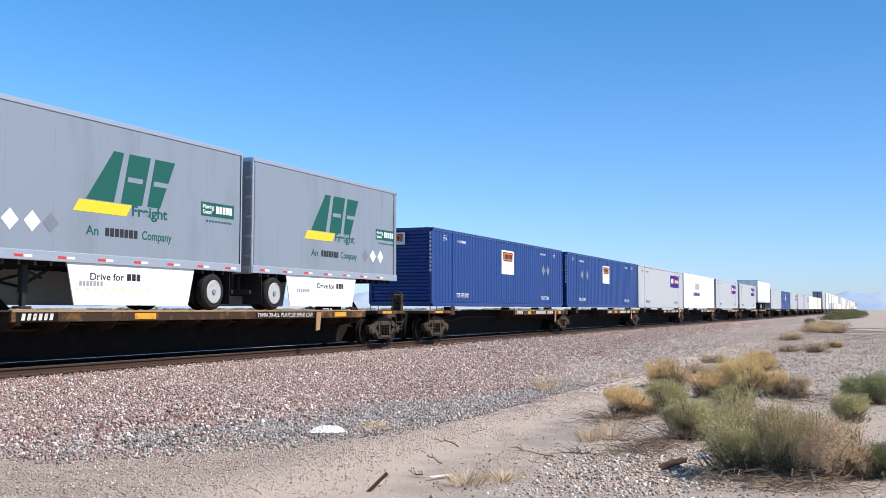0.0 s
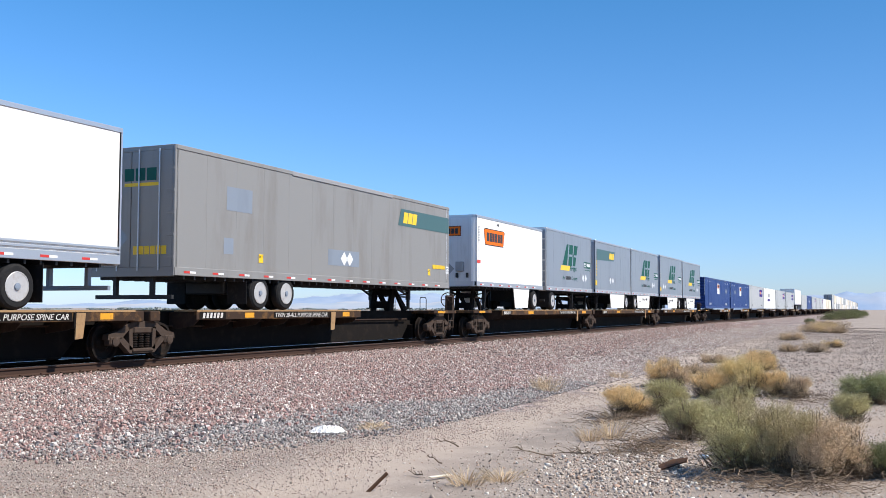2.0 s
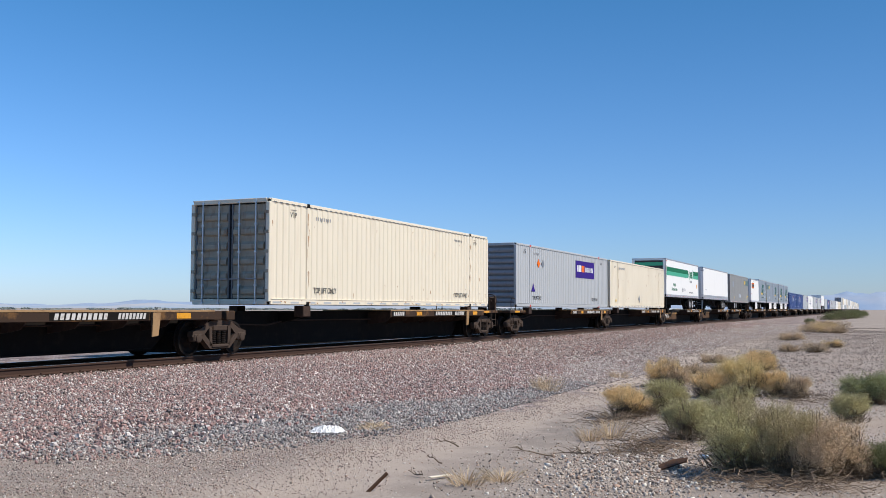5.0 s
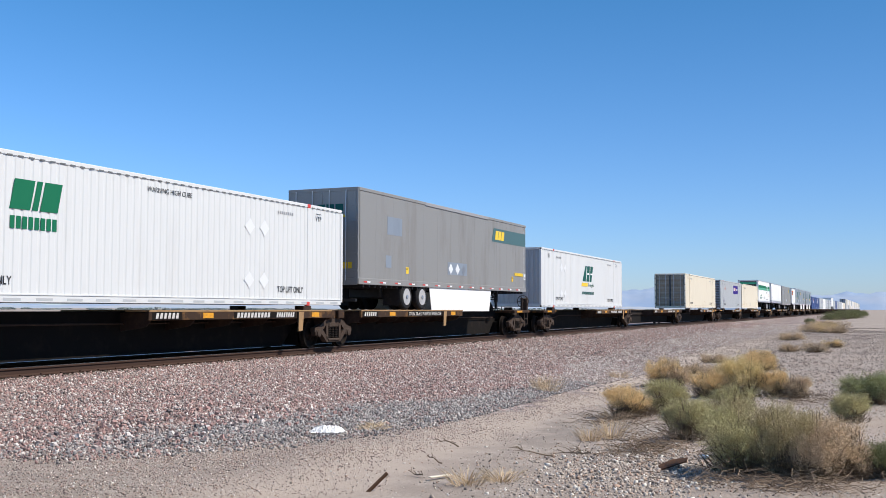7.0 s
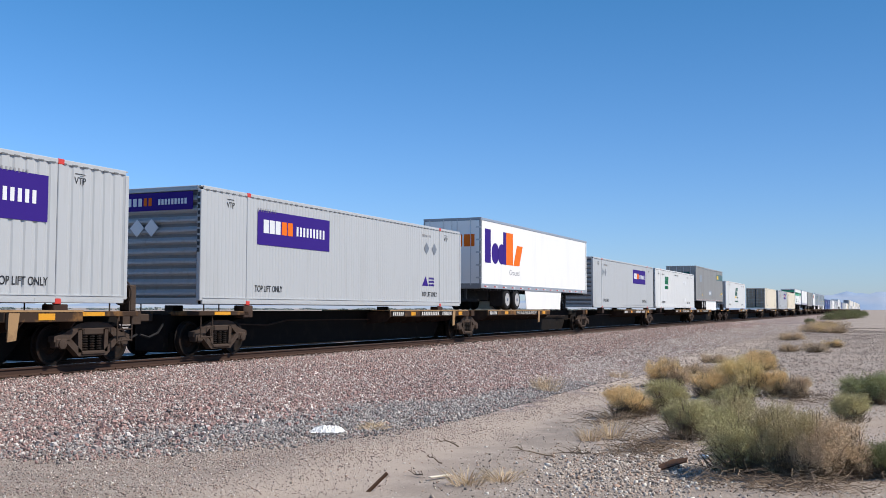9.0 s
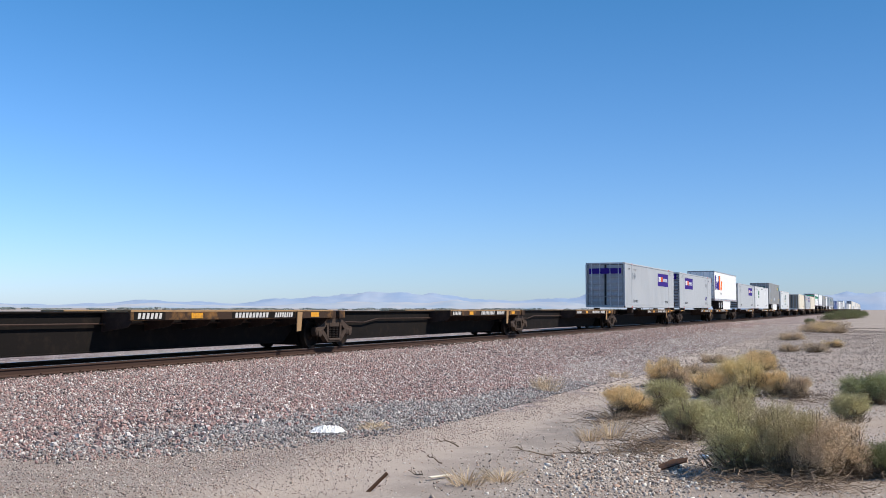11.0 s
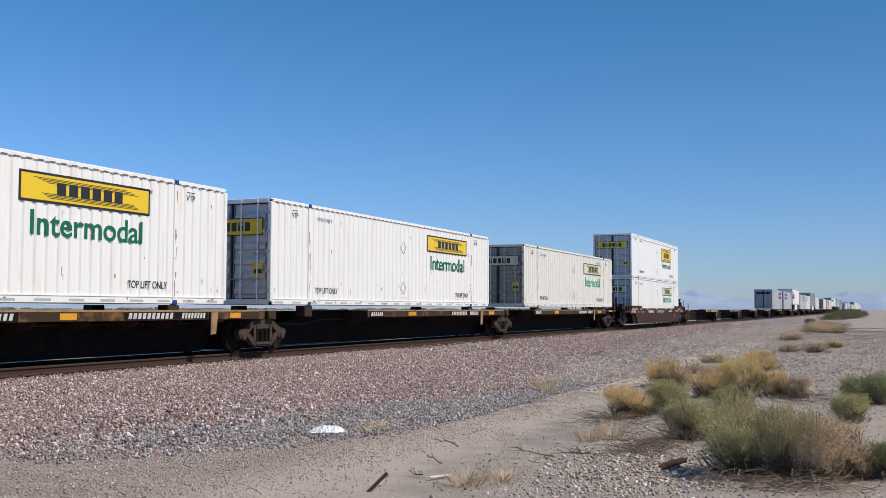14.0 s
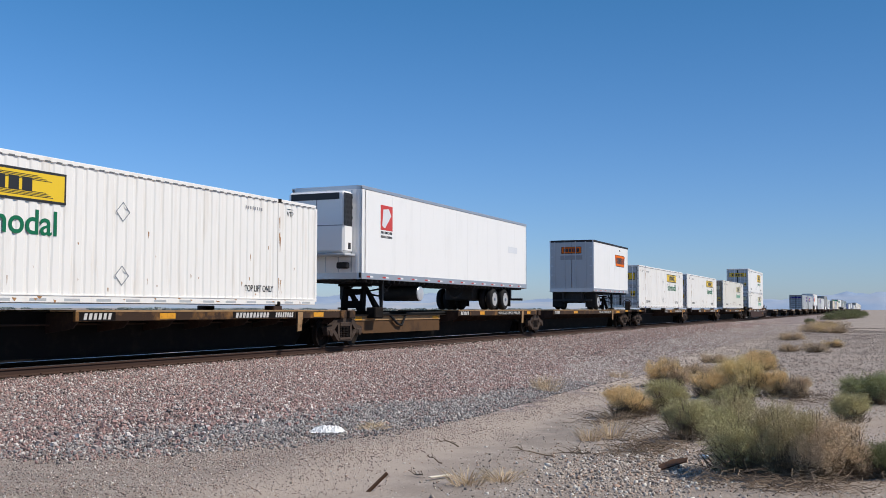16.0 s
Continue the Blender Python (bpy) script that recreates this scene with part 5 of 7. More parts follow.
spine_car(EDGE, [-10.2, 6.0, 22.8, 39.9, 57.0, 73.5], [
    {"plat": [(0.55, 0.97)], "load": posts(-11.3)}, {"plat": [(0.10, 0.6)], "hitch": [0.86]}, {"load": posts(24.4)}, {"load": posts(41.0)}, {"plat": [(0.08, 0.58)], "hitch": [0.86]}])
spine_car(EDGE, [77.9, 94.9, 112.8, 130.8], [
    {"load": posts(76.35)}, {"plat": [(0.4, 0.97)]}, {"load": posts(114.6)}])
spine_car(EDGE, [134.6, 151.0, 167.8, 184.8, 201.8, 218.1], [
    {"load": posts(134.2)}, {"load": posts(151.0)}, {"plat": [(0.52, 0.97)], "hitch": [0.12]}, {"plat": [(0.52, 0.97)], "hitch": [0.10]}, {"plat": [(0.10, 0.60)], "hitch": [0.85]}])
spine_car(EDGE, [222.2, 239.2, 257.2, 274.7], [
    {"plat": [(0.12, 0.97)], "hitch": [0.06, 0.9]}, {"plat": [(0.1, 0.9)], "hitch": [0.08, 0.9]}, {"plat": [(0.1, 0.9)], "hitch": [0.08, 0.9]}])
spine_car(EDGE, [278.9, 294.9, 311.4, 328.0, 344.9, 361.8], [{"load": posts(q)} for q in (278.0, 294.9, 311.5, 328.2, 345.6)])
spine_car(EDGE, [365.5, 381.5, 398.3, 414.5, 431.5, 448.8], [{"load": posts(363.2)}, {"plat": [(0.1, 0.6)], "hitch": [0.86]}, {"load": posts(398.8)}, {"load": posts(415.0)}, {"load": posts(432.6)}])
spine_car(EDGE, [452.5, 466.6, 483.4, 500.2, 517.0, 534.4], [{"load": posts(q)} for q in (450.0, 467.0, 483.9, 500.7, 517.6)])

FLAT = dict(pitch=0.15, depth=0.0055)
jb = dict(end="doors", end_mat="door_white", castings="blue")
container(-238.9, "white_dirty", "white corrugated container with rust runs and a yellow sign", end="doors", end_mat="door_white")
wa = trailer(-220.1, 15.9, "white", "white refrigerated trailer with a grey bottom rail", False, (2.75, 4.05), z0=1.97, z1=4.94, nose="white", seam=1.1)
y2 = trailer(-192.6, 8.4, "white", "short white trailer with orange signs", True, (1.1,), z0=2.03, z1=4.98, nose="white", door="light_grey", top="frame")
container(-181.1, "white_dirty", "white corrugated container with grey ribbed doors", **jb)
container(-163.0, "white_dirty", "white corrugated container with grey ribbed doors", **jb)
container(-142.4, "cream_pale", "cream white rust-stained container with grey doors", end="doors", end_mat="door_rusty")
container(-121.0, "white_dirty", "white corrugated container at the bottom of a stack", z=0.22, **jb)
container(-121.0, "white", "clean white smooth container on top of a stack", z=3.13, pitch=0.15, depth=0.0015, **jb)
container(-30.0, "light_grey", "light grey container with purple sign and grey doors", end="doors", end_mat="slat_grey", castings="red")
container(-11.35, "light_grey", "light grey container with a ribbed end and purple sign", end_mat="slat_grey", castings="red", **FLAT)
ft = trailer(6.9, 15.9, "white", "clean white trailer with purple and orange marks", True, (3.2, 4.45), z0=1.88, z1=4.79, skirt=(-2.4, 3.2), seam=0, rear="placard_grey")
container(24.1, "light_grey", "light grey container with a small purple sign", end_mat="slat_grey", castings="red", **FLAT)
container(41.0, "white_dull", "white corrugated container with green marks", pitch=0.22, depth=0.012, end="doors", end_mat="end_mid", castings="red")
a2 = trailer(58.1, 16.0, "grey_old", "weathered grey long trailer with a dark green band", True, (3.55, 4.8), z0=1.80, z1=4.87, skirt=(-2.6, 3.6), rails="grey_old", door="grey_old")
container(76.35, "white_dull", "white corrugated container with green and yellow marks", pitch=0.22, depth=0.012, end="upright", end_mat="light_grey", castings="red")
container(114.6, "cream", "cream container with rusty ribbed doors", end="doors", end_mat="door_rusty")
container(134.2, "light_grey", "light grey corrugated container with purple sign", end_mat="end_mid", castings="red")
container(151.0, "cream", "cream corrugated container with rust stains", end="upright", castings="cream")
rl = trailer(167.9, 14.5, "white", "white trailer with two green stripes", False, (3.1, 4.27), z0=1.98, z1=4.92, seam=0)
w53 = trailer(185.0, 15.8, "white", "plain white long trailer with ribbed aluminium nose", False, (2.76, 4.05), z0=1.97, z1=4.93, legs="chassis_grey", nose="aluminium", seam=0)
a53 = trailer(202.55, 16.0, "grey_old", "weathered grey long trailer with a dark green band", True, (3.55, 4.8), z0=1.80, z1=4.87, rails="grey_old", door="grey_old")
ye = trailer(221.3, 8.53, "white", "short white trailer with orange signs and aluminium nose", False, (1.15,), z0=1.95, z1=4.86, skirt=(0.2, 2.35), seam=0.61)
p1 = trailer(230.4, 8.3, "silver", "short silver grey trailer with green marks", True, (1.1,), z0=1.95, z1=5.04)
p2 = trailer(239.4, 8.75, "silver", "short silver grey trailer with a green band", False, (1.1,), z0=1.96, z1=5.0, skirt=(-0.9, 2.75))
p3 = trailer(248.4, 8.4, "silver", "short silver grey trailer with green marks", True, (1.1,), z0=1.96, z1=5.0, skirt=(-2.55, 1.4))
p4 = trailer(257.5, 8.75, "silver", "short silver grey trailer with green marks", False, (1.1,), z0=1.96, z1=5.05, skirt=(-1.55, 2.5))
p5 = trailer(266.7, 8.45, "silver", "short silver grey trailer with green marks", True, (1.1,), z0=1.96, z1=5.0, skirt=(-2.55, 1.4))
container(278.0, "blue", "blue corrugated container with a white and orange sign", end_mat="blue", castings="blue")
container(294.9, "blue", "blue corrugated container with a white and orange sign", end_mat="blue", castings="blue")
container(311.5, "light_grey", "light grey container with a small purple sign", end_mat="slat_grey", **FLAT)
container(328.2, "white", "white container with blue lettering", end_mat="slat_grey", **FLAT)
container(345.6, "light_grey", "light grey container with a small purple sign", end_mat="slat_grey", **FLAT)
container(363.2, "light_grey", "light grey container with a small purple sign", end_mat="slat_grey", **FLAT)
f0 = trailer(381.5, 15.9, "white", "white trailer with a pale ribbed end", True, (2.9, 4.15), z0=1.93, z1=4.90)
container(398.8, "light_grey", "pale grey container on a spine car", end_mat="slat_grey", **FLAT)
container(415.0, "blue", "blue container with a white sign", end_mat="blue", **FLAT)
container(432.6, "light_grey", "light grey container with a small purple sign", end_mat="slat_grey", **FLAT)
container(450.0, "light_grey", "pale grey container on a spine car", end_mat="slat_grey", **FLAT)
container(467.0, "light_grey", "light grey container with a small purple sign", end_mat="slat_grey", **FLAT)
container(483.9, "white", "white container on a spine car", end_mat="slat_grey", **FLAT)
container(500.7, "cream", "cream container on a spine car", end_mat="slat_grey", **FLAT)
container(517.6, "cream", "cream container on a spine car", end_mat="slat_grey", **FLAT)
# the head of the train: stack cars
tones = ["light_grey", "white_dirty", "cream_pale", "white_dirty", "light_grey", "cream"]
far = random.Random(8)
proto = {}
for i in range(29):
    x = 541.0 + 19.6 * i
    if i == 0:
        wc = well_car(x - 1.6, x + 17.8, "brown well car with two stacked containers", near=False)
        first_well = wc
    else:
        rides(copy_thing(first_well, Matrix()), x + 8.1)
    for zz in (0.22, 3.13):
        k = (tones[(i * 2 + (zz > 1) * 3 + far.randrange(2)) % 6])
        if i > 24 and zz > 1 and far.random() < 0.35:
            continue
        if (k, zz) not in proto:
            proto[(k, zz)] = container(x, k, "pale container stacked on a well car", end="doors" if i == 0 else "ribbed", end_mat="door_grey", z=zz, posts=False, **FLAT)
        else:
            rides(copy_thing(proto[(k, zz)], Matrix()), x + 8.075)


# ---- marks on the freight ----
def fit_words(text, x0, x1, size, ob, y, z, material, bold=0.0, shear=0.0):
    w = words(text, size, ob, 0, 0, 0, material, bold=bold)
    me = w.data
    lo, hi = min(v.co.x for v in me.vertices), max(v.co.x for v in me.vertices)
    k = (x1 - x0) / (hi - lo)
    for v in me.vertices:
        v.co = ((v.co.x - lo) * k + x0 + shear * v.co.z, v.co.y + y, v.co.z + z)
    return w


def slanted_mark(ob, x, z, h, y, material, bg):
    """A house mark as three plain leaning blocks, the first a wedge."""
    w = 0.78 * h
    part("mark_block", Build().prism([(x, z), (x + 0.95 * w, z), (x + 1.28 * w, z + h), (x + 0.92 * w, z + h)], "y", y - 0.003, y), material, ob)
    for i in (1, 2):
        a = x + (0.22 + 0.98 * i) * w
        part("mark_block", Build().prism([(a, z), (a + (0.78 if i == 1 else 0.5) * w, z), (a + 1.08 * w, z + h), (a + 0.28 * w, z + h)], "y", y - 0.003, y), material, ob)
    sl = Build()
    for k in (1.42, 2.40):
        sl.prism([(x + k * w, z + 0.44 * h), (x + (k + 0.55) * w, z + 0.44 * h), (x + (k + 0.58) * w, z + 0.54 * h), (x + (k + 0.03) * w, z + 0.54 * h)], "y", y - 0.005, y - 0.001)
    part("mark_slit", sl, bg, ob)


def freight_marks(ob, L, x, up, pl, h=1.1):
    """Green mark, yellow bar and small lines of a silver short trailer. x: left of the mark; up: left of the green panel; pl: placards, all from the left end."""
    o, y = -L / 2, -1.296
    slanted_mark(ob, o + x, 3.30, h, y, "green", "silver")
    plate(ob, o + x - 0.36, o + x + 1.2, 3.03, 3.28, y, "yellow", "yellow_bar", 0.7)
    fit_words("Freight", o + x + 1.38, o + x + 2.56, 0.24, ob, y, 3.06, "green", 0.009)
    fit_words("An", o + x + 0.02, o + x + 0.38, 0.2, ob, y, 2.56, "green", 0.004)
    bars(ob, o + x + 0.58, 2.56, 1.02, 0.18, y, "black", 7, gap=0.2)
    fit_words("Company", o + x + 1.72, o + x + 2.72, 0.2, ob, y, 2.56, "green", 0.004)
    plate(ob, o + up, o + up + 1.32, 3.28, 3.62, y, "green", "panel")
    fit_words("Moving", o + up + 0.06, o + up + 0.5, 0.1, ob, y - 0.004, 3.47, "placard", 0.003)
    fit_words("Soon?", o + up + 0.06, o + up + 0.44, 0.1, ob, y - 0.004, 3.34, "placard", 0.003)
    bars(ob, o + up + 0.58, 3.37, 0.68, 0.18, y - 0.004, "placard", 5, gap=0.2)
    bars(ob, o + up + 0.2, 3.14, 1.05, 0.05, y, "green", 9)
    for i, px_ in enumerate(pl):
        diamond(ob, o + px_, 2.72, 0.21, y, "placard" if i else "placard_grey")


def rear_marks(ob, L):
    """Marks on the doors of a silver short trailer."""
    x = -L / 2 - 0.002
    rear_bars(ob, 0.9, 4.15, 1.3, 0.4, x, "green", 3, gap=0.15)
    rear_plate(ob, -0.95, 0.95, 3.30, 3.62, x, "black", "panel")
    rear_bars(ob, 0.85, 3.40, 1.6, 0.12, x - 0.004, "placard", 11)
    rear_plate(ob, -0.95, 0.95, 3.17, 3.29, x, "yellow", "panel")
    rear_bars(ob, -0.05, 2.80, 0.85, 0.16, x, "yellow", 7, gap=0.3)
    rear_plate(ob, -0.9, -0.5, 2.35, 2.6, x, "orange", "notice")


freight_marks(p1, 8.3, 2.70, 6.69, (6.07, 6.54, 7.06))
freight_marks(p3, 8.4, 2.96, 7.0, (5.9, 6.5, 7.0))
freight_marks(p4, 8.75, 3.28, 7.07, (2.35, 1.34, 1.88))
freight_marks(p5, 8.45, 2.92, 6.9, (6.2, 6.71, 7.23))
for ob, L in ((p1, 8.3), (p3, 8.4), (p5, 8.45)):
    rear_marks(ob, L)
for ob in (p3, p4, p5):
    fit_words("Drive for", -0.9, 0.1, 0.15, ob, -1.277, 1.63, "black", 0.003)
    bars(ob, 0.2, 1.63, 0.45, 0.15, -1.277, "black", 3, gap=0.2)
    bars(ob, -2.0 if ob is not p4 else -1.2, 1.5, 0.7, 0.1, -1.277, "faded", 7)
    bars(ob, -1.3, 1.42, 2.4, 0.05, -1.277, "yellow_old", 9, gap=0.6)
for ob, L in ((p2, 8.75), (p4, 8.75)):
    for i in range(6):
        plate(ob, -L / 2 + 0.26, -L / 2 + 0.36, 3.75 - i * 0.16, 3.85 - i * 0.16, -1.306, "yellow" if ob is p2 else "yellow_old", "number_bar")
    plate(ob, -L / 2 + 0.06, -L / 2 + 0.42, 2.40, 2.68, -1.306, "yellow", "notice")


def band(ob, L, x0, x1, z0, z1, marks):
    o = -L / 2
    part("green_band", Build().prism([(o + x0 - 0.22, z0), (o + x1, z0), (o + x1, z1), (o + x0, z1)], "y", -1.303, -1.300), "teal", ob, "grey green painted band")
    bars(ob, o + marks[0], z0 + 0.10, marks[1] - marks[0], z1 - z0 - 0.20, -1.304, "yellow", 3, "mark_block", 0.12, 0.25)


part("green_band", Build().prism([(-4.0, 3.86), (-0.1, 3.93), (0.25, 4.5), (-4.0, 4.5)], "y", -1.303, -1.300), "teal", p2, "grey green painted band")
bars(p2, -1.15, 4.02, 1.1, 0.36, -1.304, "yellow", 3, "mark_block", 0.12, 0.25)
for i in range(3):
    diamond(p2, -4.375 + (3.5, 4.1, 4.7)[i], 2.74, 0.2, -1.300, "placard" if i < 2 else "placard_grey")
for ob in (a53, a2):
    band(ob, 16.0, 11.85, 15.9, 3.87, 4.45, (12.0, 13.08))
    bars(ob, -8 + 14.45, 2.50, 1.1, 0.14, -1.304, "yellow", 9, gap=0.15)
    plate(ob, -8 + 15.65, -8 + 15.9, 2.36, 2.62, -1.3, "placard", "notice")
    fit_words("53", -8 + 15.69, -8 + 15.86, 0.16, ob, -1.304, 2.41, "black")
    for xx in (3.42, 14.05):
        plate(ob, -8 + xx, -8 + xx + 0.2, 2.24, 2.46, -1.3, "yellow", "notice")
        fit_words("LIFT", -8 + xx + 0.02, -8 + xx + 0.18, 0.07, ob, -1.304, 2.36, "black")
    for i, xx in enumerate((7.3, 7.95, 8.55) if ob is a2 else (7.95, 8.3)):
        diamond(ob, -8 + xx, 2.55, 0.21, -1.3, "placard" if i < 2 else "placard_grey")
    # patches and roof edge strip of the old wall
    for x0_, x1_, z0_, z1_ in ((2.0, 3.1, 3.5, 4.1), (1.9, 2.3, 2.4, 2.8), (7.0, 8.9, 2.33, 2.8)):
        plate(ob, -8 + x0_, -8 + x1_, z0_, z1_, -1.296, "silver", "wall_patch", label="paler riveted patch")
    part("roof_edge_strip", Build().box(-3.0, 3.2, -1.322, -1.30, 4.74, 4.86, 0.008), "faded", ob)
    rear_bars(ob, 0.2, 4.05, 1.0, 0.3, -8.002, "green", 3, gap=0.15)
    rear_plate(ob, -0.85, 0.2, 3.92, 4.0, -8.002, "yellow", "yellow_bar")
    rear_bars(ob, -0.1, 2.30, 1.0, 0.2, -8.002, "yellow", 6, gap=0.15)
    part("placard", Build().prism([(0.05, 2.7), (0.3, 2.45), (0.55, 2.7), (0.3, 2.95)], "x", -8.006, -8.002), "placard_grey", ob)


def plaque(ob, x0, x1, z0, z1, y):
    """An orange plaque with a black edge and six black blocks."""
    c = (x1 - x0) * 0.05
    def shape(k):
        return [(x0 + 1.3 * c + k, z0 + k), (x1 - 1.3 * c - k, z0 + k), (x1 - k, z1 - c * 0.5 - k), (x1 - 1.2 * c, z1 - k), (x0 + 1.2 * c, z1 - k), (x0 + k, z1 - c * 0.5 - k)]
    part("sign_edge", Build().prism(shape(0), "y", y - 0.003, y), "black", ob)
    part("sign_face", Build().prism(shape(0.035), "y", y - 0.006, y - 0.002), "orange", ob, "orange sign face")
    bars(ob, x0 + (x1 - x0) * 0.13, z0 + (z1 - z0) * 0.24, (x1 - x0) * 0.78, (z1 - z0) * 0.52, y - 0.006, "black", 6, "sign_block", 0.18)


def end_plaque(ob, x, y0, y1, z0, z1):
    part("sign_edge", Build().prism([(y0, z0), (y1, z0), (y1, z1), (y0, z1)], "x", x - 0.003, x), "black", ob)
    part("sign_face", Build().prism([(y0 + 0.03, z0 + 0.03), (y1 - 0.03, z0 + 0.03), (y1 - 0.03, z1 - 0.03), (y0 + 0.03, z1 - 0.03)], "x", x - 0.006, x - 0.002), "orange", ob, "orange sign face")
    rear_bars(ob, y1 - 0.14, z0 + 0.1, (y1 - y0) - 0.24, (z1 - z0) - 0.2, x - 0.006, "black", 6, "sign_block", 0.22)


plaque(ye, -4.265 + 0.80, -4.265 + 3.26, 3.68, 4.38, -1.300)
end_plaque(ye, -4.266, -0.62, 0.62, 4.0, 4.42)
for i in range(6):
    plate(ye, -4.265 + 0.20, -4.265 + 0.30, 4.34 - i * 0.11, 4.41 - i * 0.11, -1.306, "faded", "number_bar")
plate(ye, -4.265 + 0.04, -4.265 + 0.42, 2.90, 3.02, -1.306, "red", "notice")
part("electric_box", Build().box(-4.36, -4.26, -0.75, -0.4, 2.55, 2.95, 0.02), "placard_grey", ye)
part("air_coupling", Build().box(-4.34, -4.26, -0.95, -0.85, 2.3, 2.5, 0.02).box(-4.34, -4.26, -0.5, -0.4, 2.3, 2.5, 0.02), "frame", ye)
for yy in (-0.1, 0.5):
    part("placard_holder", Build().prism([(yy, 2.45), (yy + 0.22, 2.67), (yy, 2.89), (yy - 0.22, 2.67)], "x", -4.275, -4.266), "placard_grey", ye)
part("marker_light", Build().turned([(-0.012, 0.05), (0, 0.06)], "y", -1.9, -1.295, 4.6, 10).turned([(-0.012, 0.05), (0, 0.06)], "y", -1.76, -1.295, 4.6, 10), "black", ye)
plaque(y2, -4.2 + 5.0, -4.2 + 7.46, 3.66, 4.38, -1.300)
end_plaque(y2, -4.202, -0.6, 0.6, 4.2, 4.6)
rear_plate(y2, -0.65, 0.65, 3.85, 4.1, -4.202, "faded", "door_panel")
part("marker_light", Build().turned([(-0.012, 0.05), (0, 0.06)], "y", 1.9, -1.295, 4.66, 10).turned([(-0.012, 0.05), (0, 0.06)], "y", 2.05, -1.295, 4.66, 10), "black", y2)

# white trailer with purple and orange blocks
o = -7.95
plate(ft, o + 0.45, o + 1.12, 2.95, 4.36, -1.297, "purple", "mark_block")
for cx in (1.66, 2.42):
    part("mark_disc", Build().turned([(-0.003, 0.44), (0, 0.44)], "y", o + cx, -1.297, 3.38, 28), "purple", ft)
plate(ft, o + 2.62, o + 2.98, 2.95, 4.36, -1.3005, "purple", "mark_block")
plate(ft, o + 2.98, o + 3.86, 2.95, 4.36, -1.297, "orange", "mark_block")
part("mark_block", Build().prism([(o + 3.92, 2.95), (o + 4.7, 2.95), (o + 5.16, 3.86), (o + 4.38, 3.86)], "y", -1.300, -1.297), "orange", ft)
fit_words("Ground", o + 3.4, o + 4.7, 0.24, ft, -1.297, 2.52, "faded")
rear_bars(ft, 0.0, 3.6, 1.1, 0.5, -7.952, "orange", 2, gap=0.15)
rear_bars(ft, 1.1, 3.6, 1.1, 0.5, -7.952, "purple", 3, gap=0.15)

# white trailer with green stripes
o = -7.25
for z0_, z1_, m in ((3.95, 4.29, "green_deep"), (3.64, 3.95, "green_mid")):
    for a, b in ((0.1, 9.5), (11.85, 14.4)):
        plate(rl, o + a, o + b, z0_, z1_, -1.297, m, "stripe")
part("mark_block", Build().prism([(o + 9.55, 3.95), (o + 10.0, 3.5), (o + 10.0, 3.64), (o + 9.72, 3.95), (o + 10.0, 4.26), (o + 10.0, 4.4)], "y", -1.300, -1.297), "green_mid", rl)
part("mark_block", Build().prism([(o + 11.8, 3.95), (o + 11.35, 3.5), (o + 11.35, 3.64), (o + 11.63, 3.95), (o + 11.35, 4.26), (o + 11.35, 4.4)], "y", -1.300, -1.297), "green_mid", rl)
for a, w_ in ((10.1, 0.5), (10.68, 0.16), (10.9, 0.4)):
    plate(rl, o + a, o + a + w_, 3.66, 4.22, -1.297, "green_deep", "mark_block")
bars(rl, o + 10.1, 3.26, 1.12, 0.2, -1.297, "faded", 8, gap=0.3)
fit_words("Available", o + 2.75, o + 3.95, 0.26, rl, -1.297, 2.84, "green_deep", 0.006, 0.25)
fit_words("LiftgateService", o + 2.2, o + 4.5, 0.26, rl, -1.297, 2.50, "green_deep", 0.006, 0.25)
for i, xx in enumerate((6.67, 7.36, 7.88)):
    diamond(rl, o + xx, 2.62, 0.19, -1.297, "placard_grey")
bars(rl, o + 9.8, 2.38, 1.8, 0.12, -1.297, "faded", 13)
plate(rl, o + 13.35, o + 13.65, 2.85, 3.2, -1.297, "stripe", "emblem")
bars(rl, o + 0.1, 4.68, 0.65, 0.07, -1.297, "red", 1)
rear_plate(rl, -1.1, 1.1, 3.2, 4.75, o - 0.002, "black", "panel")
rear_plate(rl, -1.1, 1.1, 4.35, 4.6, o - 0.007, "green_mid", "stripe")
for i in range(6):
    plate(rl, o + 0.03, o + 0.14, 4.25 - i * 0.19, 4.38 - i * 0.19, -1.306, "faded", "number_bar")
part("nose_machinery", Build().box(o - 0.16, o, -0.95, 0.9, 2.2, 3.1, 0.04).box(o - 0.22, o, -0.8, -0.2, 2.4, 2.8, 0.03), "frame", rl)

# plain white trailer: ribbed rails
o = -7.9
for z_ in (2.20, 2.29):
    part("rub_rail", Build().box(o + 0.2, 7.85, -1.325, -1.30, z_, z_ + 0.06, 0.012), "aluminium", w53)
for z_ in (4.55, 4.68, 2.3):
    part("nose_guard", Build().box(o - 0.02, o + 0.35, -1.33, -1.05, z_, z_ + 0.07, 0.02), "aluminium", w53)
bars(w53, o + 1.35, 2.82, 0.5, 0.06, -1.297, "faded", 6)
part("air_coupling", Build().box(o - 0.1, o, -0.75, -0.55, 2.45, 2.6, 0.02).box(o - 0.1, o, -0.45, -0.25, 2.35, 2.5, 0.02), "frame", w53)

# refrigerated trailer: cooling unit, grille, tank, sign
o = -7.95
cu = part("cooling_unit", Build().box(o - 0.62, o - 0.02, -1.02, 1.02, 2.78, 4.72, 0.07), "white", wa, "white refrigeration unit")
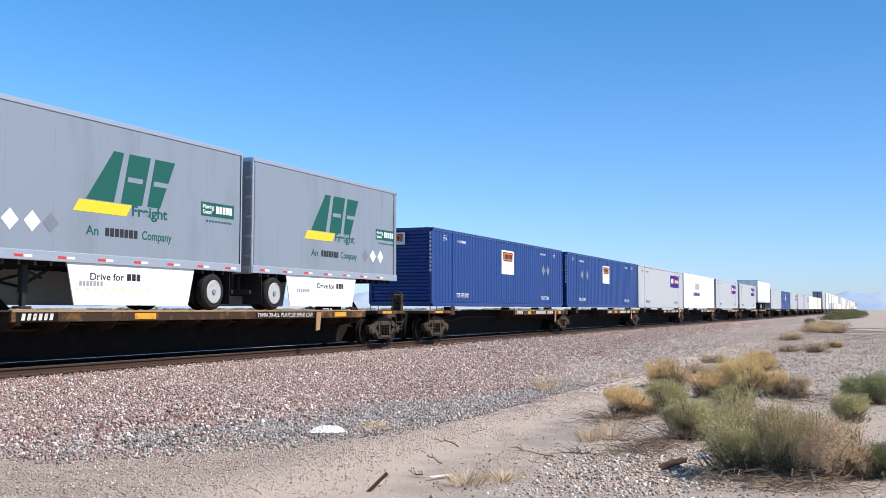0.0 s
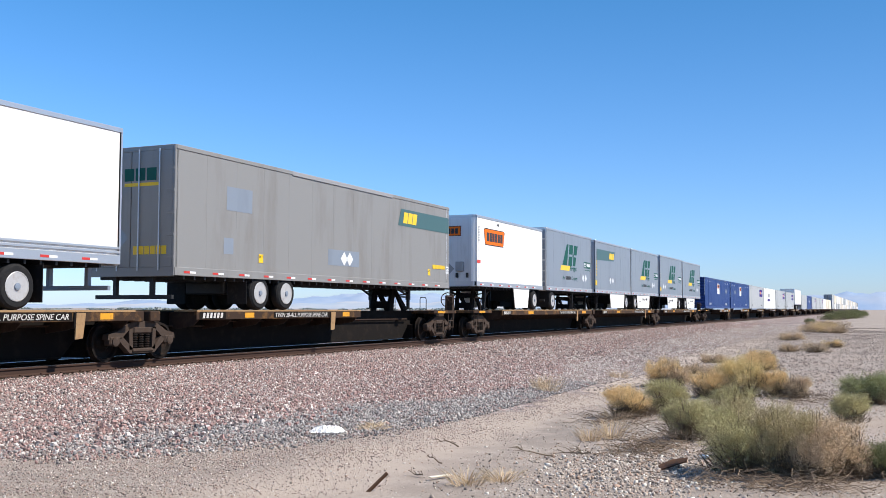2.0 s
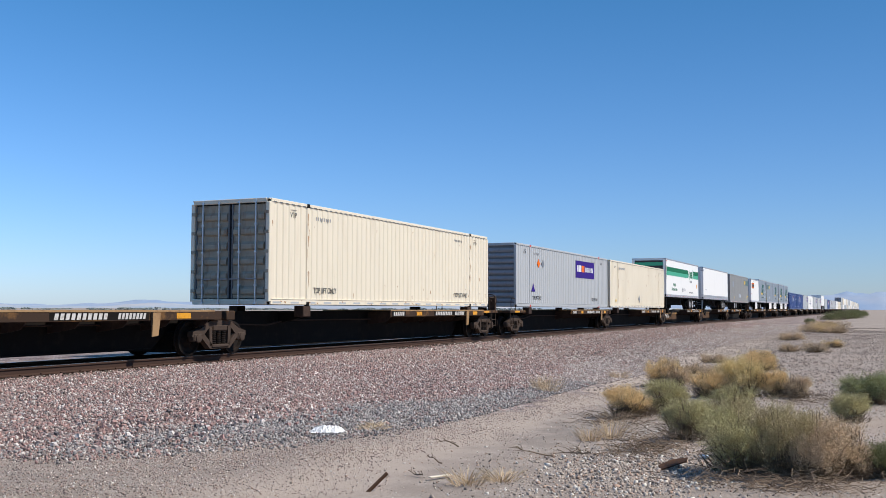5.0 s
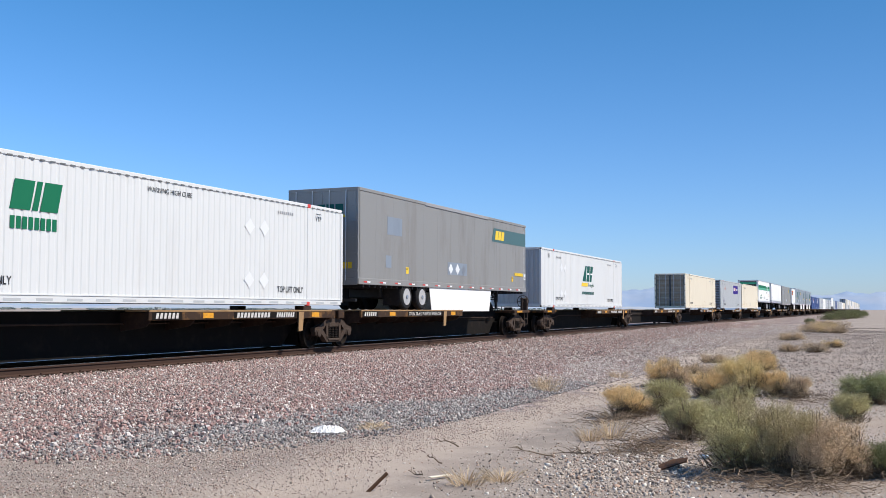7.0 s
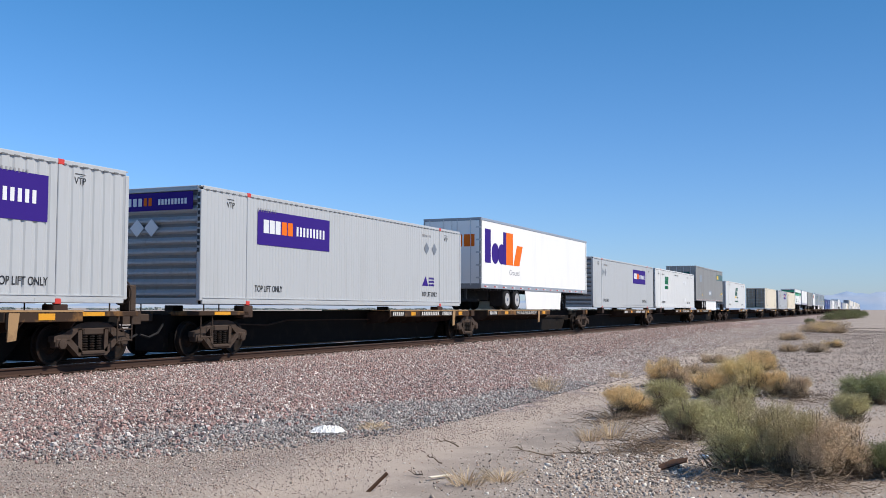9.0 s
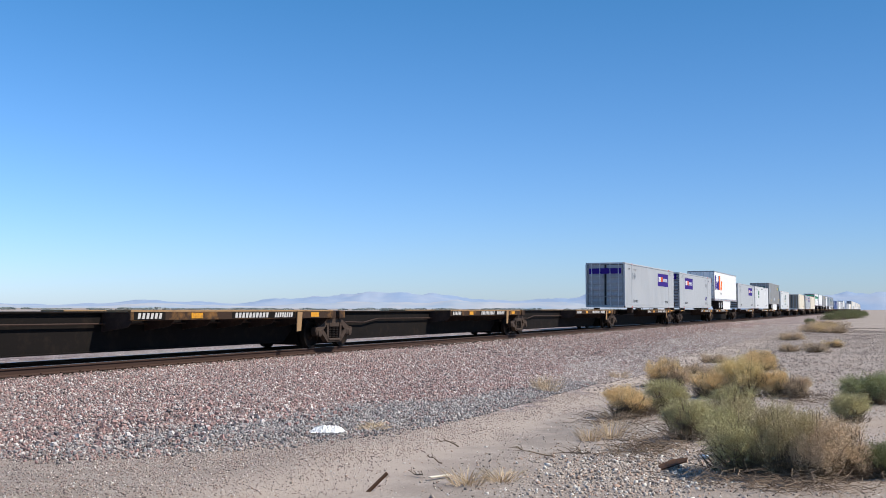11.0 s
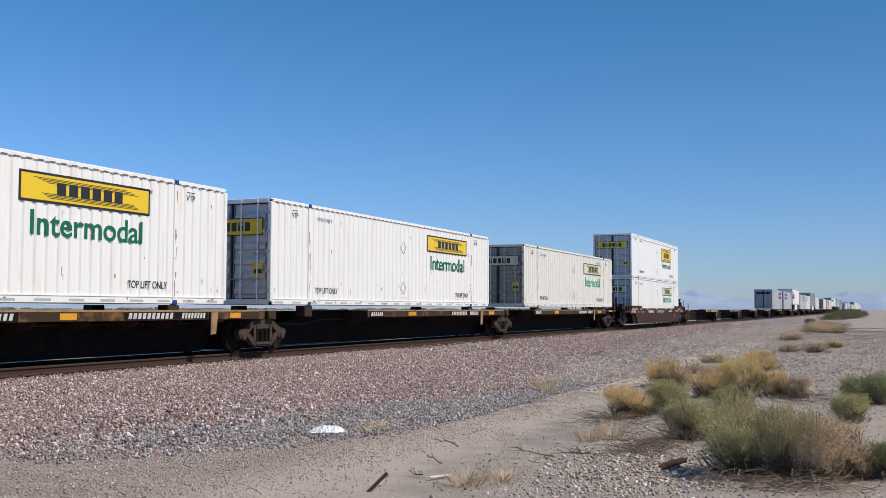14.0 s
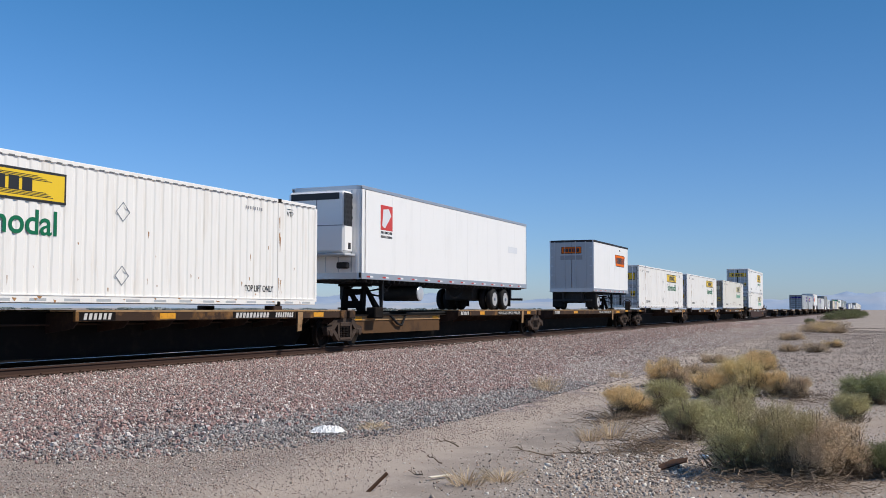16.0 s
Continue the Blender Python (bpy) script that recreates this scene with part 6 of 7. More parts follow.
part("grille", Build().box(o - 0.60, o - 0.10, -1.03, -1.01, 3.62, 4.66, 0.03).box(o - 0.635, o - 0.62, -0.85, 0.9, 4.45, 4.66), "black", cu)
g = Build()
for i in range(6):
    for j in range(3):
        g.turned([(-0.006, 0.055), (0.0, 0.06)], "y", o - 0.52 + j * 0.16 + (0.08 if i % 2 else 0) - 0.02, -1.031, 3.74 + i * 0.16, 6)
part("grille_cells", g, "frame", cu)
part("unit_seam", Build().box(o - 0.626, o - 0.62, -0.98, 0.98, 3.62, 3.65).box(o - 0.626, o - 0.62, -0.05, -0.02, 2.85, 4.45), "faded", cu)
part("display", Build().box(o - 0.34, o - 0.18, -1.03, -1.01, 2.9, 3.1, 0.01), "black", cu)
part("unit_shelf", Build().box(o - 0.68, o, -1.1, 1.1, 2.68, 2.76, 0.02), "light_grey", wa)
part("air_coupling", Build().box(o - 0.2, o, -0.9, -0.5, 2.3, 2.5, 0.04), "frame", wa)
part("fuel_tank", Build().turned([(-0.75, 0.2), (-0.72, 0.27), (0.7, 0.27), (0.73, 0.2)], "y", -215.41 + 220.1 - 7.95, -0.42, 1.58, 24), "frame", wa, "black transverse fuel tank with a bright end")
part("tank_end", Build().turned([(-1.195, 0.05), (-1.19, 0.09), (-1.175, 0.24), (-1.14, 0.272)], "y", -215.41 + 220.1 - 7.95, 0, 1.58, 24), "nose_alu", wa, "bright domed tank end")
part("hanging_cable", Build().tube([(-0.6, -0.9, 1.95), (0.0, -0.9, 1.55), (0.5, -0.9, 1.45), (1.0, -0.9, 1.62), (1.3, -0.9, 1.75), (0.9, -0.9, 1.52), (0.3, -0.9, 1.5), (1.0, -0.9, 1.95)], 0.02, 5), "tyre", wa)
plate(wa, o + 1.32, o + 2.18, 3.62, 4.44, -1.297, "red", "sign")
part("sign_block", Build().prism([(o + 1.42, 3.75), (o + 1.62, 3.68), (o + 2.08, 4.12), (o + 1.9, 4.34), (o + 1.5, 4.30)], "y", -1.304, -1.300), "placard", wa)
bars(wa, o + 1.34, 3.50, 0.84, 0.08, -1.297, "black", 9)
bars(wa, o + 1.34, 3.36, 0.84, 0.08, -1.297, "black", 10)
plate(wa, 220.1 - 7.95 - 206.63, 220.1 - 7.95 - 205.5, 3.5, 3.77, -1.297, "placard", "wall_patch")


# marks on boxes
def named(label_x):
    """The rider whose left end was given."""
    return next(ob for ob, c in RIDERS if ob.name.startswith("shipping") and abs(c - 8.075 - label_x) < 0.01)


def lift_notes(ob, z=1.12, m="black"):
    o, y = -8.075, -1.289
    fit_words("TOP LIFT ONLY", o + 2.3, o + 3.6, 0.17, ob, y, z + 0.36, m, 0.002)
    fit_words("TOP LIFT ONLY", o + 12.6, o + 13.9, 0.17, ob, y, z + 0.36, m, 0.002)
    for xx in (1.2, 14.7):
        fit_words("VTP", o + xx - 0.16, o + xx + 0.16, 0.15, ob, y, z + 2.45, m)
        plate(ob, o + xx - 0.14, o + xx + 0.14, z + 2.65, z + 2.665, y, m, "arrow_bar")
    bars(ob, o + 2.4, z + 2.47, 0.9, 0.10, y, m if m == "placard" else "faded", 8, "number_bar", 0.6)
    bars(ob, o + 12.6, z + 2.5, 0.8, 0.08, y, m if m == "placard" else "faded", 8, "number_bar", 0.6)


def purple_panel(x, left, z=1.12, plac=None, w=3.72):
    ob = named(x)
    o, y = -8.075 + left, -1.289
    plate(ob, o, o + w, z + 1.6, z + 2.52, y, "purple", "sign", label="purple sign panel")
    k = w / 3.72
    bars(ob, o + 0.28 * k, z + 1.92, 0.85 * k, 0.36, y - 0.004, "placard", 3, "sign_block", 0.15)
    bars(ob, o + 1.15 * k, z + 1.92, 0.6 * k, 0.36, y - 0.004, "orange", 2, "sign_block", 0.15)
    bars(ob, o + 1.9 * k, z + 1.94, 1.6 * k, 0.26, y - 0.004, "placard", 9, "sign_block", 0.45)
    lift_notes(ob, z)
    for q in plac or ():
        diamond(ob, -8.075 + q, z + 2.09, 0.22, y, "placard_grey")
    return ob


fe = purple_panel(-11.35, 2.38, plac=(12.98, 13.65))
rear_plate(fe, -1.05, 1.05, 3.44, 3.88, -8.0775, "purple", "sign")
rear_bars(fe, 0.95, 3.56, 0.5, 0.2, -8.081, "placard", 3)
rear_bars(fe, 0.45, 3.56, 0.3, 0.2, -8.081, "orange", 2)
rear_bars(fe, 0.0, 3.58, 0.9, 0.14, -8.081, "placard", 9)
for yy in (0.2, 0.65):
    part("placard", Build().prism([(yy, 2.8), (yy + 0.22, 3.02), (yy, 3.24), (yy - 0.22, 3.02)], "x", -8.082, -8.072), "placard", fe)
for i in range(10):
    rear_plate(fe, -1.27, -1.2, 3.75 - i * 0.15, 3.85 - i * 0.15, -8.079, "black", "number_bar")
part("sign_block", Build().prism([(4.55, 1.86), (5.05, 1.86), (4.83, 2.2)], "y", -1.292, -1.289), "purple", fe)
for i in range(3):
    bars(fe, 5.1, 1.86 + 0.12 * i, 0.5, 0.07, -1.289, "purple", 5)
ff = purple_panel(-30.0, 10.13, plac=(2.2, 2.8))
rear_plate(ff, -1.05, 1.05, 3.3, 3.65, -8.07, "purple", "sign")
purple_panel(24.1, 9.88, plac=(2.2, 2.8))
fd = purple_panel(134.2, 9.45, plac=(3.86,))
diamond(fd, -8.075 + 3.21, 3.2, 0.22, -1.289, "orange")
part("sign_block", Build().prism([(-5.95, 1.85), (-5.4, 1.85), (-5.68, 2.25)], "y", -1.292, -1.289), "purple", fd)
for x_ in (311.5, 345.6, 363.2, 432.6, 467.0):
    purple_panel(x_, 11.0, w=3.6)
wi = named(328.2)
bars(wi, -3.5, 2.2, 3.4, 0.3, -1.289, "purple", 12)
bars(wi, -2.8, 2.75, 2.4, 0.55, -1.289, "faded", 4)

for x_ in (278.0, 294.9, 415.0):
    bl = named(x_)
    plate(bl, -8.075 + 7.25, -8.075 + 8.82, 2.54, 3.58, -1.289, "placard", "sign", label="white sign panel")
    plaque(bl, -8.075 + 7.42, -8.075 + 8.66, 3.12, 3.50, -1.301)
    for xx in ((13.02, 13.72) if x_ == 278.0 else (2.9, 3.96)):
        diamond(bl, -8.075 + xx, 2.9, 0.26, -1.289, "placard_grey")
    lift_notes(bl, m="placard")
    rear_plate(bl, -0.2, 1.05, 3.4, 3.85, -8.0775, "placard", "sign")
    end_plaque(bl, -8.081, -0.1, 0.95, 3.52, 3.8)
    for i in range(10):
        rear_plate(bl, -1.27, -1.2, 3.75 - i * 0.15, 3.85 - i * 0.15, -8.079, "placard", "number_bar")

rc = named(41.0)
o = -8.075
for a, w_ in ((3.5, 0.5), (4.05, 0.14), (4.25, 0.45)):
    plate(rc, o + a, o + a + w_, 2.92, 3.5, -1.289, "green_deep", "mark_block", 0.2)
bars(rc, o + 3.52, 2.55, 1.2, 0.24, -1.289, "green_deep", 8, gap=0.25)
fit_words("WARNING HIGH CUBE", o + 7.33, o + 8.9, 0.12, rc, -1.289, 3.66, "black")
for xx in (11.28, 11.95):
    for zz in (3.17, 1.78):
        diamond(rc, o + xx, zz, 0.22, -1.289, "placard")
lift_notes(rc)

aw = named(76.35)
slanted_mark(aw, o + 7.2, 2.56, 0.86, -1.289, "green", "white")
plate(aw, o + 6.98, o + 8.2, 2.28, 2.47, -1.289, "yellow", "yellow_bar", 0.7)
fit_words("Freight", o + 8.36, o + 9.55, 0.19, aw, -1.289, 2.28, "green")
bars(aw, o + 7.1, 1.84, 2.5, 0.15, -1.289, "green", 14)
for xx in (3.3, 3.95):
    for zz in (3.14, 1.82):
        diamond(aw, o + xx, zz, 0.22, -1.289, "placard")
lift_notes(aw)
lift_notes(named(114.6))
cr = named(151.0)
for xx in (1.2, 14.7):
    fit_words("VTP", o + xx - 0.14, o + xx + 0.14, 0.13, cr, -1.289, 3.56, "black")
bars(cr, o + 2.3, 3.5, 1.5, 0.13, -1.289, "faded", 8, "number_bar", 0.5)
diamond(cr, o + 7.77, 1.72, 0.26, -1.289, "placard_grey")
plate(cr, o + 1.3, o + 1.55, 1.5, 1.62, -1.289, "yellow", "notice")


def yellow_panel(ob, left, z0, z1, wz, faded=False, w=3.7, size=0.5):
    o, y = -8.075 + left, -1.289
    plate(ob, o, o + w, z0, z1, y, "black", "sign_edge")
    plate(ob, o + 0.05, o + w - 0.05, z0 + 0.05, z1 - 0.05, y - 0.003, "yellow_old" if faded else "yellow", "sign_face", label="faded yellow sign" if faded else "yellow sign")
    h = z1 - z0
    bars(ob, o + 0.95, z0 + h * 0.3, 1.95, h * 0.42, y - 0.007, "black", 6, "sign_block", 0.25)
    st = Build()
    for i in range(4):
        st.box(o + 0.35 + i * 0.12, o + w - 0.75 + i * 0.12, y - 0.009, y - 0.006, z1 - 0.12 - i * 0.028, z1 - 0.108 - i * 0.028)
        st.box(o + 0.75 - i * 0.06, o + w - 0.35 - i * 0.06, y - 0.009, y - 0.006, z0 + 0.1 + i * 0.028, z0 + 0.112 + i * 0.028)
    tagged(part("sign_lines", st, "black", ob), kind="stuff")
    fit_words("Intermodal", o + 0.3, o + w - 0.22, size, ob, y, wz + 0.05, "green_mid" if faded else "green_deep", 0.009)


def stacked(x, top):
    return [ob for ob, c in RIDERS if ob.name.startswith("shipping") and abs(c - 8.075 - x) < 0.01][1 if top else 0]


lo, up = stacked(-121.0, False), stacked(-121.0, True)
yellow_panel(up, 9.57, 4.58, 5.56, 4.05, size=0.42, w=3.72)
yellow_panel(lo, 9.76, 2.05, 2.64, 1.50, True, 3.65)
yellow_panel(named(-163.0), 10.02, 3.1, 3.7, 2.42)
yellow_panel(named(-142.4), 9.99, 2.95, 3.56, 2.25, True, 3.6)
yellow_panel(named(-181.1), 9.56, 3.1, 3.7, 2.42)
yellow_panel(named(-238.9), 2.72, 3.1, 3.72, 2.42)
for ob, zz in ((up, 3.13), (lo, 0.22), (named(-163.0), 1.12), (named(-142.4), 1.12), (named(-181.1), 1.12), (named(-238.9), 1.12)):
    lift_notes(ob, zz)
    for dz in (2.0, 0.62):
        ol, cz = Build(), zz + dz
        for sx in (-1, 1):
            for sz in (-1, 1):
                ol.prism([(sx * 0.22, cz), (0, cz + sz * 0.22), (0, cz + sz * 0.195), (sx * 0.195, cz)], "y", -1.292, -1.289)
        part("placard_outline", ol, "placard_grey", ob)
    if ob is not named(-238.9):
        old = ob in (lo, named(-142.4))
        x = -8.075 - 0.012
        rear_plate(ob, -1.02, 1.02, zz + 1.90, zz + 2.38, -8.055, "black", "sign_edge")
        rear_plate(ob, -0.99, 0.99, zz + 1.93, zz + 2.35, -8.060, "yellow_old" if old else "yellow", "sign_face")
        rear_bars(ob, 0.66, zz + 2.02, 1.32, 0.24, -8.064, "black", 6, "sign_block", 0.25)
        rear_plate(ob, -1.02, -0.72, zz + 0.75, zz + 1.15, -8.055, "yellow", "notice")
        rear_plate(ob, -0.99, -0.75, zz + 0.86, zz + 0.98, -8.060, "black", "notice_picture")
        rear_plate(ob, 0.72, 1.05, zz + 1.2, zz + 1.4, -8.055, "black", "notice")
        rear_bars(ob, -0.7, zz + 1.35, 0.4, 0.09, -8.055, "faded", 5)

# well car lettering
wl = next(ob for ob, c in RIDERS if ob.name.startswith("well_car") and c < 0)
y = -1.492
x0_ = -121.0 + 113.0
for a, b in ((-0.85, 0.75), (1.5, 2.0), (3.58, 4.05), (6.5, 6.95), (9.7, 10.2), (12.0, 12.5), (14.9, 15.9)):
    plate(wl, x0_ + a, x0_ + b, 0.985, 1.075, y, "stripe", "reflector_stripe")
fit_words("53", x0_ + 0.95, x0_ + 1.2, 0.15, wl, -1.462, 0.80, "letter")
fit_words("48", x0_ + 1.95, x0_ + 2.2, 0.15, wl, -1.462, 0.80, "letter")
fit_words("45", x0_ + 2.45, x0_ + 2.7, 0.15, wl, -1.462, 0.80, "letter")
bars(wl, x0_ + 4.25, 0.79, 1.7, 0.19, -1.462, "letter", 8, "car_number_bar", 0.3)
bars(wl, x0_ - 0.85, 0.80, 1.3, 0.15, -1.462, "letter", 9, "notice_bar", 0.5)
bars(wl, 3.3, 0.81, 1.25, 0.13, -1.462, "letter", 9, "notice_bar", 0.3)
fit_words("53", 5.32, 5.80, 0.24, wl, -1.462, 0.41, "stripe")
for text, xa, xb, zt in (("40", 6.02, 6.27, 0.95), ("20", 6.02, 6.27, 0.83), ("45", 6.84, 7.06, 0.85), ("48", 7.29, 7.51, 0.85), ("53", 8.09, 8.31, 0.84)):
    fit_words(text, xa, xb, 0.11, wl, -1.462, zt, "letter", 0.003)
bars(wl, 6.36, 0.83, 0.42, 0.14, -1.462, "letter", 7, "notice_bar", 0.4)
bars(wl, 8.42, 0.80, 0.5, 0.20, -1.462, "letter", 7, "notice_bar", 0.45)
part("notice_frame", Build().box(7.35, 8.05, -1.465, -1.461, 0.62, 0.64).box(7.35, 8.05, -1.465, -1.461, 0.40, 0.42).box(7.35, 7.37, -1.465, -1.461, 0.40, 0.64).box(8.03, 8.05, -1.465, -1.461, 0.40, 0.64), "faded", wl)
brake_wheel(wl, 9.0, -1.15)
gr = Build()
rg = random.Random(5)
for i in range(16):
    xx = x0_ + 7.1 + i * 0.15
    gr.tube([(xx, -1.466, 0.66 + rg.random() * 0.12), (xx + 0.1 * rg.random(), -1.466, 0.86), (xx + 0.12 + 0.06 * rg.random(), -1.466, 0.98 + 0.06 * rg.random()), (xx + 0.2, -1.466, 0.76 + 0.1 * rg.random())], 0.011, 4)
part("spray_paint", gr, "letter", wl, "pale grey sprayed scrawl")
st = Build()
x_ = 10.3
for s in (-1, 1):
    st.box(x_ - 0.12, x_ + 0.05, s * 0.3 - 0.06, s * 0.3 + 0.06, 0.95, 1.85, 0.02)
    st.prism([(x_ + 0.0, 1.75), (x_ + 0.1, 1.8), (x_ + 0.75, 1.0), (x_ + 0.6, 0.96)], "y", s * 0.3 - 0.05, s * 0.3 + 0.05)
st.box(x_ - 0.3, x_ + 0.28, -0.42, 0.42, 1.84, 1.9, 0.02)
st.box(x_ - 0.1, x_ + 0.03, -0.3, 0.3, 1.25, 1.4, 0.02)
part("trailer_hitch", st, "truck", next(ob for ob, c in RIDERS if ob.name.startswith("spine_car") and abs(c + 57.2) < 1), "folded up steel trailer hitch").data.transform(Matrix.Translation((-52.2, 0, 0)))


# sprayed scrawl on the belly panel under the striped trailer
sprayed, at = next((ob, c) for ob, c in RIDERS if ob.name.startswith("spine_car") and abs(c - 176.4) < 1.5)
scrawl = Build()
for k, path in enumerate(((0, 0.3, 0.12, 0.4, 0.3, 0.12, 0.42, 0.36, 0.6, 0.08), (0.5, 0.3, 0.72, 0.4, 0.82, 0.16, 1.0, 0.34, 1.2, 0.1), (0.9, 0.06, 1.12, 0.2, 1.3, 0.38, 1.52, 0.14), (1.4, 0.34, 1.66, 0.1, 1.8, 0.3, 2.0, 0.2))):
    pts = [(170.3 - at + path[i], -0.655, 0.28 + path[i + 1]) for i in range(0, len(path), 2)]
    for p, q in zip(pts, pts[1:]):
        w = 0.035
        dx, dz = q[0] - p[0], q[2] - p[2]
        n = math.hypot(dx, dz)
        ux, uz = -dz / n * w, dx / n * w
        scrawl.prism([(p[0] + ux, p[2] + uz), (p[0] - ux, p[2] - uz), (q[0] - ux, q[2] - uz), (q[0] + ux, q[2] + uz)], "y", -0.658 - 0.0007 * (k + 1), -0.652)
tagged(part("sprayed_scrawl", scrawl, "letter", sprayed, "pale sprayed scrawl"), kind="stuff")


# ---- plants ----
def leaf_mat(name, colors):
    """Thin leaves: a little light comes through."""
    m = stones_mat(name, colors, 0.8)
    n, l = m.node_tree.nodes, m.node_tree.links
    p, out = n["Principled BSDF"], n["Material Output"]
    p.inputs["Specular IOR Level"].default_value = 0.15
    tr, mx = n.new("ShaderNodeBsdfTranslucent"), n.new("ShaderNodeMixShader")
    l.new(p.inputs["Base Color"].links[0].from_socket, tr.inputs["Color"])
    mx.inputs[0].default_value = 0.08
    l.new(p.outputs[0], mx.inputs[1])
    l.new(tr.outputs[0], mx.inputs[2])
    l.new(mx.outputs[0], out.inputs["Surface"])
    return m


M["twig"] = mat("dry_brown_twig", (0.25, 0.185, 0.13), 0.9, 0, 0.3, 9, (0.16, 0.115, 0.08), 0.5, bump=0)
# stem colour darkened for the shade inside the bushes
M["stem"] = mat("shade_dark_shrub_stem", (0.15, 0.11, 0.075), 0.9, 0, 0.3, 9, (0.26, 0.2, 0.14), 0.5, bump=0)
M["sage"] = leaf_mat("sage_green_leaf", [(0.4, (0.52, 0.46, 0.235)), (0.35, (0.58, 0.51, 0.28)), (0.25, (0.42, 0.39, 0.175))])
M["sage_dark"] = leaf_mat("dull_sage_green_leaf", [(0.4, (0.31, 0.33, 0.15)), (0.35, (0.37, 0.37, 0.19)), (0.25, (0.26, 0.28, 0.12))])
M["olive"] = leaf_mat("olive_straw_leaf", [(0.4, (0.50, 0.41, 0.22)), (0.35, (0.56, 0.46, 0.27)), (0.25, (0.38, 0.32, 0.16))])
M["olive_tan"] = leaf_mat("olive_tan_leaf", [(0.4, (0.78, 0.63, 0.31)), (0.35, (0.82, 0.65, 0.35)), (0.25, (0.70, 0.58, 0.28))])
M["tan_leaf"] = leaf_mat("dry_tan_leaf", [(0.4, (0.80, 0.58, 0.29)), (0.35, (0.82, 0.64, 0.36)), (0.25, (0.72, 0.51, 0.24))])
M["straw_leaf"] = leaf_mat("bleached_straw_leaf", [(0.4, (0.74, 0.57, 0.38)), (0.3, (0.64, 0.49, 0.32)), (0.3, (0.52, 0.39, 0.25))])
M["creosote"] = leaf_mat("dark_green_leaf", [(0.4, (0.15, 0.165, 0.07)), (0.3, (0.20, 0.21, 0.095)), (0.3, (0.26, 0.255, 0.125))])


def shrub(x, y, w, h, leaf, label, stems=150, leaves=9000, seed=1, size=0.024, name="desert_shrub", group="desert shrubs", twigs=0):
    """A many-stemmed low bush: stems from one root, forked twigs and small narrow leaves."""
    r = random.Random(seed)
    z0 = ground_z(x, y) - 0.02
    h *= 0.9
    ob = thing(name, label, "shrub", group)
    ob.location = (x, y, z0)
    sb, lb, tips = Build(), Build(), []
    lobes = [(r.uniform(-0.4, 0.4) * w, r.uniform(-0.4, 0.4) * w, r.uniform(0.7, 1.08)) for _ in range(6)]
    for i in range(stems):
        a = r.uniform(0, 2 * math.pi)
        lx, ly, lh = r.choice(lobes)
        up = r.random() ** 0.8
        rad = w * 0.5 * math.sqrt(max(0.0, 1 - up * up)) * r.uniform(0.75, 1.12)
        end = Vector((rad * math.cos(a) * 0.85 + lx * 0.5, rad * math.sin(a) * 0.85 + ly * 0.5, (0.12 + up * 0.86) * h * lh * r.uniform(0.88, 1.06)))
        root = Vector((r.uniform(-0.08, 0.08) * w, r.uniform(-0.08, 0.08) * w, 0))
        mid = root.lerp(end, 0.5) + Vector((end.x * 0.18, end.y * 0.18, -0.02)) + Vector((r.gauss(0, 0.03), r.gauss(0, 0.03), r.gauss(0, 0.03))) * w
        sb.tube([root, mid, end], [0.007, 0.0045, 0.002], 3)
        tips.append((mid, end))
        for k in range(3):
            s = mid.lerp(end, r.uniform(0.0, 0.8))
            e = s + Vector((r.gauss(0, 1), r.gauss(0, 1), abs(r.gauss(0.5, 0.8)))) * 0.085 * w
            sb.tube([s, e], [0.003, 0.0015], 3)
            tips.append((s, e))
    balls = [(Vector((0, 0, 0.44 * h)), 0.40 * w, 0.46 * h)]
    for k in range(8):
        an = 2 * math.pi * (k + r.random() * 0.8) / 8
        q = r.uniform(0.2, 0.36) * w
        balls.append((Vector((q * math.cos(an), q * math.sin(an), r.uniform(0.36, 0.66) * h)), r.uniform(0.13, 0.24) * w, r.uniform(0.20, 0.36) * h))
    each = 46
    count = leaves // each
    # sprays: tufts of thin leaves that stand outwards and up from the twig ends
    heads = np.empty((count, 3))
    axes = np.empty((count, 3))
    i = 0
    while i < count:
        c, rw, rh = balls[r.randrange(len(balls))]
        d = Vector((r.gauss(0, 1), r.gauss(0, 1), r.gauss(0.35, 1))).normalized()
        t = r.uniform(0.35, 1.0) ** 0.6 * (1 + 0.35 * noise.noise((d * 3.4 + c * 5) + Vector((seed, 0, 0))))
        p = c + Vector((d.x * rw, d.y * rw, d.z * rh)) * t
        if p.z < 0.05 * h or (p.z < 0.26 * h and r.random() < 0.55) or noise.noise(p * (6.0 / w) + Vector((0, seed, 3))) < -0.04:
            continue
        heads[i], axes[i] = p, (d + Vector((r.gauss(0, 0.3), r.gauss(0, 0.3), 0.35))).normalized()
        i += 1
    g = np.random.default_rng(seed)
    reach = 0.045 * w + size
    p = np.repeat(heads, each, 0)
    ax = np.repeat(axes, each, 0)
    p = p + ax * g.uniform(-1.0, 1.0, (len(p), 1)) * reach + g.normal(size=p.shape) * reach * 0.42
    d = ax + g.normal(size=p.shape) * 0.8
    d /= np.linalg.norm(d, axis=1, keepdims=True)
    q = np.cross(d, g.normal(size=p.shape))
    q /= np.linalg.norm(q, axis=1, keepdims=True)
    L = size * g.uniform(0.5, 1.5, (len(p), 1))
    W = size * g.uniform(0.07, 0.13, (len(p), 1))
    p[:, 2] = np.maximum(p[:, 2], 0.02)
